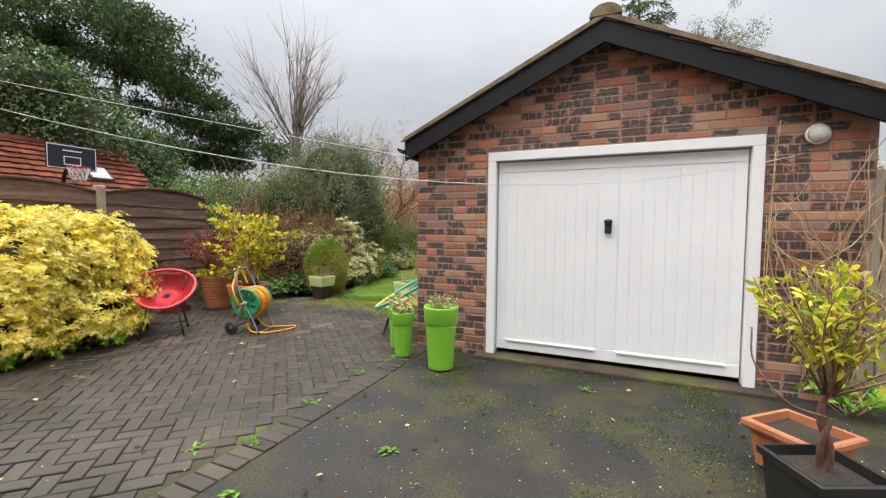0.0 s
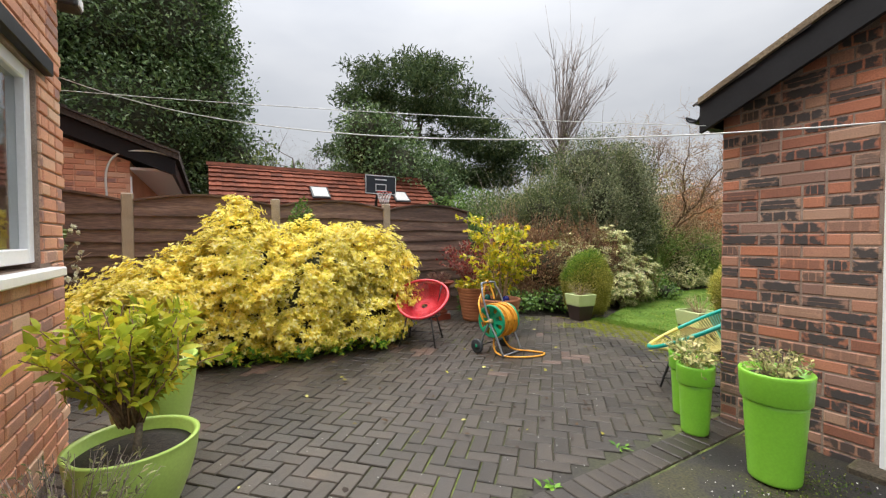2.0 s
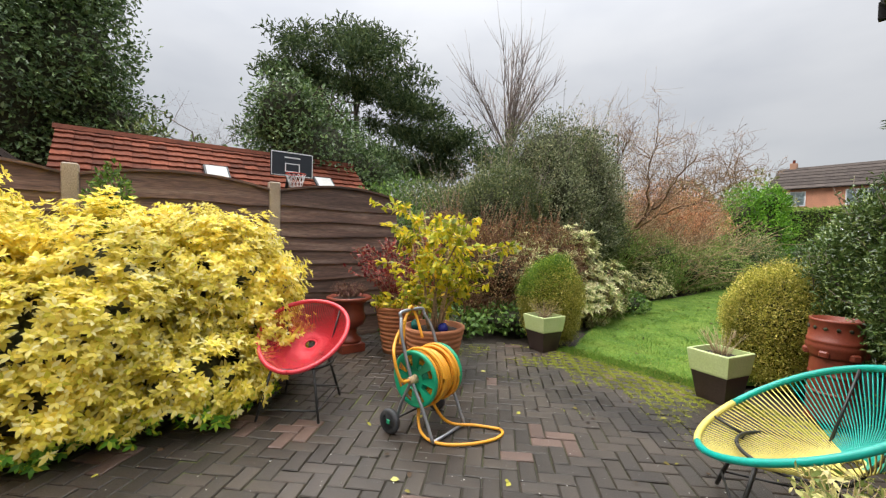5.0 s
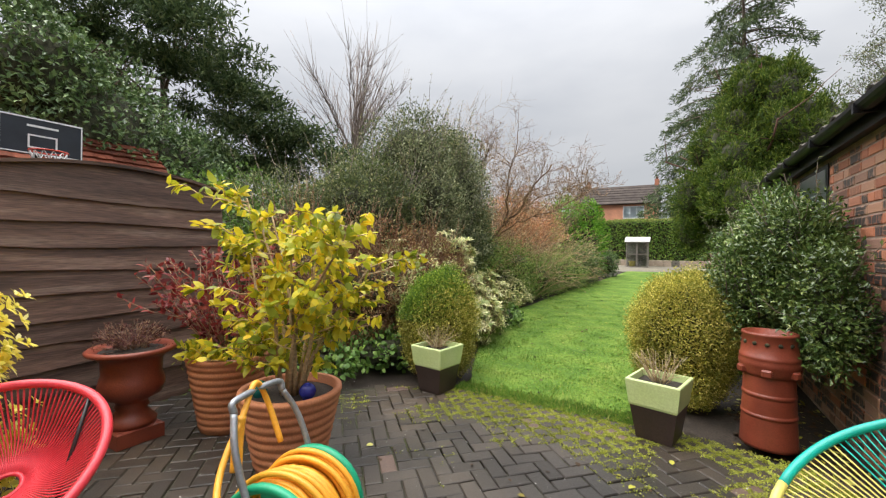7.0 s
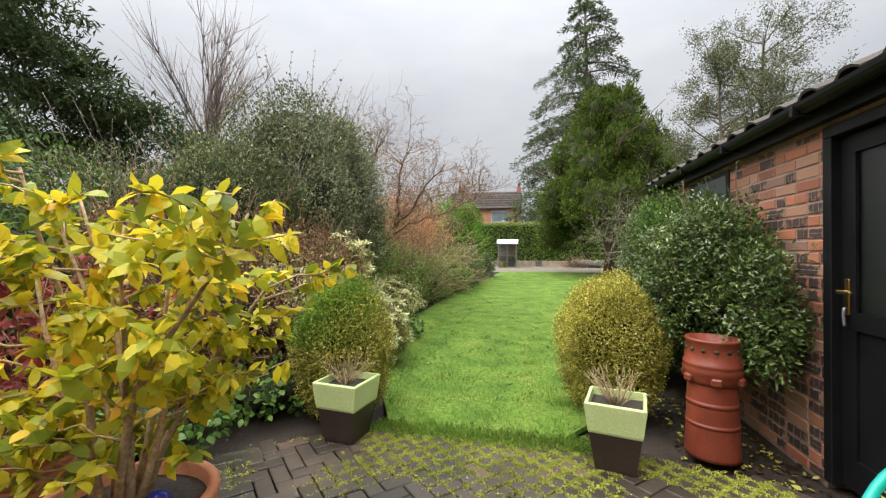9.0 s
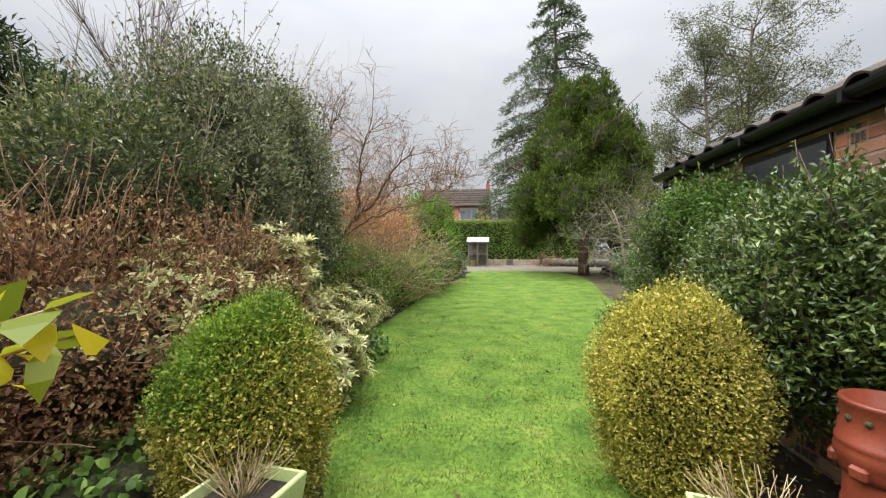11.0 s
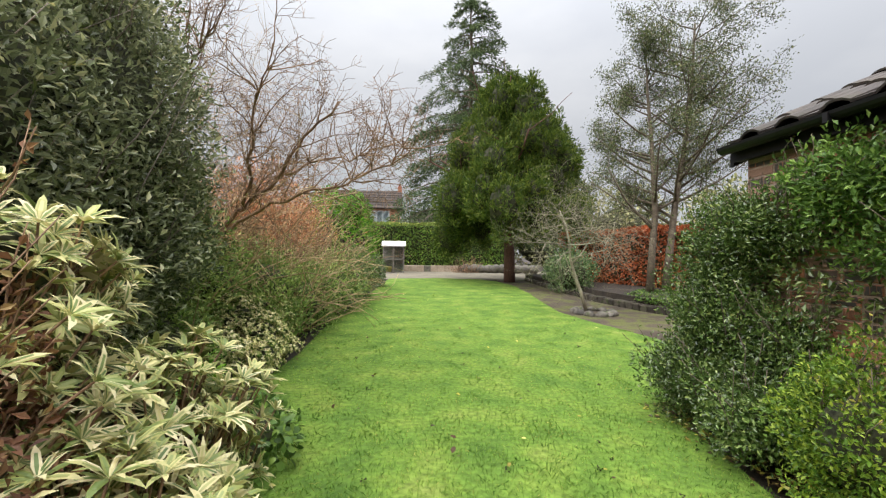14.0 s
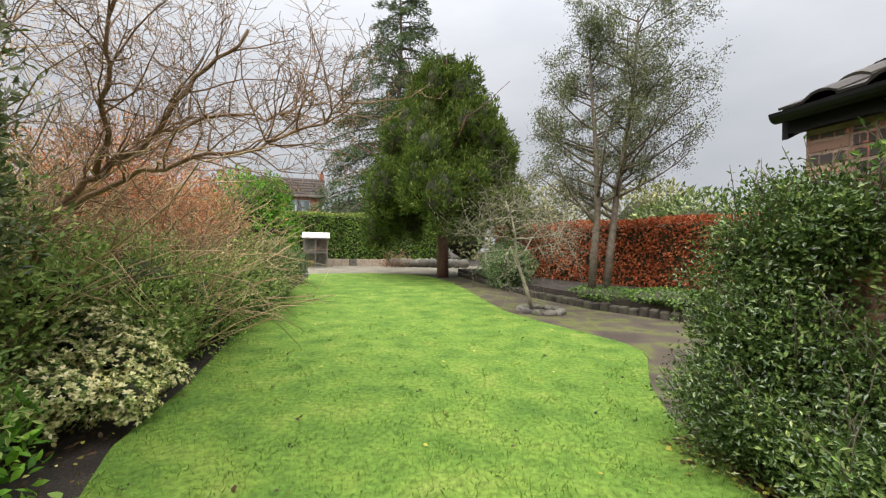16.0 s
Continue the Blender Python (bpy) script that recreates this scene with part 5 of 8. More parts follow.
for k in range(6):
    box("board", (-0.45 + k * 0.16, 0, 0.05), (-0.45 + k * 0.16 + 0.15, 0.025, 1.8), MAT["post"], sg, "", 0.004)
box("ledge", (-0.45, 0.026, 0.4), (0.5, 0.05, 0.5), MAT["post"], sg)
box("ledge", (-0.45, 0.026, 1.4), (0.5, 0.05, 1.5), MAT["post"], sg)

# ---- large plants of the borders ----
# golden choisya
rng = np.random.default_rng(21)
cb = [(-5.95, 0.40, 0.54, 0.72, 0.66, 0.54), (-5.95, 1.15, 0.78, 0.85, 0.75, 0.80), (-5.95, 2.05, 0.72, 0.85, 0.75, 0.72), (-5.95, 2.75, 0.68, 0.72, 0.58, 0.72), (-5.6, 1.6, 0.5, 0.72, 0.9, 0.55), (-6.05, 1.2, 1.45, 0.25, 0.22, 0.30), (-6.0, 2.55, 1.25, 0.3, 0.3, 0.25), (-5.75, 0.2, 0.45, 0.6, 0.55, 0.42), (-5.65, 2.85, 0.4, 0.5, 0.42, 0.42), (-5.35, 1.75, 0.28, 0.45, 0.6, 0.30), (-5.3, 2.45, 0.26, 0.4, 0.45, 0.28), (-5.45, 1.0, 0.28, 0.42, 0.5, 0.3)]
ch = plant("golden_shrub", (-5.9, 1.6, 0), "large mounded golden-yellow choisya shrub by the fence", "shrub")
cb2 = [(b[0] + 5.9, b[1] - 1.6, *b[2:]) for b in cb]
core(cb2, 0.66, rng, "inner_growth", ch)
p, o = shell(cb2, 5600, rng, 0.26, 0.22)
n0 = len(p)
p = np.repeat(p, 5, 0) + rng.normal(size=(n0 * 5, 3)) * np.array([0.038, 0.038, 0.024]) + np.repeat(o * (0.05 * rng.random((n0, 1))), 5, 0)
o = np.repeat(o, 5, 0) + 0.25 * unit(n0 * 5, rng)
o /= np.linalg.norm(o, axis=1, keepdims=True)
keep_ = p[:, 2] > 0.02
p, o = p[keep_], o[keep_]
hi_ = p[:, 2] > 0.06 + 0.16 * rng.random(len(p))
for nm, sel, lf in (("foliage", hi_, "choisya"), ("lower_foliage", ~hi_, "choisya_low")):
    whorls(nm, p[sel], o[sel] * 0.8 + np.array([0, 0, 0.35]), 6, 0.050, LEAF[lf], ch, rng, 0.40, 0.85, 0.25)
ng = rng.random(len(p)) < 0.30
whorls("shaded_foliage", p[ng] - o[ng] * 0.07, o[ng], 6, 0.065, LEAF["choisya"], ch, rng, 0.42, 0.9, 0.3)
# conifer shoot through the choisya
shrub("young_conifer", [(-6.45, 1.98, 1.5, 0.14, 0.14, 0.32)], "young green shrub rising behind the golden choisya", "ivy", 700, 0.05, 5, inner=0.5)

# camellia at the house corner
cm = shrub("camellia", [(-6.3, -0.85, 0.95, 0.36, 0.30, 0.62), (-6.25, -0.75, 1.3, 0.26, 0.26, 0.35)], "camellia with white blooms against the fence", "dark", 1100, 0.075, 6, 0.5, True, inner=0.0, depth=0.9, shoots=24, shoot_len=0.25, shoot_mat="twig")
rng = np.random.default_rng(7)
bp_, bo_ = shell([(0.0, 0.0, 1.15, 0.45, 0.45, 0.65)], 40, rng, 0.1, 0.05)
pp, oo = rosettes(bp_, bo_, 9, rng)
foliage("bloom", pp, oo, 0.045, LEAF["white_bloom"], cm, rng, 0.8, 0.2, True, label="white camellia blooms")["kind"] = "stuff"

# clipped box balls beside the lawn
for nm, c, r, h, seed, l1, l2, lab in (("box_ball", (-5.23, 6.36), 0.345, 1.03, 31, "box", "box_gold", "clipped egg-shaped box bush, green with golden flank"), ("box_ball", (-3.06, 6.88), 0.385, 1.07, 32, "box_gold", "box_gold", "clipped egg-shaped golden box bush")):
    rng = np.random.default_rng(seed)
    b = plant(nm, (*c, 0), lab, "shrub", "box balls beside the lawn")
    bl = [(0, 0, h * 0.47, r, r, h * 0.53)]
    core(bl, 0.84, rng, "inner_growth", b)
    p, o = shell(bl, 60000, rng, 0.11, 0.18)
    p = p + o * (0.085 * rng.random(len(p)) ** 3)[:, None]
    sel = (o[:, 2] > 0.1 - 0.5 * o[:, 1] * 0) & (rng.random(len(p)) < np.clip(0.45 + o[:, 2] - 0.6 * o[:, 0], 0, 1))
    for q, lf in ((sel, l1), (~sel, l2)):
        foliage("foliage", p[q], o[q], 0.020, LEAF[lf], b, rng, 0.55, 0.2, False, 0, 0.2, 0.8)

# border to the left of the lawn
shrub("dark_evergreen", [(-7.7, 8.2, 1.6, 1.15, 1.3, 1.35), (-7.9, 9.4, 1.9, 1.2, 1.2, 1.35), (-8.3, 7.0, 1.2, 1.0, 1.0, 1.1), (-7.4, 9.0, 2.9, 0.8, 0.9, 0.9), (-7.3, 10.2, 3.0, 0.7, 0.7, 0.8)], "tall dark evergreen shrub with small leaves", "deep", 78000, 0.050, 41, 0.42, inner=0.66, lump=0.26, shoots=240, shoot_len=0.6, shoot_mat="twig_grey", shoot_leaf="olive", per=3, clump=0.05)
shrub("grey_evergreen", [(-7.1, 8.9, 1.1, 0.9, 1.3, 1.0), (-7.0, 9.7, 2.2, 0.85, 0.9, 1.25), (-6.85, 8.6, 2.1, 0.6, 0.7, 0.95)], "tall evergreen shrub with leathery grey-green leaves", "silver", 46000, 0.056, 141, 0.40, inner=0.6, lump=0.3, shoots=120, shoot_len=0.6, shoot_mat="twig_grey", shoot_leaf="silver", per=4, clump=0.06)
shrub("dark_evergreen", [(-7.2, 7.4, 1.75, 0.75, 0.8, 0.75), (-6.9, 9.9, 1.5, 0.7, 0.8, 1.0)], "dense dark green evergreen shrub in the border", "deep", 40000, 0.046, 42, 0.45, inner=0.66, lump=0.26, shoots=50, shoot_len=0.5, shoot_mat="twig_grey", shoot_leaf="dark", per=3, clump=0.05)
shrub("plum_shrub", [(-6.35, 6.55, 0.75, 0.75, 0.85, 0.75), (-6.1, 7.5, 0.8, 0.6, 0.7, 0.75), (-6.9, 6.2, 0.8, 0.7, 0.7, 0.8)], "wiry plum-brown cotoneaster shrub", "berberis", 44000, 0.034, 43, 0.5, lump=0.3, inner=0.5, shoots=260, shoot_len=0.36, shoot_mat="twig_red", shoot_leaf="berberis", depth=0.5)
for vb, lab, seed, m in (([(-5.75, 8.35, 0.45, 0.48, 0.5, 0.45), (-5.5, 7.75, 0.38, 0.42, 0.42, 0.4)], "low cream and green variegated shrub at the lawn edge", 44, 620),
                         ([(-6.05, 7.7, 0.8, 0.5, 0.55, 0.5), (-6.2, 8.3, 0.95, 0.45, 0.5, 0.5), (-6.0, 8.0, 1.25, 0.3, 0.35, 0.25)], "taller cream variegated shrub among brown twigs", 45, 640),
                         ([(-6.05, 6.95, 0.85, 0.42, 0.45, 0.38), (-6.45, 7.2, 1.05, 0.4, 0.4, 0.32)], "straggling cream variegated shrub behind the box bush", 144, 380)):
    rng = np.random.default_rng(seed)
    vx, vy = vb[0][0], vb[0][1]
    vs_ = plant("variegated_shrub", (vx, vy, 0), lab, "shrub")
    vl = [(q[0] - vx, q[1] - vy, *q[2:]) for q in vb]
    core(vl, 0.5, rng, "inner_growth", vs_)
    p, o = shell(vl, m, rng, 0.22, 0.5)
    o2 = o * 0.7 + np.array([0, 0, 0.55]) + 0.25 * unit(len(p), rng)
    o2 /= np.linalg.norm(o2, axis=1, keepdims=True)
    whorls("foliage", p, o2, 11, 0.105, LEAF["cream"], vs_, rng, 0.20, 0.9, 0.12, LEAF["sage"])
    pick = p[:, 2] > 0.1
    tubes("stem_growth", [([q - d * 0.30 + np.array([0, 0, -0.1]), q - d * 0.12, q], [0.006, 0.005, 0.004], 4) for q, d in zip(p[pick], o2[pick])], MAT["twig_red"], vs_)["kind"] = "stuff"
shrub("ground_ivy", [(-6.3, 5.5, 0.12, 0.6, 0.45, 0.25), (-5.9, 6.3, 0.15, 0.5, 0.5, 0.25), (-5.7, 9.2, 0.15, 0.35, 0.5, 0.25), (-6.4, 5.0, 0.1, 0.4, 0.4, 0.25)], "dark green ground cover under the shrubs", "ivy", 3200, 0.06, 46, 0.7, True, inner=0.6)
rng = np.random.default_rng(47)
eu = plant("variegated_shrub", (-6.45, 11.6, 0), "small cream variegated euonymus shrub at the lawn edge", "shrub")
el = [(-0.1, -0.55, 0.30, 0.36, 0.34, 0.24), (0.15, -0.1, 0.38, 0.30, 0.28, 0.26), (-0.2, 0.1, 0.52, 0.34, 0.34, 0.30), (0.28, -0.45, 0.22, 0.22, 0.22, 0.16), (0.05, 0.5, 0.36, 0.32, 0.32, 0.30), (0.3, 0.15, 0.2, 0.2, 0.22, 0.16)]
core(el, 0.5, rng, "inner_growth", eu)
p, o = shell(el, 3200, rng, 0.4, 0.4)
whorls("foliage", p, o * 0.7 + np.array([0, 0, 0.5]), 5, 0.034, LEAF["cream"], eu, rng, 0.5, 0.8, 0.0)
pk = rng.random(len(p)) < 0.35
whorls("green_foliage", p[pk] - o[pk] * 0.02, o[pk], 5, 0.036, LEAF["ivy"], eu, rng, 0.5, 0.8, 0.0)
shrub("leafy_ground_cover", [(-6.75, 10.55, 0.2, 0.35, 0.35, 0.28), (-6.5, 10.15, 0.16, 0.35, 0.4, 0.25), (-6.35, 9.7, 0.14, 0.3, 0.3, 0.22)], "bright green leafy ground cover at the lawn edge", "laurel", 900, 0.085, 147, 0.42, True, inner=0.4)
shrub("border_shrub", [(-7.3, 10.8, 0.95, 0.8, 0.9, 0.95), (-6.9, 10.2, 0.5, 0.6, 0.6, 0.5), (-6.75, 12.8, 0.75, 0.6, 0.7, 0.7), (-6.4, 13.5, 0.5, 0.55, 0.6, 0.6), (-6.3, 14.5, 0.55, 0.6, 0.7, 0.65), (-6.2, 15.6, 0.6, 0.6, 0.8, 0.7)], "mixed green shrubs along the lawn", "fresh", 26000, 0.055, 48, 0.42, per=5, clump=0.06, lump=0.35, shoots=60, shoot_len=0.4, shoot_mat="twig", shoot_leaf="olive", inner=0.6)
shrub("border_shrub", [(-6.50, 12.25, 0.42, 0.38, 0.45, 0.42), (-6.75, 13.2, 0.62, 0.50, 0.55, 0.58), (-6.55, 14.3, 0.50, 0.42, 0.50, 0.48), (-6.60, 15.5, 0.62, 0.45, 0.60, 0.60), (-7.0, 11.9, 0.85, 0.45, 0.45, 0.50)], "leafy mid-green shrubs spilling over the lawn edge", "fresh", 15000, 0.072, 148, 0.45, per=6, clump=0.07, lump=0.4, depth=0.5, inner=0.55)
shrub("border_shrub", [(-6.1, 16.8, 0.7, 0.7, 0.9, 0.75), (-6.0, 18.3, 0.75, 0.65, 0.9, 0.8)], "green evergreen shrub along the lawn", "dark", 7000, 0.07, 49, 0.45, lump=0.25, inner=0.6)
shrub("laurel", [(-6.4, 20.3, 1.5, 0.8, 0.9, 1.5), (-6.3, 20.4, 2.7, 0.55, 0.6, 0.7), (-7.0, 20.2, 1.8, 0.8, 0.8, 1.6)], "bright green upright laurel bush", "laurel", 9000, 0.12, 50, 0.42, lump=0.2)
shrub("dark_bush", [(-5.75, 21.7, 0.65, 0.45, 0.5, 0.65)], "small dark evergreen bush beside the laurel", "holly", 2500, 0.07, 51, 0.45)
# tangle of tan twigs
def thicket(name, centre, r, h, n, seed, mat, label, lean=0.35, r0=0.010):
    rng = np.random.default_rng(seed)
    tob = plant(name, (*centre, 0), label, "shrub")
    paths = []
    for k in range(n):
        a, q = rng.random() * 6.28, rng.random() ** 0.5
        p0 = np.array([math.cos(a) * r[0] * q * 0.5, math.sin(a) * r[1] * q * 0.5, 0.0])
        d = np.array([math.cos(a) * lean * rng.random() * 2, math.sin(a) * lean * rng.random() * 2, 1.0]) + rng.normal(size=3) * 0.2
        d /= np.linalg.norm(d)
        L = h * (0.55 + 0.5 * rng.random())
        pts = [p0]
        for i in range(6):
            d = d + rng.normal(size=3) * 0.16 + np.array([0, 0, -0.05 * i])
            d /= np.linalg.norm(d)
            pts.append(pts[-1] + d * L / 6)
        paths.append((pts, np.linspace(r0, r0 * 0.38, 7), 4))
        for j in range(4):
            i = rng.integers(2, 6)
            dd = d + rng.normal(size=3) * 0.8
            dd /= np.linalg.norm(dd)
            q0 = pts[i]
            paths.append(([q0, q0 + dd * 0.09 * h + rng.normal(size=3) * 0.03, q0 + dd * 0.17 * h + rng.normal(size=3) * 0.05], [0.004, 0.003, 0.002], 3))
    tubes("stem_growth", paths, MAT[mat], tob)["kind"] = "stuff"
    ends = np.array([q[0][-1] for q in paths if rng.random() < 0.3])
    foliage("withered_leaves", ends, unit(len(ends), rng), 0.045, LEAF["rust" if mat == "twig_red" else "variegated"], tob, rng, 0.4)
    return tob, rng


th, rng = thicket("twiggy_shrub", (-7.6, 13.8), (1.3, 2.2), 2.9, 150, 61, "twig", "bare tan twiggy shrub in the border")
th, rng = thicket("twiggy_shrub", (-7.7, 12.0), (1.2, 1.8), 3.5, 130, 65, "twig", "tall bare tan twigs in the border", 0.16)
th, rng = thicket("twiggy_shrub", (-6.75, 13.2), (0.9, 1.4), 1.9, 70, 66, "twig", "arching straw-coloured twigs over the lawn edge", 0.6)
th, rng = thicket("twiggy_shrub", (-7.0, 16.4), (1.2, 1.8), 2.6, 120, 62, "twig", "bare tan twiggy shrub in the border")
th, rng = thicket("rusty_shrub", (-7.6, 15.0), (1.6, 2.0), 3.3, 140, 63, "twig_red", "shrub with rust-orange winter leaves")
p, o = shell([(0, 0, 2.2, 1.1, 1.7, 0.9), (0.2, 1.8, 1.9, 1.0, 1.2, 0.8)], 16000, rng, 0.3, 0.9)
foliage("foliage", p, o, 0.06, LEAF["rust"], th, rng, 0.4)
th, rng = thicket("twiggy_shrub", (-6.8, 7.2), (0.9, 1.2), 1.5, 90, 64, "twig_red", "red-brown wiry stems over the border", 0.5, 0.0055)
# old bare fruit tree that leans over the lawn
def bare_tree(name, base, height, radius, seed, label, mat, levels=3, kids=(9, 6, 5), category="tree", group="", **kw):
    rng = np.random.default_rng(seed)
    t = plant(name, base, label, category, group)
    paths, tips = grow_tree((0, 0, 0), height, radius, rng, levels, kids, **kw)
    big = [q for q in paths if q[2] >= 6]
    fine = [q for q in paths if q[2] < 6]
    tubes("trunk", big, MAT[mat], t)
    tubes("twig_growth", fine, MAT[mat], t)["kind"] = "stuff"
    return t, tips, rng


rng = np.random.default_rng(71)
lt = plant("bare_fruit_tree", (-7.45, 12.05, 0), "leafless fruit tree arching over the lawn", "tree")
ARCHING = [([(0, 0, 0), (0.18, -0.05, 0.62), (0.48, -0.25, 1.5), (0.80, -0.25, 1.88), (1.2, -0.3, 2.22), (1.55, -0.4, 2.72), (2.0, -0.6, 3.1)], 0.045),
         ([(0.48, -0.25, 1.5), (0.95, -0.4, 1.78), (1.5, -0.5, 2.02), (2.0, -0.6, 2.1), (2.5, -0.75, 2.3), (2.85, -0.9, 2.55)], 0.026),
         ([(0.80, -0.25, 1.88), (1.0, -0.6, 2.4), (1.1, -0.8, 2.95), (1.4, -1.1, 3.5)], 0.024),
         ([(0.18, -0.05, 0.62), (0.1, -0.35, 1.4), (0.25, -0.8, 2.2), (0.6, -1.3, 2.9), (1.0, -1.6, 3.4)], 0.028),
         ([(1.2, -0.3, 2.22), (1.65, -0.1, 2.5), (2.1, 0.05, 2.62), (2.55, 0.0, 2.75)], 0.018),
         ([(0.25, 0.05, 0.9), (0.3, 0.5, 1.7), (0.6, 0.9, 2.4), (1.1, 1.2, 2.9)], 0.024)]
fine = []
for ctrl, r0 in ARCHING:
    q = arc(ctrl, 5)
    q = np.array(q) + rng.normal(size=(len(q), 3)) * 0.02
    tubes("limb", [(q, np.linspace(r0, max(r0 * 0.25, 0.006), len(q)), 8)], MAT["twig_red"], lt)
    m0 = len(q) // 4
    for j in range(int(13 + 3 * len(ctrl))):
        i = rng.integers(m0, len(q) - 1)
        d = (q[i + 1] - q[i]) / np.linalg.norm(q[i + 1] - q[i])
        dd = d * 0.6 + unit(1, rng)[0] * 0.9 + np.array([0.1, 0, 0.35])
        dd /= np.linalg.norm(dd)
        sub, tip_ = grow_tree(q[i], 0.35 + 0.75 * rng.random(), 0.0085, rng, 2, (5, 4), lean=(0, 0), spread=0.6, first=0.25, up=0.1, ratio=0.5, wander=0.2, sides=(5, 4, 3))
        turn = Vector((0, 0, 1)).rotation_difference(Vector(dd)).to_matrix()
        for pts, rad, sd in sub:
            fine.append(([np.array(turn @ Vector(v - q[i])) + q[i] for v in pts], [max(v, 0.0022) for v in rad], sd))
tubes("twig_growth", fine, MAT["twig_red"], lt)["kind"] = "stuff"
bare_tree("bare_fruit_tree", (-7.4, 12.2, 0), 3.6, 0.04, 72, "leafless fruit tree in the border", "twig", 3, (14, 9, 7), lean=(0.1, 0.1), spread=0.6, first=0.2, up=0.15, ratio=0.6, wander=0.14)
t_, tips, rng = bare_tree("young_fruit_tree", (-0.32, 15.9, 0.05), 2.5, 0.05, 73, "small lichen-covered fruit tree in a ring of stones", "lichen_twig", 3, (13, 9, 6), spread=0.78, first=0.45, up=-0.02, ratio=0.7, wander=0.14, shrink=0.62, lean=(-0.08, 0))
# ring of stones at its foot
sr = plant("stone_ring", (-0.32, 15.5, 0.02), "ring of mossy stones round the fruit tree", "stone edging")
for k in range(11):
    a = k / 11 * 6.28
    bm = bmesh.new()
    vs = bmesh.ops.create_icosphere(bm, subdivisions=2, radius=0.13)["verts"]
    for v in vs:
        v.co = Vector((v.co.x * 0.95, v.co.y * 0.8, v.co.z * 0.6)) * (1 + 0.45 * noise.noise(v.co * 9 + Vector((k, 0, 0))))
    bmesh.ops.transform(bm, matrix=pose(0.42 * math.cos(a), 0.48 * math.sin(a), 0.03, 0, 0, math.degrees(a) + 90), verts=vs)
    part("stone", bm, MAT["stone"], sr, "", True)

# evergreen shrubs along the garage side
shrub("garage_shrub", [(-2.40, 7.0, 1.22, 0.34, 0.45, 0.42), (-2.35, 7.5, 1.2, 0.26, 0.42, 0.36), (-2.35, 7.35, 0.75, 0.3, 0.45, 0.42), (-2.55, 6.9, 0.95, 0.30, 0.34, 0.40), (-2.30, 6.50, 1.05, 0.24, 0.36, 0.42), (-2.26, 6.25, 0.85, 0.18, 0.24, 0.34), (-2.35, 6.75, 1.42, 0.26, 0.36, 0.26)], "dark glossy evergreen shrub against the garage wall", "glossy", 50000, 0.038, 81, 0.48, lump=0.45, shoots=60, shoot_len=0.22, shoot_mat="bark", shoot_leaf="dark", inner=0.5, depth=0.55, per=5, clump=0.035)
shrub("garage_shrub", [(-2.34, 9.5, 0.32, 0.30, 0.45, 0.32), (-2.42, 8.95, 0.28, 0.28, 0.40, 0.28), (-2.1, 9.65, 1.12, 0.26, 0.32, 0.50), (-2.18, 9.5, 0.72, 0.24, 0.30, 0.32), (-2.16, 9.25, 1.5, 0.18, 0.36, 0.26), (-2.18, 9.05, 0.62, 0.16, 0.4, 0.3), (-2.02, 9.85, 0.55, 0.26, 0.26, 0.5)], "dark glossy evergreen shrub at the garage corner", "glossy", 78000, 0.034, 82, 0.46, lump=0.55, shoots=130, shoot_len=0.26, shoot_mat="bark", shoot_leaf="ivy", inner=0.35, depth=0.75, per=20, clump=0.06)
shrub("wall_shrub", [(-2.2, 8.55, 1.72, 0.15, 0.42, 0.24), (-2.18, 8.05, 1.62, 0.14, 0.36, 0.24), (-2.2, 8.25, 1.35, 0.12, 0.3, 0.14)], "light green leafy shrub trained along the garage wall", "ivy", 9000, 0.042, 83, 0.45, lump=0.5, shoots=40, shoot_len=0.25, shoot_mat="bark", shoot_leaf="ivy", inner=0.0, depth=0.7, per=5, clump=0.04)
# sparse dark leaves added over the wall, standing for shade as well as foliage
shrub("wall_shade_leaves", [(-2.12, 8.8, 1.05, 0.07, 0.55, 0.42), (-2.12, 8.1, 0.95, 0.07, 0.4, 0.4), (-2.14, 9.2, 1.0, 0.09, 0.4, 0.5)], "thin dark leaves over the garage wall, standing for foliage and shade", "dark", 1800, 0.045, 86, 0.5, lump=0.4, shoots=0, inner=0.0, depth=0.9, per=3, clump=0.05)
shrub("low_box", [(-2.45, 8.3, 0.40, 0.33, 0.38, 0.42), (-2.5, 7.85, 0.36, 0.28, 0.3, 0.36)], "low bright green and golden box shrub by the wall", "box", 16000, 0.028, 84, 0.5, lump=0.35, shoots=30, shoot_len=0.14, shoot_mat="bark", shoot_leaf="box_gold", inner=0.6, depth=0.4, per=4, clump=0.025)

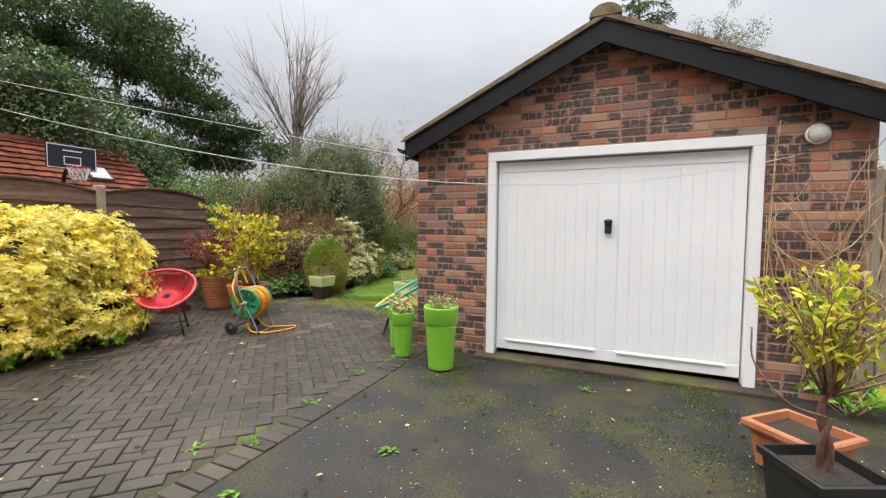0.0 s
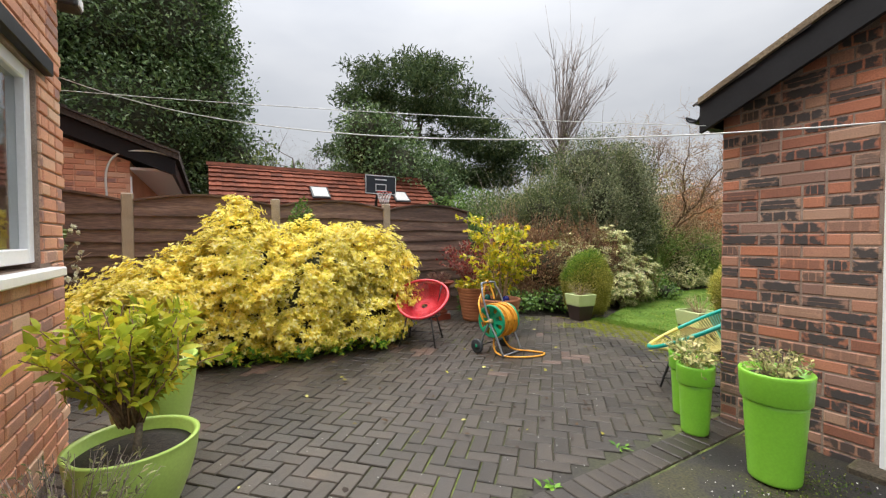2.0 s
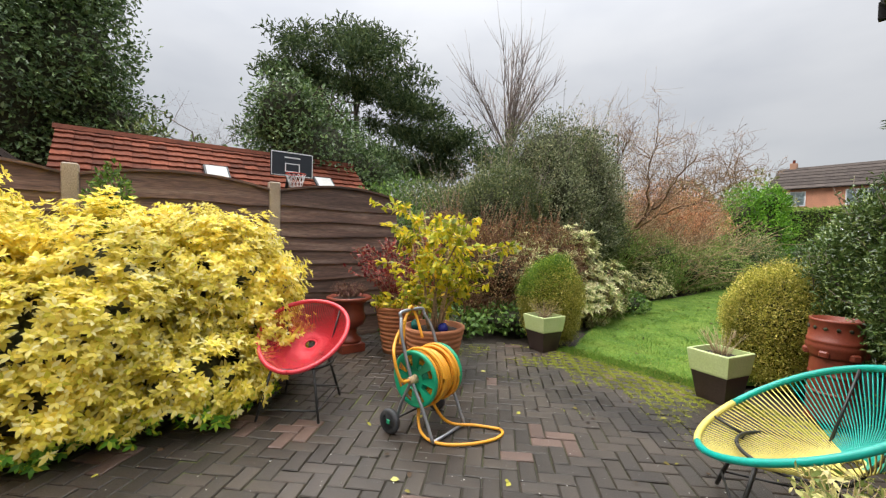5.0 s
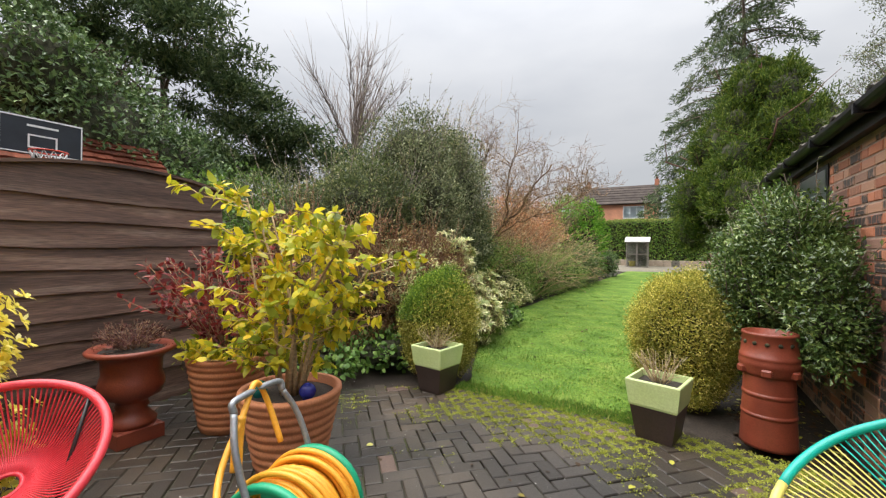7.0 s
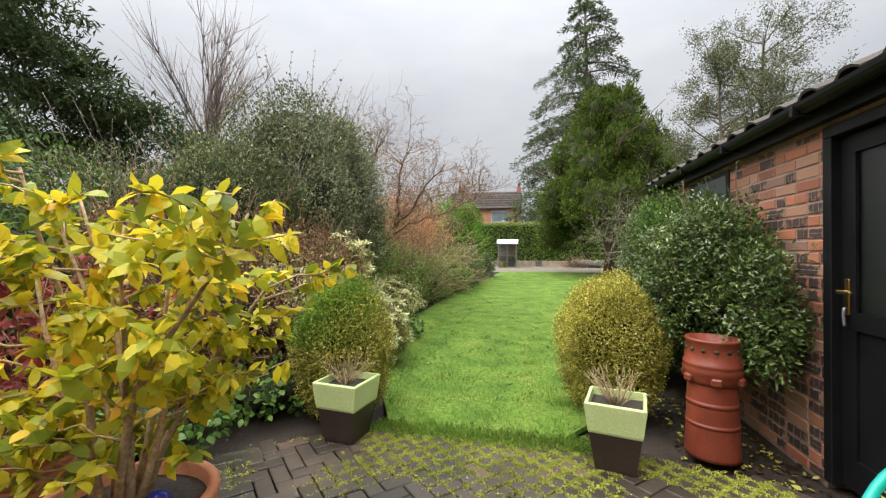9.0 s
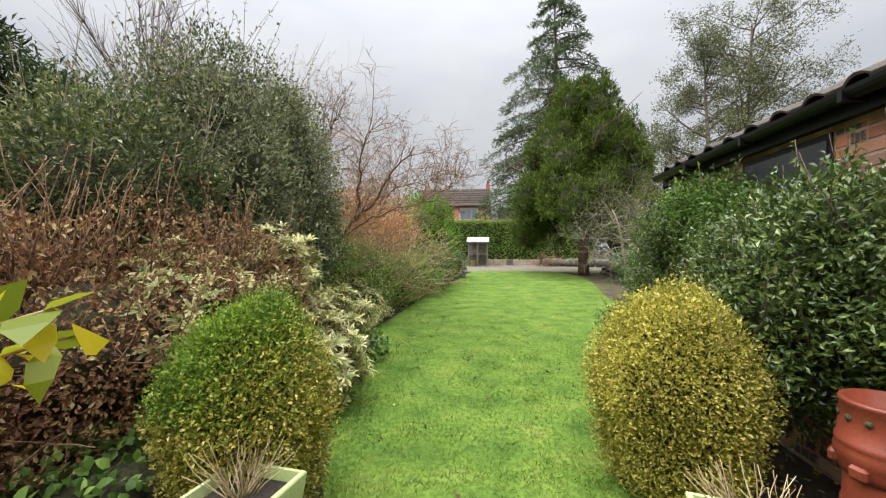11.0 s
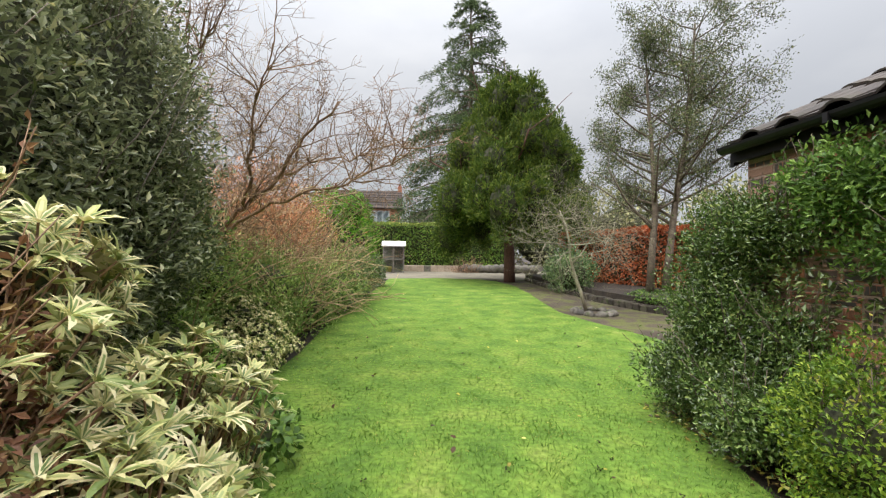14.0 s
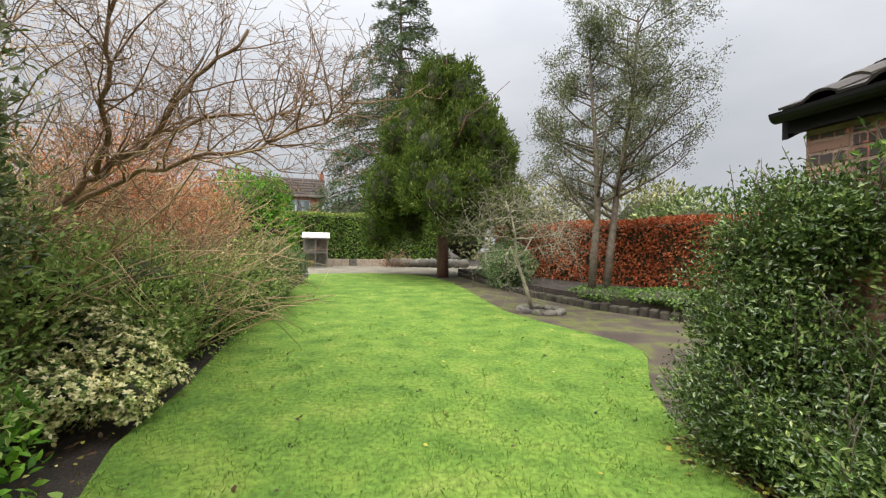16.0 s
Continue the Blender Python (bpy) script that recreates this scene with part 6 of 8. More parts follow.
# ---- trees beyond ----
def conifer(name, base, height, label, seed, tiers, reach, n_leaf, leaf, size, droop, mat="bark", taper=1.0, bare=0.12, fan=0.16):
    """A conifer with tiers of drooping boughs and hanging needle sprays."""
    rng = np.random.default_rng(seed)
    t = plant(name, base, label, "tree")
    zs = np.linspace(0, height, 9)
    tubes("trunk", [([(rng.normal() * 0.08, rng.normal() * 0.08, z) for z in zs], np.linspace(height * 0.018, 0.03, 9), 8)], MAT[mat], t)
    boughs, P, O = [], [], []
    for k in range(tiers):
        f = bare + (1 - bare) * (k + rng.random()) / tiers
        a = rng.random() * 6.28
        L = reach * ((1 - f) ** taper) * (0.65 + 0.5 * rng.random()) + 0.25
        pts = []
        for s in np.linspace(0, 1, 7):
            pts.append(np.array([math.cos(a) * L * s, math.sin(a) * L * s, height * f + L * (0.22 * s - droop * s * s)]))
        boughs.append((pts, np.linspace(0.03 + 0.012 * L, 0.01, 7), 4))
        m = max(int(n_leaf * L / reach), 6)
        for j in range(m):
            s = 0.15 + 0.85 * rng.random() ** 0.7
            i = min(int(s * 6), 5)
            q = pts[i] + (pts[i + 1] - pts[i]) * (s * 6 - i)
            side = rng.normal() * fan * L * (1.1 - s * 0.6)
            q = q + np.array([-math.sin(a) * side, math.cos(a) * side, -abs(rng.normal()) * 0.10 * L * 0.6])
            P.append(q)
            O.append(np.array([math.cos(a), math.sin(a), -0.25]) + rng.normal(size=3) * 0.5)
    tubes("bough_growth", boughs, MAT[mat], t)["kind"] = "stuff"
    foliage("crown", np.array(P), np.array(O), size, LEAF[leaf], t, rng, 0.17, 0.06, False, 0.25, 0, 0.8)
    return t


def crown_tree(name, base, height, label, seed, blobs, leaf, n, size, per, clump, mat="bark", trunk=0.2, inner=0.0, levels=2, kids=(12, 7, 5), lump=0.25, depth=0.6, ratio_leaf=0.5, rise_leaf=0.1, **kw):
    """A broad tree: branching limbs and a crown of leaf clumps with gaps."""
    rng = np.random.default_rng(seed)
    t = plant(name, base, label, "tree")
    paths, tips = grow_tree((0, 0, 0), height * 0.9, trunk, rng, levels, kids, **kw)
    tubes("trunk", [q for q in paths if q[2] >= 8], MAT[mat], t)
    tubes("branch_growth", [q for q in paths if q[2] < 8], MAT[mat], t)["kind"] = "stuff"
    if inner:
        core(blobs, inner, rng, "inner_growth", t)
    p, o = shell(blobs, n // per, rng, lump, depth, 0.5)
    p, o = clumped(p, o, per, clump, rng)
    foliage("crown", p, o, size, LEAF[leaf], t, rng, ratio_leaf, 0.15, False, 0.1, rise_leaf, 0.9)
    return t


rng = np.random.default_rng(90)
YEW = [(0, 0, 3.9, 2.2, 2.2, 1.5), (0.1, 0, 5.4, 1.6, 1.6, 1.7), (0.05, 0, 6.8, 0.9, 0.9, 1.3)]
for k in range(52):
    a, f = rng.random() * 6.28, rng.random() ** 0.9
    z = 2.0 + 6.0 * f
    R_ = 3.15 * max(1 - ((z - 2.0) / 6.9) ** 1.25, 0.05) * (0.85 + 0.3 * rng.random())
    q = 0.3 + 0.35 * rng.random()
    YEW.append((R_ * math.cos(a), R_ * math.sin(a), z, q + 0.15, q + 0.15, q + 0.5))
YEW.append((-0.1, 0, 7.7, 0.6, 0.6, 1.2))
YEW.append((1.9, -0.3, 6.0, 0.55, 0.55, 1.3))
# yew on the lawn's far side, with its red trunk
crown_tree("yew_tree", (-0.1, 23.7, 0.2), 8.4, "broad dark green yew with a red-brown trunk", 91,
           YEW, "yew", 120000, 0.19, 12, 0.09, "bark_red", 0.26, 0.72, 2, (8, 5, 4), 0.3, 0.45, 0.2, 0.75, spread=0.7, first=0.25)
conifer("deodar_cedar", (1.2, 42.0, 0.5), 24.5, "tall deodar cedar with drooping boughs", 92, 140, 8.8, 480, "cedar", 0.42, 0.44, "bark", 0.66, 0.12, 0.11)
# twin-stemmed evergreen behind the beech hedge
def twig_leaved_tree(name, base, height, radius, seed, label, leaf, per, size, scatter, **kw):
    """A slender tree whose leaves sit along its own twigs, so that the sky shows between the branches."""
    rng = np.random.default_rng(seed)
    t = plant(name, base, label, "tree")
    paths, tips = grow_tree((0, 0, 0), height, radius, rng, **kw)
    tubes("trunk", [q for q in paths if q[2] >= 8], MAT["bark"], t)
    tubes("branch_growth", [(q[0], np.maximum(q[1], 0.005), q[2]) for q in paths if q[2] < 8], MAT["bark"], t)["kind"] = "stuff"
    P = np.array([p for p, d in tips])
    O = np.array([d for p, d in tips])
    p = np.repeat(P, per, 0) - np.repeat(O, per, 0) * rng.random((len(P) * per, 1)) * scatter * 2.5 + rng.normal(size=(len(P) * per, 3)) * scatter
    o = np.repeat(O, per, 0) + 0.7 * unit(len(p), rng)
    foliage("crown", p, o / np.linalg.norm(o, axis=1, keepdims=True), size, LEAF[leaf], t, rng, 0.45, 0.15, False, 0.0, 0.2, 0.8)
    return t


for bx, by, ln, sd_, hh in ((1.55, 16.3, (-0.05, 0.02), 93, 6.3), (1.85, 16.15, (0.07, 0.0), 94, 6.9)):
    twig_leaved_tree("holm_oak", (bx, by, 0.35), hh, 0.10, sd_, "slender evergreen tree with an open see-through crown", "deep", 13, 0.052, 0.10, levels=3, kids=(34, 8, 4), lean=ln, spread=0.66, first=0.26, up=0.30, ratio=0.32, wander=0.08)
# cedar and bare tree over the fence
rng = np.random.default_rng(195)
PLATES = []
for k in range(64):
    side = rng.uniform(-4.2, 4.4)
    top = 10.1 - 0.11 * (side + 1.8) ** 2
    z = rng.uniform(4.4, max(top, 5.2))
    q = rng.uniform(0.7, 1.25)
    PLATES.append((0.45 * side + rng.normal() * 1.6, 0.9 * side, z, q, q * 1.1, rng.uniform(0.16, 0.30)))
crown_tree("blue_cedar", (-19.6, 10.8, 0), 10.0, "broad dark cedar with flat layered boughs beyond the fence", 95,
           PLATES, "cedar", 46000, 0.26, 8, 0.16, "bark", 0.26, 0.0, 2, (16, 6, 4), 0.35, 0.9, 0.22, 0.1, spread=0.8, first=0.4, up=0.05, ratio=0.42)
crown_tree("tall_evergreen", (-19.0, -1.4, 0), 14, "massive dark holly tree beside the neighbour's house", 96,
           [(0, 0, 5.0, 3.5, 3.2, 3.8), (0.3, 0.2, 9.0, 3.4, 3.0, 3.6), (0, 0, 12.6, 2.5, 2.3, 2.9), (0.3, 1.8, 6.0, 2.0, 1.9, 2.6), (-0.2, -2.2, 8, 2.8, 2.8, 3.2), (0.4, 2.2, 8.6, 1.2, 1.2, 1.3), (0.3, 1.9, 10.6, 1.3, 1.2, 1.2), (0.6, 3.0, 4.2, 1.3, 1.2, 1.3)], "holly", 100000, 0.15, 10, 0.22, "bark", 0.35, 0.8, 1, (8, 5), 0.2, 0.3, ratio=0.2)
rng = np.random.default_rng(97)
lime = plant("bare_lime_tree", (-21.6, 22.9, 0), "pollarded lime tree with a fan of bare upright shoots", "tree")
tubes("trunk", [([(0, 0, 0), (0.1, 0, 4.0), (0.0, 0.1, 7.4), (0.05, 0.1, 8.6)], [0.42, 0.34, 0.30, 0.16], 9)], MAT["twig_grey"], lime)
shoots = []
for k in range(40):
    az, lean_ = rng.random() * 6.28, rng.random() ** 0.7 * 1.0
    d = np.array([math.cos(az) * lean_, math.sin(az) * lean_, 1.0])
    L = rng.uniform(5.0, 8.6) * (1 - 0.25 * lean_)
    q = np.array([rng.normal() * 0.15, rng.normal() * 0.15, rng.uniform(6.4, 8.4)])
    pts = []
    for i in range(6):
        pts.append(q.copy())
        d = d + np.array([rng.normal() * 0.07, rng.normal() * 0.07, 0.05])
        q = q + d / np.linalg.norm(d) * L / 5
    shoots.append((pts, np.linspace(0.055, 0.011, 6), 4))
    for j in range(13):
        i = rng.integers(1, 5)
        e = (pts[i + 1] - pts[i]) / np.linalg.norm(pts[i + 1] - pts[i]) + rng.normal(size=3) * 0.38
        ln = rng.uniform(0.8, 2.2)
        shoots.append(([pts[i], pts[i] + e * ln * 0.5, pts[i] + e * ln + np.array([0, 0, 0.15 * ln])], [0.016, 0.012, 0.008], 3))
tubes("shoot_growth", shoots, MAT["twig_grey"], lime)["kind"] = "stuff"
crown_tree("leafy_tree", (-15.2, 6.8, 0), 6.2, "dark ivy-clad tree beyond the red roof", 98, [(0, 0, 3.6, 1.6, 1.8, 2.0), (0.2, -0.8, 4.9, 1.1, 1.1, 1.4), (0, 1.8, 3.0, 1.5, 1.6, 1.6)], "holly", 17000, 0.14, 5, 0.15, "bark", 0.2, 0.75, 2, (8, 5, 4), 0.25, 0.4, ratio=0.3)
bare_tree("bare_hawthorn", (-17.5, 4.6, 0), 4.6, 0.1, 99, "small bare tree beyond the red roof", "twig_grey", 3, (9, 7, 6), spread=0.7, first=0.35, up=0.2, ratio=0.55, wander=0.12)
shrub("hedge_row", [(-16.5, 2.6, 2.2, 1.0, 1.1, 2.2), (-16.8, 4.0, 2.0, 1.0, 1.0, 2.1)], "dark evergreen shrubs behind the red roof", "dark", 6000, 0.16, 100, lump=0.25, category="hedge")
shrub("boundary_hedge", [(-9.6, 6.6, 1.2, 1.1, 1.3, 1.25), (-10.6, 8.2, 1.3, 1.4, 1.4, 1.4), (-11.0, 10.2, 1.3, 1.4, 1.5, 1.4), (-9.2, 10.8, 1.4, 1.2, 1.3, 1.4), (-8.2, 5.9, 0.9, 0.7, 0.8, 1.0)], "thick leafy hedge beyond the fence end", "ivy", 24000, 0.085, 101, 0.6, lump=0.2, category="hedge")
shrub("boundary_hedge", [(-9.3, 12.8, 1.4, 1.1, 1.5, 1.5), (-9.0, 15.5, 1.2, 1.0, 1.6, 1.4), (-8.8, 18.5, 1.1, 1.0, 1.8, 1.3), (-8.4, 22, 1.0, 1.0, 2.0, 1.3)], "green boundary hedge behind the border", "dark", 15000, 0.10, 102, 0.5, lump=0.2, category="hedge")


def clipped_hedge(name, a, b, width, h, leaf, n, size, seed, label, top_leaf=None, z0=0.0):
    """A clipped hedge between two points of the plan."""
    rng = np.random.default_rng(seed)
    a, b = np.array(a, float), np.array(b, float)
    L = np.linalg.norm(b - a)
    u = (b - a) / L
    w = np.array([-u[1], u[0]])
    mid = (a + b) / 2
    hob = plant(name, (*mid, z0), label, "hedge")
    # dark box in the middle, its colour painting the shade between the leaves
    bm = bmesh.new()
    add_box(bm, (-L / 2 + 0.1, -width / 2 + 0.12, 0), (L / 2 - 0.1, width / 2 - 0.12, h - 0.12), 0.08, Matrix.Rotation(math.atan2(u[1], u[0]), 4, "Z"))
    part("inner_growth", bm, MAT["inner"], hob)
    s = rng.uniform(-L / 2, L / 2, n)
    which = rng.random(n)
    z = rng.random(n) * h
    off = np.where(which < 0.42, width / 2, -width / 2) - np.where(which < 0.42, 1, -1) * 0.2 * rng.random(n) ** 2
    top = which > 0.82
    off = np.where(top, rng.uniform(-width / 2, width / 2, n), off)
    z = np.where(top, h - 0.15 * rng.random(n) ** 2, z) + 0.05 * np.sin(s * 2.3) * (z / h)
    p = np.stack([u[0] * s + w[0] * off, u[1] * s + w[1] * off, z], 1)
    o = np.where(top[:, None], np.array([0, 0, 1.0]), np.sign(off)[:, None] * np.array([w[0], w[1], 0.25]))
    if top_leaf:
        foliage("top_growth", p[top], o[top], size, LEAF[top_leaf], hob, rng, 0.5)
        foliage("foliage", p[~top], o[~top], size, LEAF[leaf], hob, rng, 0.5)
    else:
        foliage("foliage", p, o, size, LEAF[leaf], hob, rng, 0.5)
    return hob


clipped_hedge("clipped_hedge", (-9.5, 32.4), (2.2, 32.4), 1.2, 2.85, "hedge", 24000, 0.13, 111, "tall clipped green hedge closing the garden", "hedge_top", 0.45)
clipped_hedge("beech_hedge", (2.0, 22.5), (4.3, 17.0), 0.9, 2.05, "beech", 15000, 0.11, 112, "copper beech hedge with dry winter leaves", None, 0.2)
clipped_hedge("beech_hedge", (4.3, 17.0), (5.2, 12.0), 0.9, 2.05, "beech", 13000, 0.10, 113, "copper beech hedge with dry winter leaves", None, 0.2)
shrub("dark_understory", [(0.9, 19.6, 0.75, 0.7, 1.1, 0.75), (1.4, 21.2, 0.8, 0.8, 0.9, 0.8)], "dark evergreen shrubs under the trees", "holly", 6500, 0.09, 114, lump=0.25)
shrub("bank_ivy", [(2.6, 14.8, 0.35, 1.0, 1.2, 0.16), (3.0, 13.4, 0.35, 0.9, 1.0, 0.16), (1.9, 16.2, 0.32, 0.8, 1.0, 0.14)], "green ivy ground cover on the raised bed", "ivy", 9000, 0.050, 115, 0.8, True, inner=0.9, category="ground cover")
th, rng = thicket("rusty_shrub", (-0.9, 30.4), (1.2, 0.8), 1.4, 90, 116, "twig_red", "low brown shrub by the far wall")
# raised bed and its stone kerb
sheet("raised_bed", [(0.95, 18.0), (1.25, 16.0), (2.05, 14.3), (3.0, 13.1), (5.5, 11.5), (7, 11.5), (7, 25), (1.0, 25)], MAT["soil"], -0.04, 0.30, 0, "raised bed of dark soil behind the path")
kw_ = plant("kerb_wall", (0, 0, 0), "low mossy stone retaining wall along the path", "wall")
kw_["kind"] = "structure"
rng = np.random.default_rng(117)
line = arc([(0.9, 24.5, 0), (0.72, 20.5, 0), (0.82, 18.0, 0), (1.15, 16.0, 0), (1.95, 14.3, 0), (2.9, 13.1, 0), (3.6, 12.4, 0)], 9)
for i in range(len(line) - 1):
    p0, p1 = line[i], line[i + 1]
    L = np.linalg.norm(p1 - p0)
    ang = math.degrees(math.atan2(p1[1] - p0[1], p1[0] - p0[0]))
    m = (p0 + p1) / 2
    box("stone", (-L / 2 + 0.006, -0.1, -0.1), (L / 2 - 0.006, 0.1, 0.11 + 0.05 * rng.random()), MAT["kerb"], kw_, "", 0.03, pose(m[0], m[1], rise_at(m[1]), rng.normal() * 2, 0, ang + rng.normal() * 1.5))
fw = plant("far_wall", (-2.6, 31.3, 0.36), "low wall of pale blocks before the far hedge", "wall")
fw["kind"] = "structure"
for k in range(26):
    w = 0.42
    if k > 15:
        bm = bmesh.new()
        vs = bmesh.ops.create_icosphere(bm, subdivisions=2, radius=0.3)["verts"]
        for v in vs:
            v.co = Vector((v.co.x * 1.1, v.co.y * 0.8, v.co.z * 0.9)) * (1 + 0.3 * noise.noise(v.co * 4 + Vector((k, 2, 0))))
        bmesh.ops.transform(bm, matrix=pose(-5 + k * w, -0.5 - 0.12 * (k - 15), 0.2), verts=vs)
        part("boulder", bm, MAT["stone"], fw, "", True)
    else:
        box("block", (-5 + k * w, -0.12, -0.1), (-5 + k * w + w - 0.012, 0.12, 0.36), MAT["post"] if k % 5 else MAT["stone"], fw, "", 0.015)

# greenhouse cabinet near the far hedge
gh = plant("mini_greenhouse", (-5.2, 29.9, 0.32), "small glazed greenhouse with a pale sloping roof", "greenhouse")
for x in (-0.6, -0.02, 0.56):
    for y in (-0.35, 0.35):
        box("upright", (x, y, 0), (x + 0.045, y + 0.045, 1.5), MAT["greenhouse"], gh)
for z in (0.0, 0.75, 1.46):
    box("rail", (-0.6, -0.35, z), (0.605, -0.31, z + 0.045), MAT["greenhouse"], gh)
    box("shelf", (-0.58, -0.3, z + 0.01), (0.58, 0.34, z + 0.03), MAT["greenhouse"], gh)
prism_part("roof", [(-0.45, 1.5), (0.45, 1.78), (0.45, 1.82), (-0.45, 1.54)], "x", -0.68, 0.68, MAT["upvc"], gh, "pale roof panel")
box("fascia", (-0.66, -0.47, 1.5), (0.66, -0.44, 1.58), MAT["upvc"], gh)
box("back_panel", (-0.58, 0.36, 0.0), (0.58, 0.38, 1.5), MAT["greenhouse"], gh, "grey back panel")
for x in (-0.55, 0.03):
    pnx = box("pane", (x, -0.34, 0.05), (x + 0.5, -0.334, 1.45), MAT["glass"], gh)
    pnx.visible_shadow = False
lathe("tub", [(0.15, 0.03), (0.2, 0.35), (0.21, 0.36), (0.19, 0.36), (0.14, 0.08)], MAT["yellow_tub"], gh, "yellow tub", 20, centre=(-0.28, 0, 0))

# far houses over the hedge
fh = plant("far_house", (-9.0, 50.0, 1.05), "brick house with a brown tiled roof and chimneys", "house")
box("wall", (-4.0, -0.9, -1.0), (4.0, 6, 5.3), MAT["brick_house"], fh)
prism_part("roof", [(-1.3, 5.1), (2.6, 7.5), (6.5, 5.1)], "x", -4.3, 4.2, MAT["tile_far"], fh)
for k in range(7):
    prism_part("tile_course", [(-1.3 + k * 0.55, 5.13 + k * 0.338), (-0.75 + k * 0.55, 5.47 + k * 0.338), (-0.75 + k * 0.55, 5.49 + k * 0.338), (-1.3 + k * 0.55, 5.20 + k * 0.338)], "x", -4.3, 4.2, MAT["tile_far"], fh)
for x, w_, h_ in ((-3.2, 0.25, 7.95), (3.9, 0.22, 8.05)):
    ck = box("chimney", (x - w_, 2.3, 7.0), (x + w_, 2.9, h_), MAT["brick"], fh)
    lathe("chimney_pot", [(0.12, 0.0), (0.10, 0.30), (0.12, 0.32), (0.08, 0.32)], MAT["terracotta_red"], ck, "", 10, centre=(x, 2.6, h_))
for x in (-2.6, 1.9):
    w = new("window")
    w.parent = fh
    box("frame", (x - 1.0, -0.95, 3.6), (x + 1.0, -0.9, 4.9), MAT["upvc"], w)
    for k in range(3):
        box("pane", (x - 0.92 + k * 0.63, -0.965, 3.7), (x - 0.36 + k * 0.63, -0.952, 4.8), MAT["glass_dim"], w)
fh2 = plant("far_house", (-0.6, 54.0, 0.42), "pale rendered house partly hidden by trees", "house")
box("wall", (-3.0, 0, 0), (3.5, 5, 4.6), MAT["render_pale"], fh2)
prism_part("roof", [(-0.4, 4.5), (2.5, 6.3), (5.4, 4.5)], "x", -3.3, 3.8, MAT["tile_far"], fh2)
for x in (-1.5, 1.6):
    box("window", (x - 0.7, -0.05, 2.9), (x + 0.7, -0.001, 4.0), MAT["glass_dim"], fh2)
shrub("far_trees", [(-14, 46, 3, 3, 2.5, 4), (-18, 44, 3.0, 3, 2.5, 4), (8, 44, 3, 3.5, 2.5, 3.8), (14, 40, 3, 4, 3, 4.5), (20, 34, 3, 4, 4, 4.5), (-24, 40, 3, 4, 3, 4.5)], "distant evergreen trees behind the gardens", "olive", 16000, 0.4, 121, lump=0.25, category="trees")["kind"] = "stuff"
shrub("far_trees", [(-26, 22, 2, 3, 4, 3.2), (-24, 30, 2, 3, 4, 3.2), (-30, 12, 2, 3, 5, 3.5), (-32, 0, 2, 3, 6, 4), (16, 26, 2, 3, 5, 3.2), (14, 18, 2, 3, 4, 2.6)], "distant hedges and trees around the gardens", "dark", 15000, 0.4, 122, lump=0.25, category="trees")["kind"] = "stuff"

# ---- loose things on the patio ----


def soil_disc(r, z, parent, square=False):
    return lathe("soil", [(r, z - 0.02), (r, z), (r * 0.6, z + 0.012), (0.01, z + 0.015)], MAT["soil"], parent, "dark potting soil", 24, square)


def spray(name, base, n, height, spread, seed, material, parent, leaf=None, leaf_size=0.05, r=0.003, per=6, ratio=0.4, leaf_mat=None, label="", full=True):
    """A tuft of thin curved stems, with leaves along them where given."""
    rng = np.random.default_rng(seed)
    paths, P, O = [], [], []
    for k in range(n):
        a = rng.random() * 6.28
        q0 = np.array(base) + np.array([math.cos(a), math.sin(a), 0]) * spread * 0.25 * rng.random()
        d = np.array([math.cos(a) * spread / height, math.sin(a) * spread / height, 1.0]) * (0.5 + 0.6 * rng.random())
        pts = [q0]
        for i in range(4):
            d = d + rng.normal(size=3) * 0.16
            pts.append(pts[-1] + d * height / 4 / max(np.linalg.norm(d), 0.5))
        paths.append((pts, np.linspace(r, r * 0.4, 5), 4))
        for j in range(per):
            i = rng.integers(1, 4)
            P.append(pts[i] + (pts[i + 1] - pts[i]) * rng.random())
            O.append(np.array([math.cos(a), math.sin(a), 0.4]) + rng.normal(size=3) * 0.7)
    ob = tubes(name, paths, material, parent, label)
    ob["kind"] = "stuff"
    if leaf:
        O = np.array(O)
        O /= np.linalg.norm(O, axis=1, keepdims=True)
        foliage("leaves", np.array(P), O, leaf_size, LEAF[leaf], parent, rng, ratio, 0.15, full, 0.1, 0.2, 0.7)
    return ob


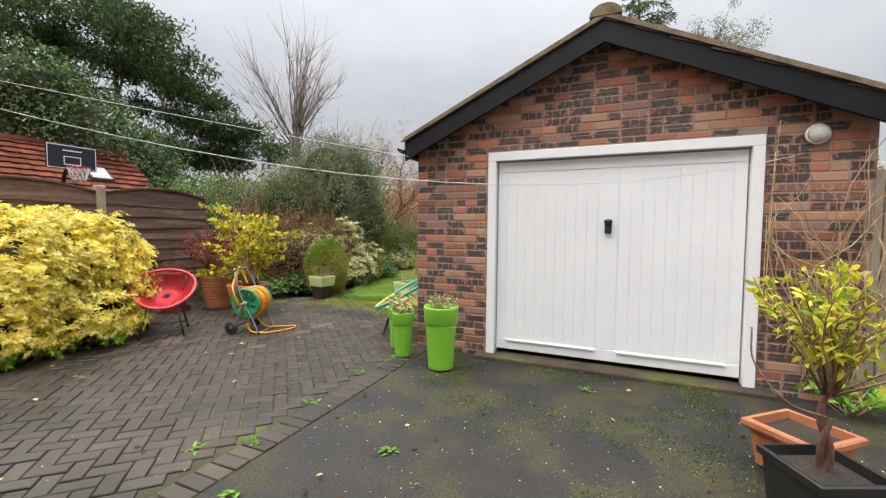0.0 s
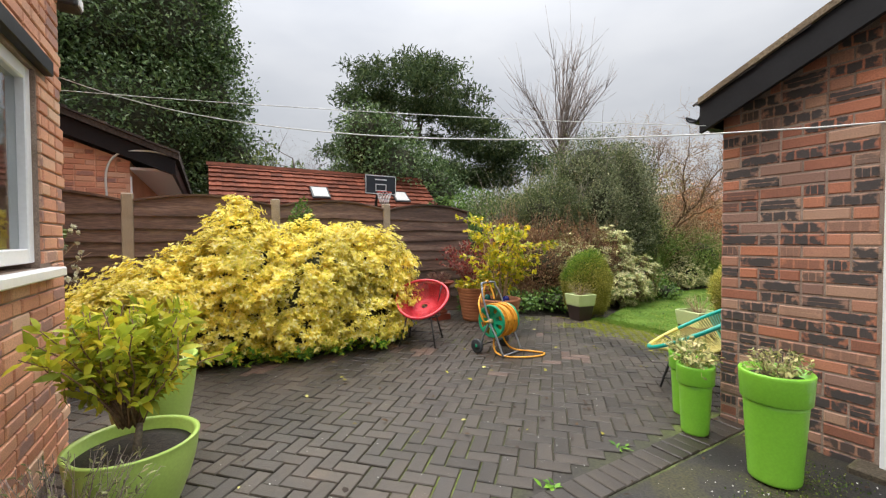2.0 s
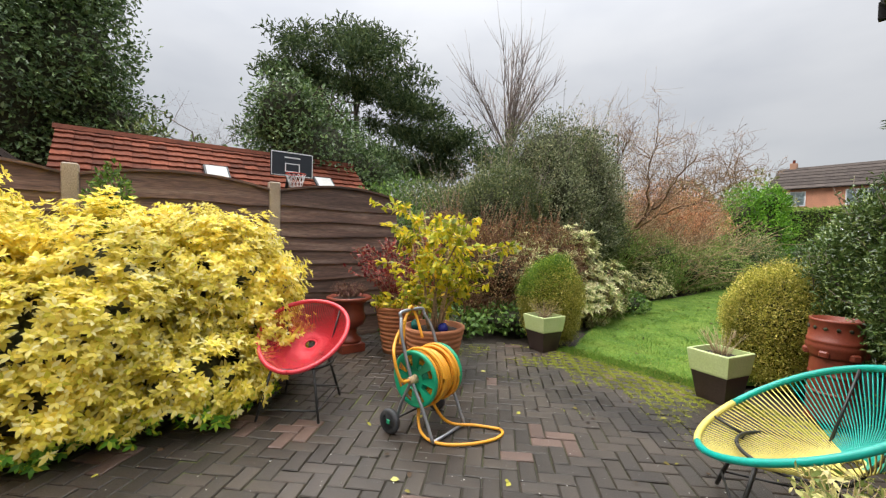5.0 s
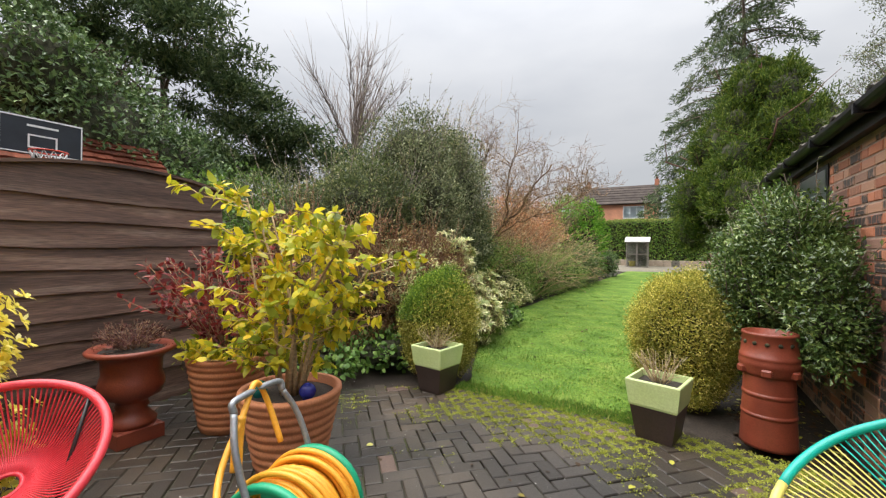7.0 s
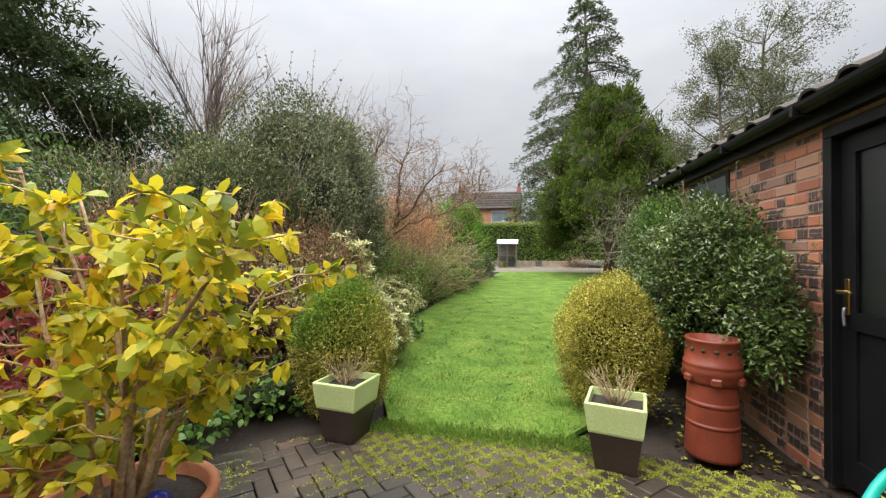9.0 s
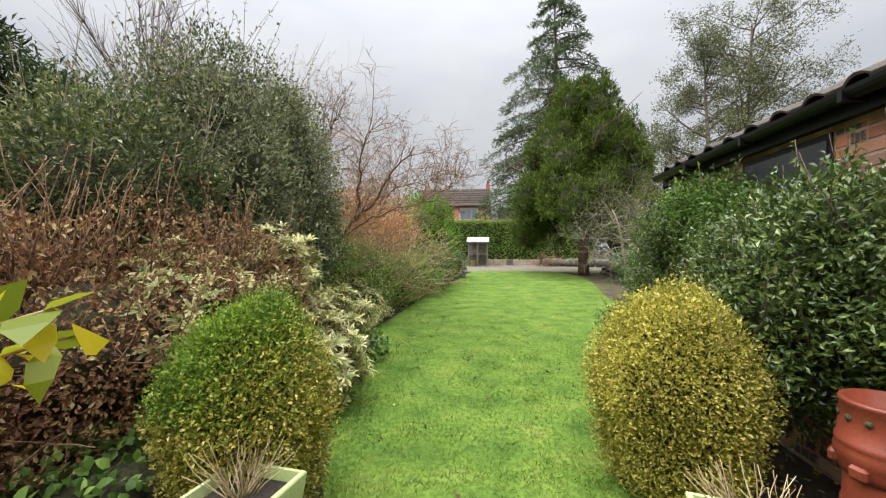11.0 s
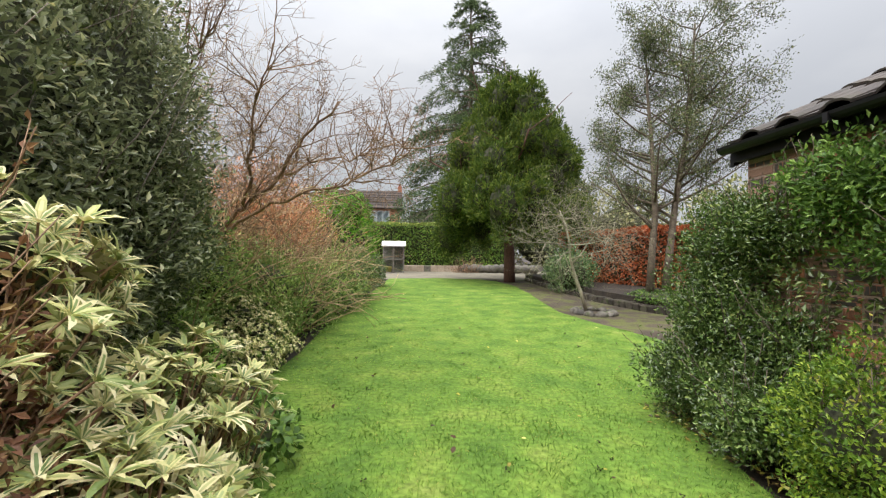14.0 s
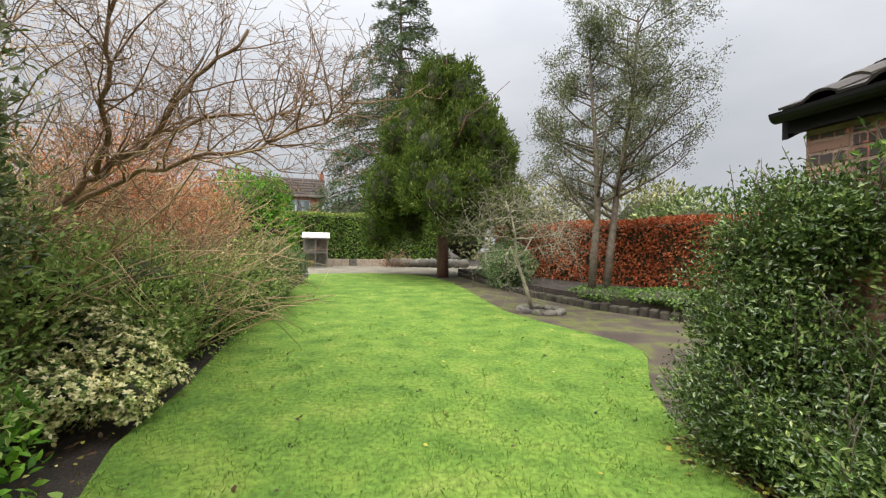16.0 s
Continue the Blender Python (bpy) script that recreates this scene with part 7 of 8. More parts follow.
def cord_chair(name, centre, face, rim_mat, back_mat, label, two_tone=False, lean=36, size=1.0):
    """A round string lounge chair: a tilted hoop, radial cords and a black steel base."""
    ch = empty(name, (*centre[:2], 0), label, "chair", "string lounge chairs", face)
    h, tilt = centre[2], radians(lean)
    u = np.array([math.cos(tilt), 0, -math.sin(tilt)])
    v = np.array([0, 1.0, 0])
    nn = np.array([math.sin(tilt), 0, math.cos(tilt)])
    c = np.array([0, 0, h])

    def rim(a):
        return c + (u * 0.43 * math.cos(a) + v * (0.40 - 0.05 * math.cos(a)) * math.sin(a)) * size
    A = np.linspace(0, 2 * math.pi, 61)
    if two_tone:
        tubes("rim", [([rim(a) for a in A if -0.01 <= a <= 5.25], [0.017] * len([a for a in A if -0.01 <= a <= 5.25]), 8)], rim_mat, ch, "teal wrapped hoop")
        sel = [a for a in A if a >= 5.15]
        tubes("rim", [([rim(a) for a in sel], [0.017] * len(sel), 8)], back_mat, ch, "yellow wrapped hoop")
    else:
        tubes("rim", [([rim(a) for a in A], [0.017] * 61, 8)], rim_mat, ch)
    low = c - nn * 0.24 * size - u * 0.06
    groups = {}
    n = 120
    for k in range(n):
        a = 2 * math.pi * (k + 0.5) / n
        p = rim(a)
        q = low + u * 0.045 * math.cos(a) + v * 0.045 * math.sin(a)
        mid = (p * 0.45 + q * 0.55) - nn * 0.05
        key = "yellow" if two_tone and (a > 4.6 or a < 1.9) else "main"
        groups.setdefault(key, []).append((arc([p, mid, q], 3), [0.0034] * 7, 4))
    for key, paths in groups.items():
        for q in paths:
            tubes("cord", [q], back_mat if key == "yellow" else rim_mat, ch)
    lathe_ring = [low + u * 0.045 * math.cos(a) + v * 0.045 * math.sin(a) for a in A]
    tubes("seat_ring", [(lathe_ring, [0.008] * 61, 6)], back_mat if two_tone else rim_mat, ch)
    B = np.linspace(0, 2 * math.pi, 41)
    base = [np.array([0.02 + 0.21 * math.cos(a), 0.23 * math.sin(a), h - 0.20]) for a in B]
    tubes("base_ring", [(base, [0.009] * 41, 6)], MAT["black_steel"], ch, "black steel ring")
    for a in (0.7, 2.45, 3.85, 5.6):
        top = np.array([0.02 + 0.21 * math.cos(a), 0.23 * math.sin(a), h - 0.20])
        foot = np.array([0.02 + 0.33 * math.cos(a), 0.34 * math.sin(a), 0.01])
        tubes("leg", [([top, foot], [0.010, 0.010], 6)], MAT["black_steel"], ch, "black steel leg")
        tubes("strut", [([top, rim(a) * 0.97 + c * 0.03], [0.007, 0.007], 6)], MAT["black_steel"], ch)
    for a, b_ in ((0.7, 5.6), (2.45, 3.85), (0.7, 2.45), (5.6, 3.85)):
        pa = np.array([0.02 + 0.31 * math.cos(a), 0.32 * math.sin(a), 0.09])
        pb = np.array([0.02 + 0.31 * math.cos(b_), 0.32 * math.sin(b_), 0.09])
        tubes("crossbar", [([pa, pb], [0.006, 0.006], 6)], MAT["black_steel"], ch)
    return ch


cord_chair("string_chair", (-5.0, 3.12, 0.555), -40, MAT["red_cord"], MAT["red_cord"], "round red string chair on black legs by the golden shrub", False, 35, 0.80)
cord_chair("string_chair", (-2.43, 4.49, 0.53), 205, MAT["teal_cord"], MAT["yellow_cord"], "teal and yellow string chair beside the garage", True, 30, 1.05)

# hose reel on wheels
hr = empty("hose_reel", (-4.22, 3.71, 0), "green hose reel cart wound with orange-yellow hose", "hose reel", "", 104)
HC = 0.36


def disc(name, x, r, t, parent):
    bm = bmesh.new()
    ring_n = 32
    prof = [(0.03, 0.0), (0.07, 0.0), (0.075, 0.012), (r - 0.03, 0.006), (r - 0.012, 0.018), (r, 0.012), (r, -0.006), (r - 0.012, -0.012), (0.03, -0.008)]
    rows = []
    for i in range(ring_n):
        a = 2 * math.pi * i / ring_n
        rows.append([bm.verts.new((x + t * p[1], p[0] * math.cos(a), HC + p[0] * math.sin(a))) for p in prof])
    for i in range(ring_n):
        j = (i + 1) % ring_n
        for k in range(len(prof) - 1):
            if k == 2 and i % 4 in (1, 2):
                continue
            if k == len(prof) - 2 and i % 4 in (1, 2):
                continue
            bm.faces.new((rows[i][k], rows[i][k + 1], rows[j][k + 1], rows[j][k]))
    return part(name, bm, MAT["reel_green"], parent, "green moulded flange", True)


disc("flange", -0.13, 0.185, -1, hr)
disc("flange", 0.13, 0.185, 1, hr)
tubes("drum", [([(-0.12, 0, HC), (0.12, 0, HC)], [0.085, 0.085], 20)], MAT["reel_green"], hr)
wind = []
rng = np.random.default_rng(301)
tt = np.linspace(0, 1, 520)
lay = [(0.098, 9), (0.121, 9), (0.143, 8), (0.163, 8), (0.178, 5)]
for k, (rad, turns) in enumerate(lay):
    xs = (-0.108 + 0.216 * tt) * (1 if k % 2 == 0 else -1)
    an = 2 * math.pi * turns * tt + k
    wob = 1 + 0.02 * np.sin(an * 0.37 + k) + (0.05 * np.sin(an * 0.23) if k >= 3 else 0)
    wind.append((np.stack([xs + 0.006 * np.sin(an * 0.9), rad * wob * np.cos(an), HC + rad * wob * np.sin(an)], 1)[::3], [0.0105] * len(tt[::3]), 6))
tubes("wound_hose", wind, MAT["hose"], hr, "orange-yellow hose wound on the drum")
for sx in (-1, 1):
    rod("frame_tube", [(sx * 0.17, -0.19, 0.012), (sx * 0.17, -0.1, 0.2), (sx * 0.165, 0.0, HC), (sx * 0.16, 0.10, 0.62), (sx * 0.12, 0.15, 0.74)], 0.011, MAT["grey_tube"], hr, "grey steel tube")
    rod("leg_tube", [(sx * 0.165, 0.0, HC), (sx * 0.17, 0.08, 0.2), (sx * 0.17, 0.12, 0.08)], 0.011, MAT["grey_tube"], hr)
rod("handle", [(-0.12, 0.15, 0.74), (-0.10, 0.16, 0.775), (0.10, 0.16, 0.775), (0.12, 0.15, 0.74)], 0.012, MAT["grey_tube"], hr, "grey carrying handle")
rod("foot_bar", [(-0.17, -0.19, 0.012), (0.17, -0.19, 0.012)], 0.011, MAT["grey_tube"], hr, smooth_path=False)
rod("axle", [(-0.24, 0.12, 0.08), (0.24, 0.12, 0.08)], 0.008, MAT["black_steel"], hr, smooth_path=False)
for sx in (-1, 1):
    wh = new("wheel")
    wh.parent = hr
    wh.matrix_basis = pose(sx * 0.24, 0.12, 0.082, 0, 90, 0)
    lathe("tyre", [(0.055, -0.016), (0.078, -0.016), (0.082, 0.0), (0.078, 0.016), (0.055, 0.016), (0.055, -0.016)], MAT["rubber"], wh, "dark plastic tyre", 28)
    bm = bmesh.new()
    for k in range(5):
        add_box(bm, (-0.006, 0.0, -0.006), (0.006, 0.057, 0.006), 0.0, Matrix.Rotation(k * 1.2566, 4, "Z"))
    add_box(bm, (-0.016, -0.016, -0.02), (0.016, 0.016, 0.02), 0.005)
    part("hub", bm, MAT["reel_green"], wh, "green spoked hub")
rod("crank", [(0.15, 0, HC), (0.19, 0, HC), (0.195, -0.07, HC - 0.02), (0.25, -0.07, HC - 0.02)], 0.011, MAT["reel_green"], hr, "green crank handle", smooth_path=False)
tubes("hub_cap", [([(-0.19, 0, HC), (-0.13, 0, HC)], [0.022, 0.03], 12)], MAT["twig"], hr)
rod("hose_end", [(-0.19, 0, HC), (-0.25, 0.02, HC + 0.02), (-0.27, 0.06, 0.52), (-0.2, 0.12, 0.6), (-0.08, 0.15, 0.72), (0.0, 0.17, 0.80), (0.05, 0.16, 0.72), (0.05, 0.10, 0.58)], 0.0105, MAT["hose"], hr, "hose end draped over the handle")
rod("nozzle", [(-0.13, 0.13, 0.56), (-0.10, 0.15, 0.66), (-0.09, 0.15, 0.72)], 0.018, MAT["hose"], hr, "orange spray nozzle")
lh = rod("loose_hose", [(-4.12, 3.62, 0.30), (-4.10, 3.78, 0.06), (-4.0, 3.98, 0.012), (-3.86, 4.06, 0.012), (-3.80, 3.95, 0.012), (-3.86, 3.74, 0.012), (-4.0, 3.60, 0.012), (-4.16, 3.60, 0.05), (-4.24, 3.66, 0.25)], 0.0105, MAT["hose"])
lh.parent = hr
lh.matrix_parent_inverse = hr.matrix_basis.inverted()
lh["label"] = "loop of hose lying on the paving"


# pots
def round_pot(name, loc, r, h, mat, label, band=0.165, category="pot", group=""):
    """A tall tapered plastic pot with a collar below its rim."""
    p = empty(name, (*loc, 0), label, category, group)
    b = r * 0.70
    z1 = h * (1 - band * 1.6)
    rr = b + (r * 0.93 - b) * z1 / h
    lathe("body", [(b - 0.004, 0.0), (b, 0.004), (b + 0.002, 0.02), (rr - 0.003, z1 - 0.03), (rr, z1)], mat, p)
    lathe("collar", [(rr - 0.002, z1 - 0.003), (rr + 0.010, z1), (rr + 0.012, z1 + 0.004), (r * 0.99, h - 0.02), (r, h - 0.006), (r - 0.004, h), (r - 0.016, h), (r - 0.02, h - 0.05)], mat, p)
    soil_disc(r - 0.018, h - 0.045, p)
    return p


g = "green pots by the garage"
p1 = round_pot("tall_planter", (-1.50, 3.44), 0.165, 0.58, MAT["lime"], "tall bright green plastic planter with dry plants", group=g)
spray("dry_growth", (0, 0, 0.53), 70, 0.17, 0.14, 401, MAT["straw"], p1, "variegated", 0.03, 0.002, 5)
p2 = round_pot("tall_planter", (-2.00, 3.61), 0.113, 0.45, MAT["lime"], "bright green plastic planter with yellow-green plants", group=g)
spray("stem_growth", (0, 0, 0.41), 60, 0.16, 0.12, 402, MAT["straw"], p2, "variegated", 0.035, 0.002, 6)
p3 = round_pot("tall_planter", (-2.20, 3.86), 0.113, 0.45, MAT["lime"], "bright green plastic planter with yellow-green plants", group=g)
spray("stem_growth", (0, 0, 0.41), 55, 0.16, 0.12, 403, MAT["straw"], p3, "variegated", 0.035, 0.002, 6)


def glazed_pot(name, loc, r, h, label, group="pale lime pots by the house"):
    p = empty(name, (*loc, 0), label, "pot", group)
    prof = [(r * 0.62, 0.0)] + [(r * (0.62 + 0.38 * math.sin(s * 1.45)), h * s) for s in np.linspace(0.04, 1, 10)] + [(r * 0.99 + 0.006, h + 0.008), (r - 0.012, h + 0.01), (r - 0.026, h), (r - 0.03, h - 0.06)]
    lathe("body", prof, MAT["lime_pale"], p, "", 48)
    soil_disc(r - 0.028, h - 0.05, p)
    return p


gp1 = glazed_pot("glazed_pot", (-3.60, 0.52), 0.245, 0.56, "tall pale lime pot with dry plants by the house")
spray("dry_growth", (0, 0, 0.5), 60, 0.14, 0.24, 404, MAT["straw"], gp1, "variegated", 0.03, 0.002, 4)
gp2 = glazed_pot("glazed_pot", (-2.90, 0.52), 0.262, 0.345, "low pale lime pot holding a yellowing shrub")


def yellow_shrub(base, height, spread, seed, parent, n=22, leaf=0.075, mat="twig_red", stems="stem_growth", full=10):
    spray(stems, base, n, height, spread, seed, MAT[mat], parent, "lime_leaf", leaf, 0.006, full, 0.34)


tubes("trunk", [(arc([(0, 0, 0.22), (0.02, 0.01, 0.32), (-0.01, 0.02, 0.42)], 4), np.linspace(0.022, 0.014, 9), 7)], MAT["bark"], gp2)
yellow_shrub((-0.06, -0.02, 0.40), 0.58, 0.20, 405, gp2, 52, 0.080, full=28)
lav = plant("lavender", (-2.50, 0.36, 0), "grey woody lavender bush by the house", "shrub")
spray("stem_growth", (0, 0, 0.02), 130, 0.46, 0.22, 406, MAT["twig_grey"], lav, "olive", 0.03, 0.002, 8, 0.2)

# square glazed planters flanking the lawn
for loc, turn, sd_, lab in (((-4.98, 5.93), -8, 411, "square planter, lime top over dark brown, with dry stems"), ((-3.20, 5.93), -14, 412, "square planter, lime top over dark brown, with dry straw stems")):
    sp = empty("square_planter", (*loc, 0), lab, "planter", "square planters flanking the lawn", turn)
    lathe("lower_body", [(0.105, 0.0), (0.112, 0.01), (0.145, 0.235)], MAT["choc"], sp, "dark brown glazed lower half", square=True)
    lathe("upper_body", [(0.1455, 0.232), (0.151, 0.246), (0.170, 0.405), (0.166, 0.412), (0.150, 0.412), (0.146, 0.36)], MAT["lime_cream"], sp, "lime glazed upper band", square=True)
    soil_disc(0.148, 0.365, sp, True)
    spray("dry_growth", (0, 0, 0.36), 42, 0.25, 0.15, sd_, MAT["straw"], sp, None, 0.03, 0.0028)

# chimney pot planter
cp = empty("chimney_pot", (-2.56, 6.22, 0), "red clay chimney pot used as a planter", "planter")
lathe("body", [(0.160, 0.0), (0.158, 0.02), (0.1505, 0.192), (0.150, 0.199), (0.154, 0.201), (0.154, 0.218), (0.1495, 0.220), (0.149, 0.228), (0.1455, 0.322), (0.145, 0.329), (0.149, 0.331), (0.149, 0.352), (0.1445, 0.354), (0.144, 0.362), (0.1415, 0.462), (0.141, 0.469), (0.151, 0.471), (0.152, 0.492), (0.167, 0.53), (0.170, 0.56), (0.163, 0.573), (0.166, 0.58), (0.166, 0.598), (0.158, 0.605), (0.151, 0.73), (0.155, 0.735), (0.153, 0.75), (0.138, 0.75), (0.134, 0.66)], MAT["terracotta_red"], cp, "", 44)
soil_disc(0.133, 0.67, cp)
# dark discs paint the shade of vent holes on the unpierced clay
for k in range(14):
    a = 2 * math.pi * k / 14
    tubes("dark_vent_disc", [([(0.152 * math.cos(a), 0.152 * math.sin(a), 0.685), (0.159 * math.cos(a), 0.159 * math.sin(a), 0.685)], [0.013, 0.013], 10)], MAT["inner"], cp)
for k in range(6):
    a = 2 * math.pi * k / 6 + 0.3
    box("lug", (-0.03, -0.02, 0.475), (0.03, 0.02, 0.525), MAT["terracotta_red"], cp, "", 0.01, pose(0.162 * math.cos(a), 0.162 * math.sin(a), 0, 0, 0, math.degrees(a) + 90))

# terracotta urn and ribbed pots
un = empty("urn", (-6.22, 4.06, 0), "footed terracotta urn with a plum-coloured heather", "urn")
lathe("foot", [(0.135, 0.0), (0.135, 0.09), (0.12, 0.10)], MAT["terracotta_red"], un, "square foot", square=True)
lathe("bowl", [(0.135, 0.10), (0.14, 0.13), (0.11, 0.16), (0.085, 0.20), (0.095, 0.225), (0.085, 0.245), (0.10, 0.265), (0.165, 0.30), (0.185, 0.36), (0.175, 0.41), (0.165, 0.44), (0.17, 0.53), (0.205, 0.565), (0.245, 0.58), (0.25, 0.60), (0.235, 0.612), (0.19, 0.60), (0.16, 0.55)], MAT["terracotta_red"], un, "", 44)
soil_disc(0.185, 0.585, un)
spray("heather", (0, 0, 0.58), 130, 0.22, 0.22, 421, MAT["twig_red"], un, "plum", 0.02, 0.002, 14, 0.3)


def ribbed_pot(name, loc, r, h, label, ribs):
    p = empty(name, (*loc, 0), label, "pot", "ribbed terracotta pots")
    prof = [(r * 0.68, 0.0)]
    for k in range(ribs * 6):
        s = k / (ribs * 6)
        prof.append((r * (0.68 + 0.30 * s) + 0.009 * abs(math.sin(math.pi * s * ribs)), 0.015 + (h - 0.05) * s))
    prof += [(r * 1.0, h - 0.035), (r * 1.03, h - 0.02), (r * 1.02, h), (r * 0.9, h), (r * 0.88, h - 0.06)]
    lathe("body", prof, MAT["terracotta"], p, "", 44)
    soil_disc(r * 0.89, h - 0.05, p)
    return p


rp1 = ribbed_pot("ribbed_pot", (-5.88, 4.52), 0.27, 0.52, "ribbed terracotta pot with crimson and yellow shrubs", 10)
spray("stem_growth", (0, 0, 0.45), 60, 0.85, 0.42, 431, MAT["twig_red"], rp1, "crimson", 0.055, 0.005, 30, 0.35)
spray("low_growth", (0.05, -0.1, 0.46), 26, 0.22, 0.28, 432, MAT["twig"], rp1, "lemon", 0.07, 0.004, 12, 0.38)
rp2 = ribbed_pot("ribbed_pot", (-5.08, 4.40), 0.285, 0.45, "ribbed terracotta pot with a tall yellowing citrus tree", 8)
# the citrus: a few upright stems, arching side shoots and large leaves
rng = np.random.default_rng(441)
paths, P, O = [], [], []
for k in range(9):
    a = k * 0.70 + rng.random() * 0.5
    pts, q, d = [], np.array([0.05 * math.cos(a), 0.05 * math.sin(a), 0.40]), np.array([0.19 * math.cos(a), 0.19 * math.sin(a), 1.0])
    L = 0.88 + 0.34 * rng.random()
    for i in range(8):
        pts.append(q.copy())
        d = d + rng.normal(size=3) * 0.07
        d /= np.linalg.norm(d)
        q = q + d * L / 7
    paths.append((pts, np.linspace(0.016, 0.004, 8), 6))
    for j in range(16):
        i = rng.integers(1, 7)
        dd = np.array([math.cos(a + rng.normal()), math.sin(a + rng.normal()), 0.35 + 0.3 * rng.random()])
        s0 = pts[i] + (pts[i] - pts[i - 1]) * rng.random()
        ln = 0.13 + 0.19 * rng.random()
        sub = [s0 + dd * ln * s + np.array([0, 0, -0.16 * ln * s * s]) + rng.normal(size=3) * 0.012 for s in np.linspace(0, 1, 5)]
        paths.append((sub, np.linspace(0.005, 0.002, 5), 4))
        for m_ in range(19):
            s = 0.2 + 0.8 * rng.random()
            i2 = min(int(s * 4), 3)
            P.append(sub[i2] + (sub[i2 + 1] - sub[i2]) * (s * 4 - i2))
            O.append(dd * 0.5 + rng.normal(size=3) * 0.6 + np.array([0, 0, -0.1]))
tubes("stem_growth", paths, MAT["twig"], rp2)["kind"] = "stuff"
P, O = np.array(P), np.array(O)
O /= np.linalg.norm(O, axis=1, keepdims=True)
foliage("leaves", P, O, 0.068, LEAF["lemon"], rp2, rng, 0.48, 0.14, True, 0.25, 0.0, 0.6)
for nm, loc, mt, lab in (("glazed_ball", (-4.93, 4.39, 0.455), "cobalt", "shiny cobalt blue garden ball in the pot"), ("glazed_ball", (-5.2, 4.27, 0.455), "teal_glaze", "shiny teal garden ball in the pot")):
    b = empty(nm, loc, lab, "ornament")
    lathe("ball", [(0.02, -0.075), (0.03, -0.045)] + [(0.048 * math.sin(a), -0.048 * math.cos(a)) for a in np.linspace(0.75, 3.1, 12)], MAT[mt], b, "", 24)

# planters on the tarmac with a yellowing pieris
tp = empty("terracotta_trough", (0.93, 2.72, 0), "square terracotta planter with soil and weeds", "planter", "", 42)
lathe("body", [(0.15, 0.0), (0.158, 0.01), (0.185, 0.24), (0.215, 0.245), (0.222, 0.26), (0.222, 0.29), (0.212, 0.30), (0.186, 0.30), (0.18, 0.24)], MAT["terracotta"], tp, "", square=True)
soil_disc(0.182, 0.245, tp, True)
tp.scale = (0.85, 0.85, 0.85)
bp2 = empty("black_pot", (0.85, 2.24, 0), "black square plastic pot holding a yellow-green pieris", "pot", "", 24)
lathe("body", [(0.125, 0.0), (0.13, 0.01), (0.15, 0.25), (0.165, 0.255), (0.168, 0.29), (0.16, 0.295), (0.150, 0.295), (0.145, 0.24)], MAT["black_steel"], bp2, "", square=True)
soil_disc(0.148, 0.25, bp2, True)
tubes("trunk", [(arc([(0, 0, 0.22), (0.02, 0.0, 0.36), (-0.015, 0.015, 0.50), (0.01, 0.0, 0.66)], 4), np.linspace(0.022, 0.012, 13), 7), (arc([(0.01, 0.02, 0.22), (-0.02, 0.0, 0.38), (0.015, -0.01, 0.5)], 4), np.linspace(0.016, 0.01, 9), 7)], MAT["bark_red"], bp2)
yellow_shrub((0, 0, 0.60), 0.56, 0.09, 411, bp2, 44, 0.054, full=17)
rod("bare_shoot", [(0, 0, 0.5), (-0.16, 0.02, 0.56), (-0.28, 0.06, 0.72), (-0.30, 0.06, 0.88)], 0.004, MAT["twig_red"], bp2)
# bare climber on the brick beside the garage door
cl = plant("climber", (1.45, GY0 - 0.03, 0), "bare tan climbing stems on the garage wall", "climber")
rng = np.random.default_rng(451)
paths = []
for k in range(46):
    x = rng.uniform(-0.25, 0.5)
    d = np.array([rng.normal() * 0.25, -0.02, 1.0])
    q = np.array([x, -0.01 - 0.05 * rng.random(), rng.uniform(0.0, 0.9)])
    pts = [q]
    for i in range(7):
        d = d + np.array([rng.normal() * 0.35, rng.normal() * 0.05, rng.normal() * 0.1])
        q = q + d / np.linalg.norm(d) * rng.uniform(0.12, 0.26)
        q[1] = min(max(q[1], -0.22), -0.008)
        q[0] = min(max(q[0], -0.38), 0.75)
        q[2] = min(q[2], 2.25)
        pts.append(q.copy())
    paths.append((pts, np.linspace(0.007, 0.002, 8), 4))
tubes("stem_growth", paths, MAT["twig"], cl)["kind"] = "stuff"
spray("fern", (0.1, -0.2, 0.0), 24, 0.3, 0.25, 452, MAT["twig"], cl, "laurel", 0.08, 0.003, 8, 0.3)

# ---- bricks and pavers, piece by piece ----


def brick_mesh(w, h, d):
    """A brick with worn, slightly rounded front edges; its face carries a UV of its own."""
    e = 0.006
    V = [(0, 0, 0), (w, 0, 0), (w, 0, h), (0, 0, h), (0, -d + e, 0), (w, -d + e, 0), (w, -d + e, h), (0, -d + e, h), (e, -d, e), (w - e, -d, e), (w - e, -d, h - e), (e, -d, h - e)]
    F = [(8, 9, 10, 11), (4, 5, 9, 8), (5, 6, 10, 9), (6, 7, 11, 10), (7, 4, 8, 11), (0, 1, 5, 4), (1, 2, 6, 5), (2, 3, 7, 6), (3, 0, 4, 7)]
    uv = []
    for f in F:
        for i in f:
            uv += [V[i][0] / w, V[i][2] / h]
    return V, F, uv


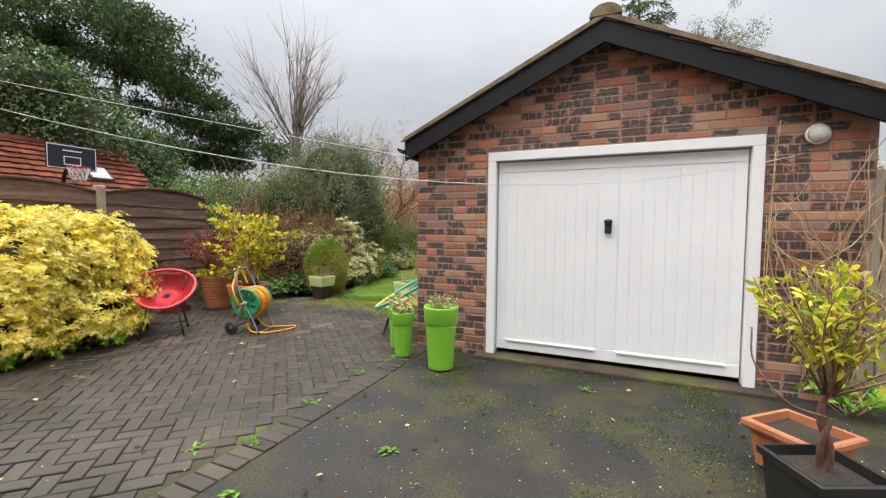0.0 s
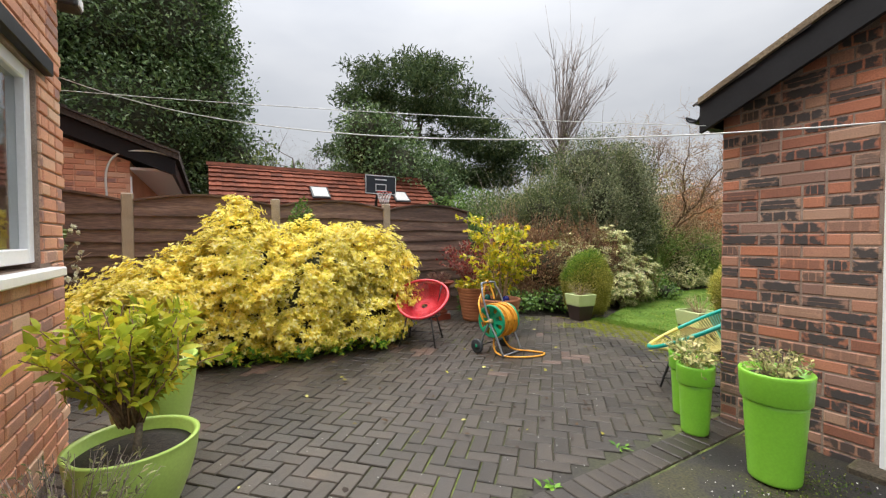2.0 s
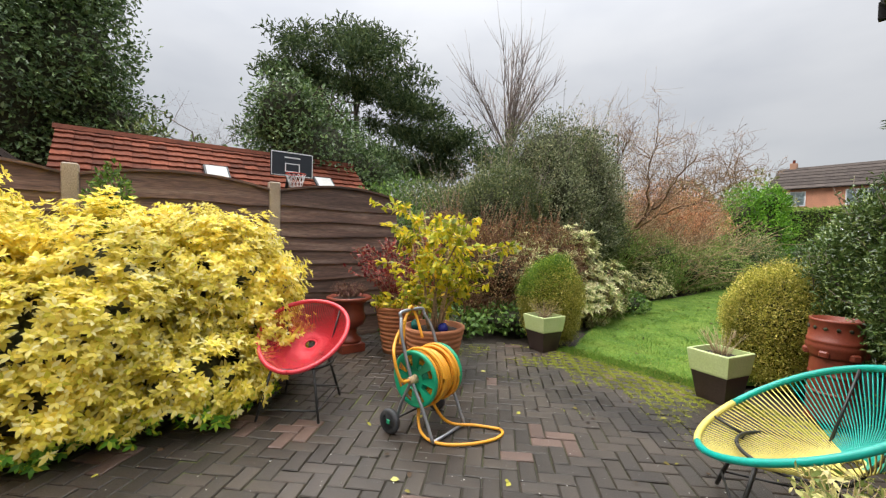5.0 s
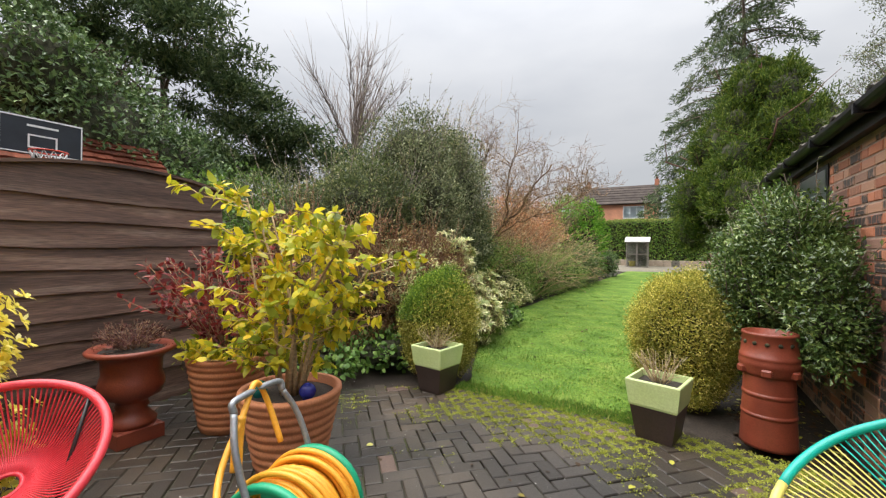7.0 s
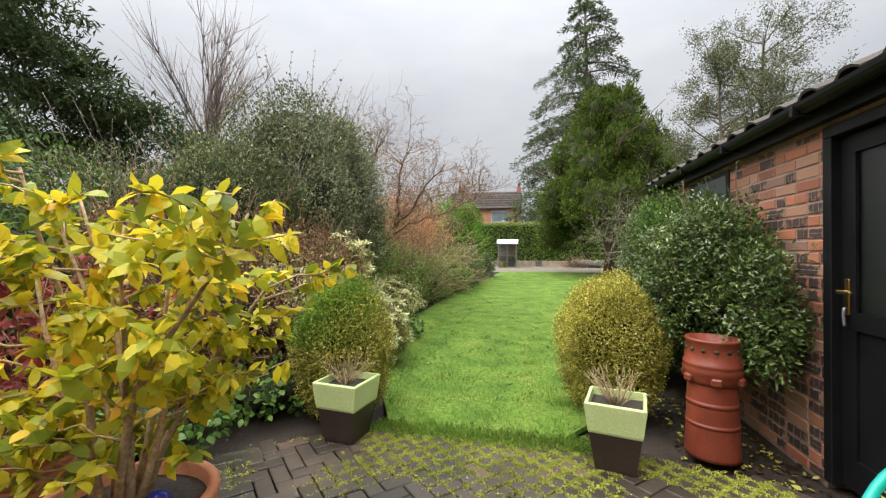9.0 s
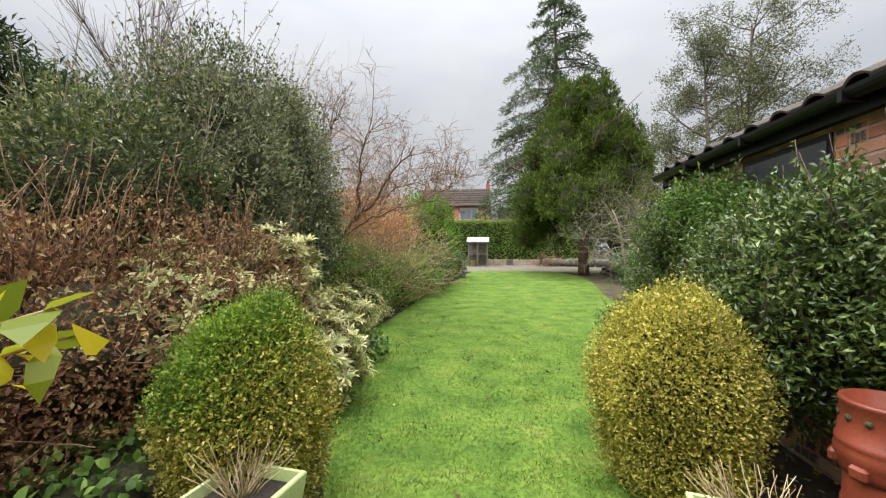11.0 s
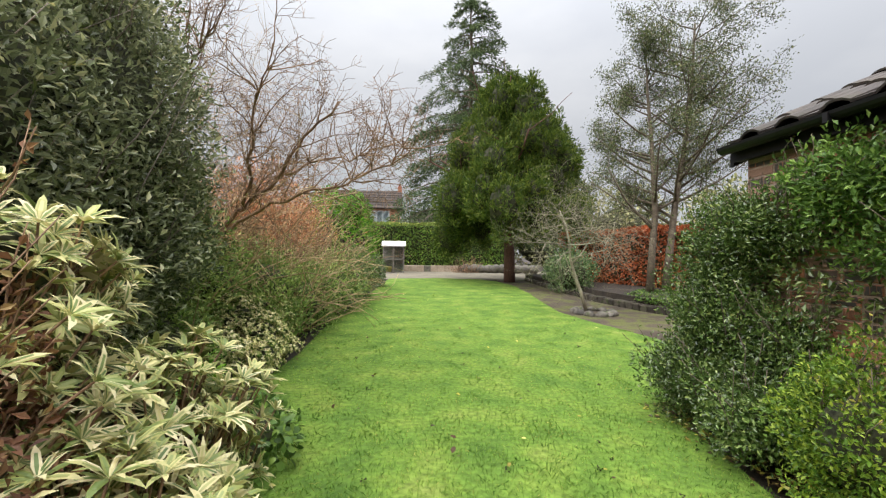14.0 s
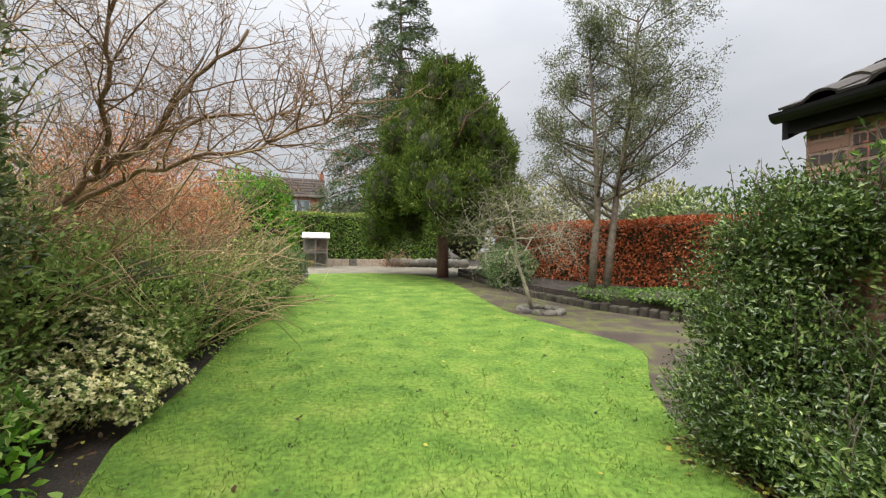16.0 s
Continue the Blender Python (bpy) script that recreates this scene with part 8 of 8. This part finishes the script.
def lay_bricks(wall, origin, u, length, ok, material, seed, skip_z=0.0, top=2.2, limit=300, near=None, depth=0.02):
    """Lays courses of stretchers and headers over a wall; ok(s, z): whether a brick may stand there."""
    rng = np.random.default_rng(seed)
    u = np.array(u, float)
    nrm = np.array([u[1], -u[0], 0.0])
    rot = Matrix(((u[0], -nrm[0], 0, 0), (u[1], -nrm[1], 0, 0), (0, 0, 1, 0), (0, 0, 0, 1)))
    bricks = []
    h, g = 0.065, 0.010
    for c in range(int((top - skip_z) / 0.075) + 1):
        z = skip_z + c * 0.075 + 0.004
        s = -0.0 if c % 2 else -0.1125
        while s < length:
            w = 0.1025 if rng.random() < 0.36 else 0.215
            a, b_ = max(s, 0.0), min(s + w, length)
            s += w + g
            if b_ - a < 0.05:
                continue
            pts = [(a + 0.004, z + 0.004), (b_ - 0.004, z + 0.004), (a + 0.004, z + h - 0.004), (b_ - 0.004, z + h - 0.004)]
            n_in = sum(ok(*q) for q in pts)
            if n_in == 4:
                bricks.append((a, z, b_ - a, h))
            else:
                # a cut brick at an opening or a slope: the longest clear stretch, whole or shortened in height
                for z0, z1 in ((z, z + h), (z + 0.02, z + h), (z + 0.04, z + h), (z, z + h - 0.03)):
                    xs = np.linspace(a, b_, 25)
                    clear = [ok(x, z0 + 0.003) and ok(x, z1 - 0.003) for x in xs]
                    best, run = (0, 0), 0
                    for k, c_ in enumerate(clear + [False]):
                        if c_:
                            run += 1
                        else:
                            if run > best[1] - best[0]:
                                best = (k - run, k)
                            run = 0
                    if best[1] - best[0] >= 3 and xs[best[1] - 1] - xs[best[0]] > 0.025:
                        bricks.append((xs[best[0]], z0, xs[best[1] - 1] - xs[best[0]], z1 - z0))
                        break
    if near:
        bricks.sort(key=lambda q: abs(q[0] + q[2] / 2 - near[0]) + abs(q[1] - near[1]))
    cache = {}
    rest_v, rest_f, rest_uv = [], [], []
    for i, (a, z, w, bh) in enumerate(bricks):
        off = rng.normal() * 0.0015
        m = Matrix.Translation(Vector(origin) + Vector(u * a) + Vector((0, 0, z)) + Vector(nrm * off)) @ rot @ pose(0, 0, 0, rng.normal() * 0.3, rng.normal() * 0.25, 0)
        if i < limit:
            key = 0.1025 if w < 0.15 else 0.215
            if key not in cache:
                V, F, uv = brick_mesh(key, h, depth)
                me = bpy.data.meshes.new("brick")
                me.from_pydata(V, [], F)
                me.uv_layers.new(name="UVMap").data.foreach_set("uv", uv)
                me.materials.append(material)
                cache[key] = me
            ob = new("brick", cache[key])
            ob.parent = wall
            ob.matrix_basis = m @ Matrix.Diagonal((w / key, 1, bh / h, 1))
        else:
            V, F, uv = brick_mesh(w, bh, depth)
            k = len(rest_v)
            rest_v += [tuple(m @ Vector(v)) for v in V]
            rest_f += [tuple(k + q for q in f) for f in F]
            rest_uv += uv
    if rest_v:
        mesh_ob("brickwork", rest_v, rest_f, material, wall, uvs=rest_uv)["kind"] = "stuff"
    return len(bricks)


def front_ok(s, z):
    x = GX0 + s
    return z < gable_z(x) - 0.01 and not (DX0 - 0.004 < x < DX1 + 0.004 and z < DZ + 0.002)


lay_bricks(wall_front, (GX0, GY0 + 0.008, 0), (1, 0, 0), GX1 - GX0, front_ok, MAT["brick"], 201, -0.04, 3.0, 300, (0.6, 1.0), 0.014)
lay_bricks(wall_side, (GX0 + 0.008, GY1, 0), (0, -1, 0), GY1 - GY0, lambda s, z: z < 2.03 and not (SDY0 - 0.004 < GY1 - s < SDY1 + 0.004) and not (SWY0 - 0.045 < GY1 - s < SWY1 + 0.045 and SWZ0 - 0.045 < z), MAT["brick"], 202, -0.04, 2.05, 300, (3.4, 1.0), 0.014)


def house_ok(s, z):
    x = HX1 - s
    return not (WX0 - 0.004 < x < WX1 + 0.004 and WZ0 - 0.004 < z < WZ1 + 0.004) and not (WX0 - 0.14 < x < WX1 + 0.11 and WZ1 < z < WZ1 + 0.104) and not (WX0 - 0.16 < x < WX1 and WZ0 - 0.06 < z < WZ0)


lay_bricks(wall_house, (HX1, HY - 0.008, 0), (-1, 0, 0), HX1 - HX0 + 0.008, house_ok, MAT["brick_house"], 203, -0.04, 4.0, 300, (1.2, 1.5))

lay_bricks(NEIGHBOUR, (-0.008, -6.0, 0), (0, 1, 0), 6.0, lambda s, z: z < 2.42 + (6.0 - s) * 0.3636 - 0.02, MAT["brick_house"], 204, 1.2, 3.6, 0)
lay_bricks(NEIGHBOUR, (3.5, -2.908, 0), (-1, 0, 0), 10.4, lambda s, z: not (5.05 < s < 7.25 and 4.15 < z) and not (8.4 < s < 9.45 and 4.7 < z < 5.85), MAT["brick_house"], 205, 3.0, 5.95, 0)

# block pavers in a herringbone turned by 45 degrees, with an edge course along the tarmac
rng = np.random.default_rng(211)
PW = 0.1


def paver_geo(w, l):
    e, t = 0.005, 0.045
    V = [(-l / 2, -w / 2, -t), (l / 2, -w / 2, -t), (l / 2, w / 2, -t), (-l / 2, w / 2, -t), (-l / 2, -w / 2, -e), (l / 2, -w / 2, -e), (l / 2, w / 2, -e), (-l / 2, w / 2, -e),
         (-l / 2 + e, -w / 2 + e, 0), (l / 2 - e, -w / 2 + e, 0), (l / 2 - e, w / 2 - e, 0), (-l / 2 + e, w / 2 - e, 0)]
    F = [(8, 9, 10, 11), (4, 5, 9, 8), (5, 6, 10, 9), (6, 7, 11, 10), (7, 4, 8, 11), (0, 1, 5, 4), (1, 2, 6, 5), (2, 3, 7, 6), (3, 0, 4, 7)]
    return V, F


EDGE = -2.055
spots = []
c45 = math.cos(math.pi / 4)
for j in range(-60, 61):
    for k in range(-90, 91):
        for hor in (0, 1):
            if hor:
                cu, cv, turn = k + 4 * j + 1.0, k + 0.5, 0
            else:
                cu, cv, turn = k + 4 * j + 2.5, k + 0.0, 90
            cu, cv = cu * PW, cv * PW
            x, y = cu * c45 - cv * c45 - 4.2, cu * c45 + cv * c45 + 2.4
            if not (-7 < x < -1.8 and -1.8 < y < 6.3):
                continue
            if y < 4.0 and x > EDGE - 0.075:
                continue
            if inside(PATIO, x, y):
                spots.append((x, y, 45 + turn))
for k in range(56):
    spots.append((-1.95, -1.55 + k * 0.1, 0))
spots.sort(key=lambda q: (q[0] + 3.2) ** 2 + (q[1] - 2.9) ** 2)
PV, PF = paver_geo(0.0925, 0.1925)
pm = {}
for key in ("paver", "paver_red"):
    me = bpy.data.meshes.new(key)
    me.from_pydata(PV, [], PF)
    me.materials.append(MAT[key])
    pm[key] = me
REDS = [(-5.0, 2.0), (-5.0, 2.75), (-4.6, 3.0), (-3.6, 4.3), (-4.9, 1.3)]
rest = {"paver": ([], []), "paver_red": ([], [])}
for i, (x, y, turn) in enumerate(spots):
    z = -0.001 + min(max(rng.normal() * 0.0022, -0.003), 0.003)
    m = pose(x, y, z, rng.normal() * 0.7, rng.normal() * 0.7, turn + rng.normal() * 0.7)
    red = min(math.hypot(x - a, (y - b_) * 1.2) for a, b_ in REDS) < 0.17 or rng.random() < 0.008
    key = "paver_red" if red else "paver"
    if i < 300:
        ob = new("paver", pm[key])
        ob.parent = patio
        ob.matrix_basis = m
    else:
        V, F = rest[key]
        b0 = len(V)
        V += [tuple(m @ Vector(v)) for v in PV]
        F += [tuple(b0 + q for q in f) for f in PF]
for key, (V, F) in rest.items():
    if V:
        mesh_ob("paving", V, F, MAT[key], patio)["kind"] = "stuff"

# moss tufts in the joints near the lawn and along the edge course
P = []
for k in range(15000):
    if k % 8:
        x, y = rng.uniform(-5.6, -2.2), 6.10 - abs(rng.normal()) * 0.42
    else:
        x, y = -1.9 + rng.normal() * 0.12, rng.uniform(0.6, 4.0)
    if inside(PATIO, x, y):
        # settle into the nearest joint line of the 45 degree grid
        u_, v_ = (x + 4.2) * c45 + (y - 2.4) * c45, -(x + 4.2) * c45 + (y - 2.4) * c45
        if noise.noise(Vector((x * 1.7, y * 1.7, 3.0))) + 0.25 * (y - 5.6) < -0.12:
            continue
        if rng.random() < 0.5:
            u_ = round(u_ / PW) * PW + rng.normal() * 0.008
        else:
            v_ = round(v_ / PW) * PW + rng.normal() * 0.008
        P.append((u_ * c45 - v_ * c45 - 4.2, u_ * c45 + v_ * c45 + 2.4, 0.0))
P = np.array(P)
P = np.repeat(P, 6, 0) + rng.normal(size=(len(P) * 6, 3)) * np.array([0.010, 0.010, 0.0])
V, F = leaf_data(P, rng.normal(size=P.shape) * 0.8 + np.array([0, 0, 0.5]), unit(len(P), rng), 0.006 + 0.007 * rng.random(len(P)), 0.7, 0.1)
tagged(mesh_ob("moss", V.tolist(), F, MAT["moss"]), "bright green moss in the paving joints", "moss", "", "stuff")

# moss and grit on the tarmac
P = np.array([(rng.uniform(-1.8, 1.7), 3.95 - abs(rng.normal()) * 0.9, -0.011) for k in range(900)])
nz_ = np.array([noise.noise(Vector((x * 1.3, y * 1.3, 5.0))) for x, y, z in P])
P = np.repeat(P[nz_ > 0.02], 26, 0)
P = P + rng.normal(size=P.shape) * np.array([0.05, 0.05, 0.0])
P = P[P[:, 1] < 3.85]
V, F = leaf_data(P, rng.normal(size=P.shape) * 0.9 + np.array([0, 0, 0.4]), unit(len(P), rng), 0.008 + 0.008 * rng.random(len(P)), 0.7, 0.1)
tagged(mesh_ob("tarmac_moss", V.tolist(), F, LEAF["yew"]), "dark green moss on the tarmac", "moss", "", "stuff")
P = np.array([(rng.uniform(-1.8, 2.0), rng.uniform(0.6, 3.9), -0.008) for k in range(1300)] + [(rng.uniform(-6, -2), rng.uniform(0.5, 5.8), 0.004) for k in range(1200)])
V, F = leaf_data(P, unit(len(P), rng) * np.array([1, 1, 0.3]), np.tile((0, 0, 1.0), (len(P), 1)), 0.004 + 0.010 * rng.random(len(P)) ** 3, 0.8, 0.2)
tagged(mesh_ob("grit", V.tolist(), F, MAT["render_pale"]), "pale grit scattered on the ground", "grit", "", "stuff")

# weeds on the paving
rng = np.random.default_rng(215)
for x, y in ((-2.25, 1.55), (-2.05, 2.35), (-1.98, 1.75), (-1.2, 2.0), (-0.2, 3.45), (-2.1, 3.0), (0.5, 1.9), (-1.7, 1.35)):
    wd = plant("weed", (x, y, 0), "small green weed growing in the paving", "weed", "weeds in the paving")
    n = 14
    d = unit(n, rng) * np.array([1, 1, 0.3]) + np.array([0, 0, 0.15])
    V, F = leaf_data(rng.normal(size=(n, 3)) * np.array([0.02, 0.02, 0]), d, np.tile((0, 0, 1.0), (n, 1)), 0.03 + 0.03 * rng.random(n), 0.4, 0.1, True)
    mesh_ob("leaves", V.tolist(), F, LEAF["laurel"], wd)

# grass blades, denser near the patio end
rng = np.random.default_rng(221)
P = []
while len(P) < 110000:
    y = 6.05 + rng.exponential(4.2)
    x = rng.uniform(-6.2, -0.5)
    if y < 19 and inside(LAWN, x, y):
        P.append((x, y, 0.004 + rise_at(y)))
P = np.array(P)
d = unit(len(P), rng) * 0.95 + np.array([0, 0, 0.42])
tuft = np.array([max(noise.noise(Vector((q[0] * 3.1, q[1] * 3.1, 1.0))) + 0.6 * noise.noise(Vector((q[0] * 9.0, q[1] * 9.0, 4.0))), 0.0) for q in P])
V, F = leaf_data(P, d, unit(len(P), rng) * 0.5 + np.array([0, 0, 1.0]), 0.013 + (0.014 + 0.034 * tuft) * rng.random(len(P)), 0.16, 0.05)
tagged(mesh_ob("grass", V.tolist(), F, MAT["blade"]), "short green grass blades of the lawn", "grass", "", "stuff")
# coarse dark tufts and worm casts in the turf
C = []
while len(C) < 520:
    x, y = rng.uniform(-6.2, -0.5), 6.1 + rng.exponential(4.5)
    if y < 22 and inside(LAWN, x, y):
        C.append((x, y, 0.004 + rise_at(y)))
C = np.array(C)
P = np.repeat(C, 22, 0) + rng.normal(size=(len(C) * 22, 3)) * np.array([0.05, 0.05, 0.0])
V, F = leaf_data(P, unit(len(P), rng) * 0.9 + np.array([0, 0, 0.5]), unit(len(P), rng), 0.018 + 0.026 * rng.random(len(P)), 0.15, 0.08)
tagged(mesh_ob("coarse_grass", V.tolist(), F, LEAF["coarse"]), "darker coarse tufts in the lawn", "grass", "", "stuff")
P = np.repeat(C[:45] + np.array([0.11, 0.07, 0.012]), 9, 0)
P = P + rng.normal(size=P.shape) * np.array([0.011, 0.011, 0.004])
V, F = leaf_data(P, unit(len(P), rng) + np.array([0, 0, 0.4]), unit(len(P), rng), 0.010 + 0.010 * rng.random(len(P)), 0.8, 0.2)
tagged(mesh_ob("worm_casts", V.tolist(), F, MAT["soil"]), "small dark worm casts on the lawn", "soil", "", "stuff")
# ragged turf edge towards the patio
P = np.array([(rng.uniform(-4.85, -3.3), 6.13 + rng.normal() * 0.06, 0.0) for k in range(5000)])
V, F = leaf_data(P, unit(len(P), rng) * 0.9 + np.array([0, -0.2, 0.5]), unit(len(P), rng), 0.03 + 0.03 * rng.random(len(P)), 0.14, 0.1)
tagged(mesh_ob("edge_grass", V.tolist(), F, MAT["blade"]), "ragged grass along the patio edge", "grass", "", "stuff")
# fallen leaves
P = []
while len(P) < 150:
    x, y = rng.uniform(-6.2, 0.5), rng.uniform(6.2, 20)
    if inside(LAWN, x, y):
        P.append((x, y, 0.03 + rise_at(y)))
for k in range(260):
    P.append((rng.uniform(-6.5, 1.2), rng.uniform(0.5, 5.9), 0.006))
for k in range(1100):
    s = rng.random()
    P.append((-6.5 + 0.22 * rng.normal(), 9 + s * 6, 0.012))
    P.append((-2.35 + 0.12 * rng.normal(), 8.6 + s * 1.4, 0.01))
    if rng.random() < 0.45:
        P.append((rng.uniform(-2.75, -2.06), 5.95 + s * 1.5, -0.045))
P = np.array(P)
d = unit(len(P), rng) * np.array([1, 1, 0.25])
V, F = leaf_data(P, d, unit(len(P), rng) * 0.4 + np.array([0, 0, 1.0]), 0.022 + 0.035 * rng.random(len(P)), 0.6, 0.15, True)
tagged(mesh_ob("fallen_leaves", V.tolist(), F, LEAF["fallen"]), "scattered fallen leaves, brown and yellow", "leaves", "", "stuff")
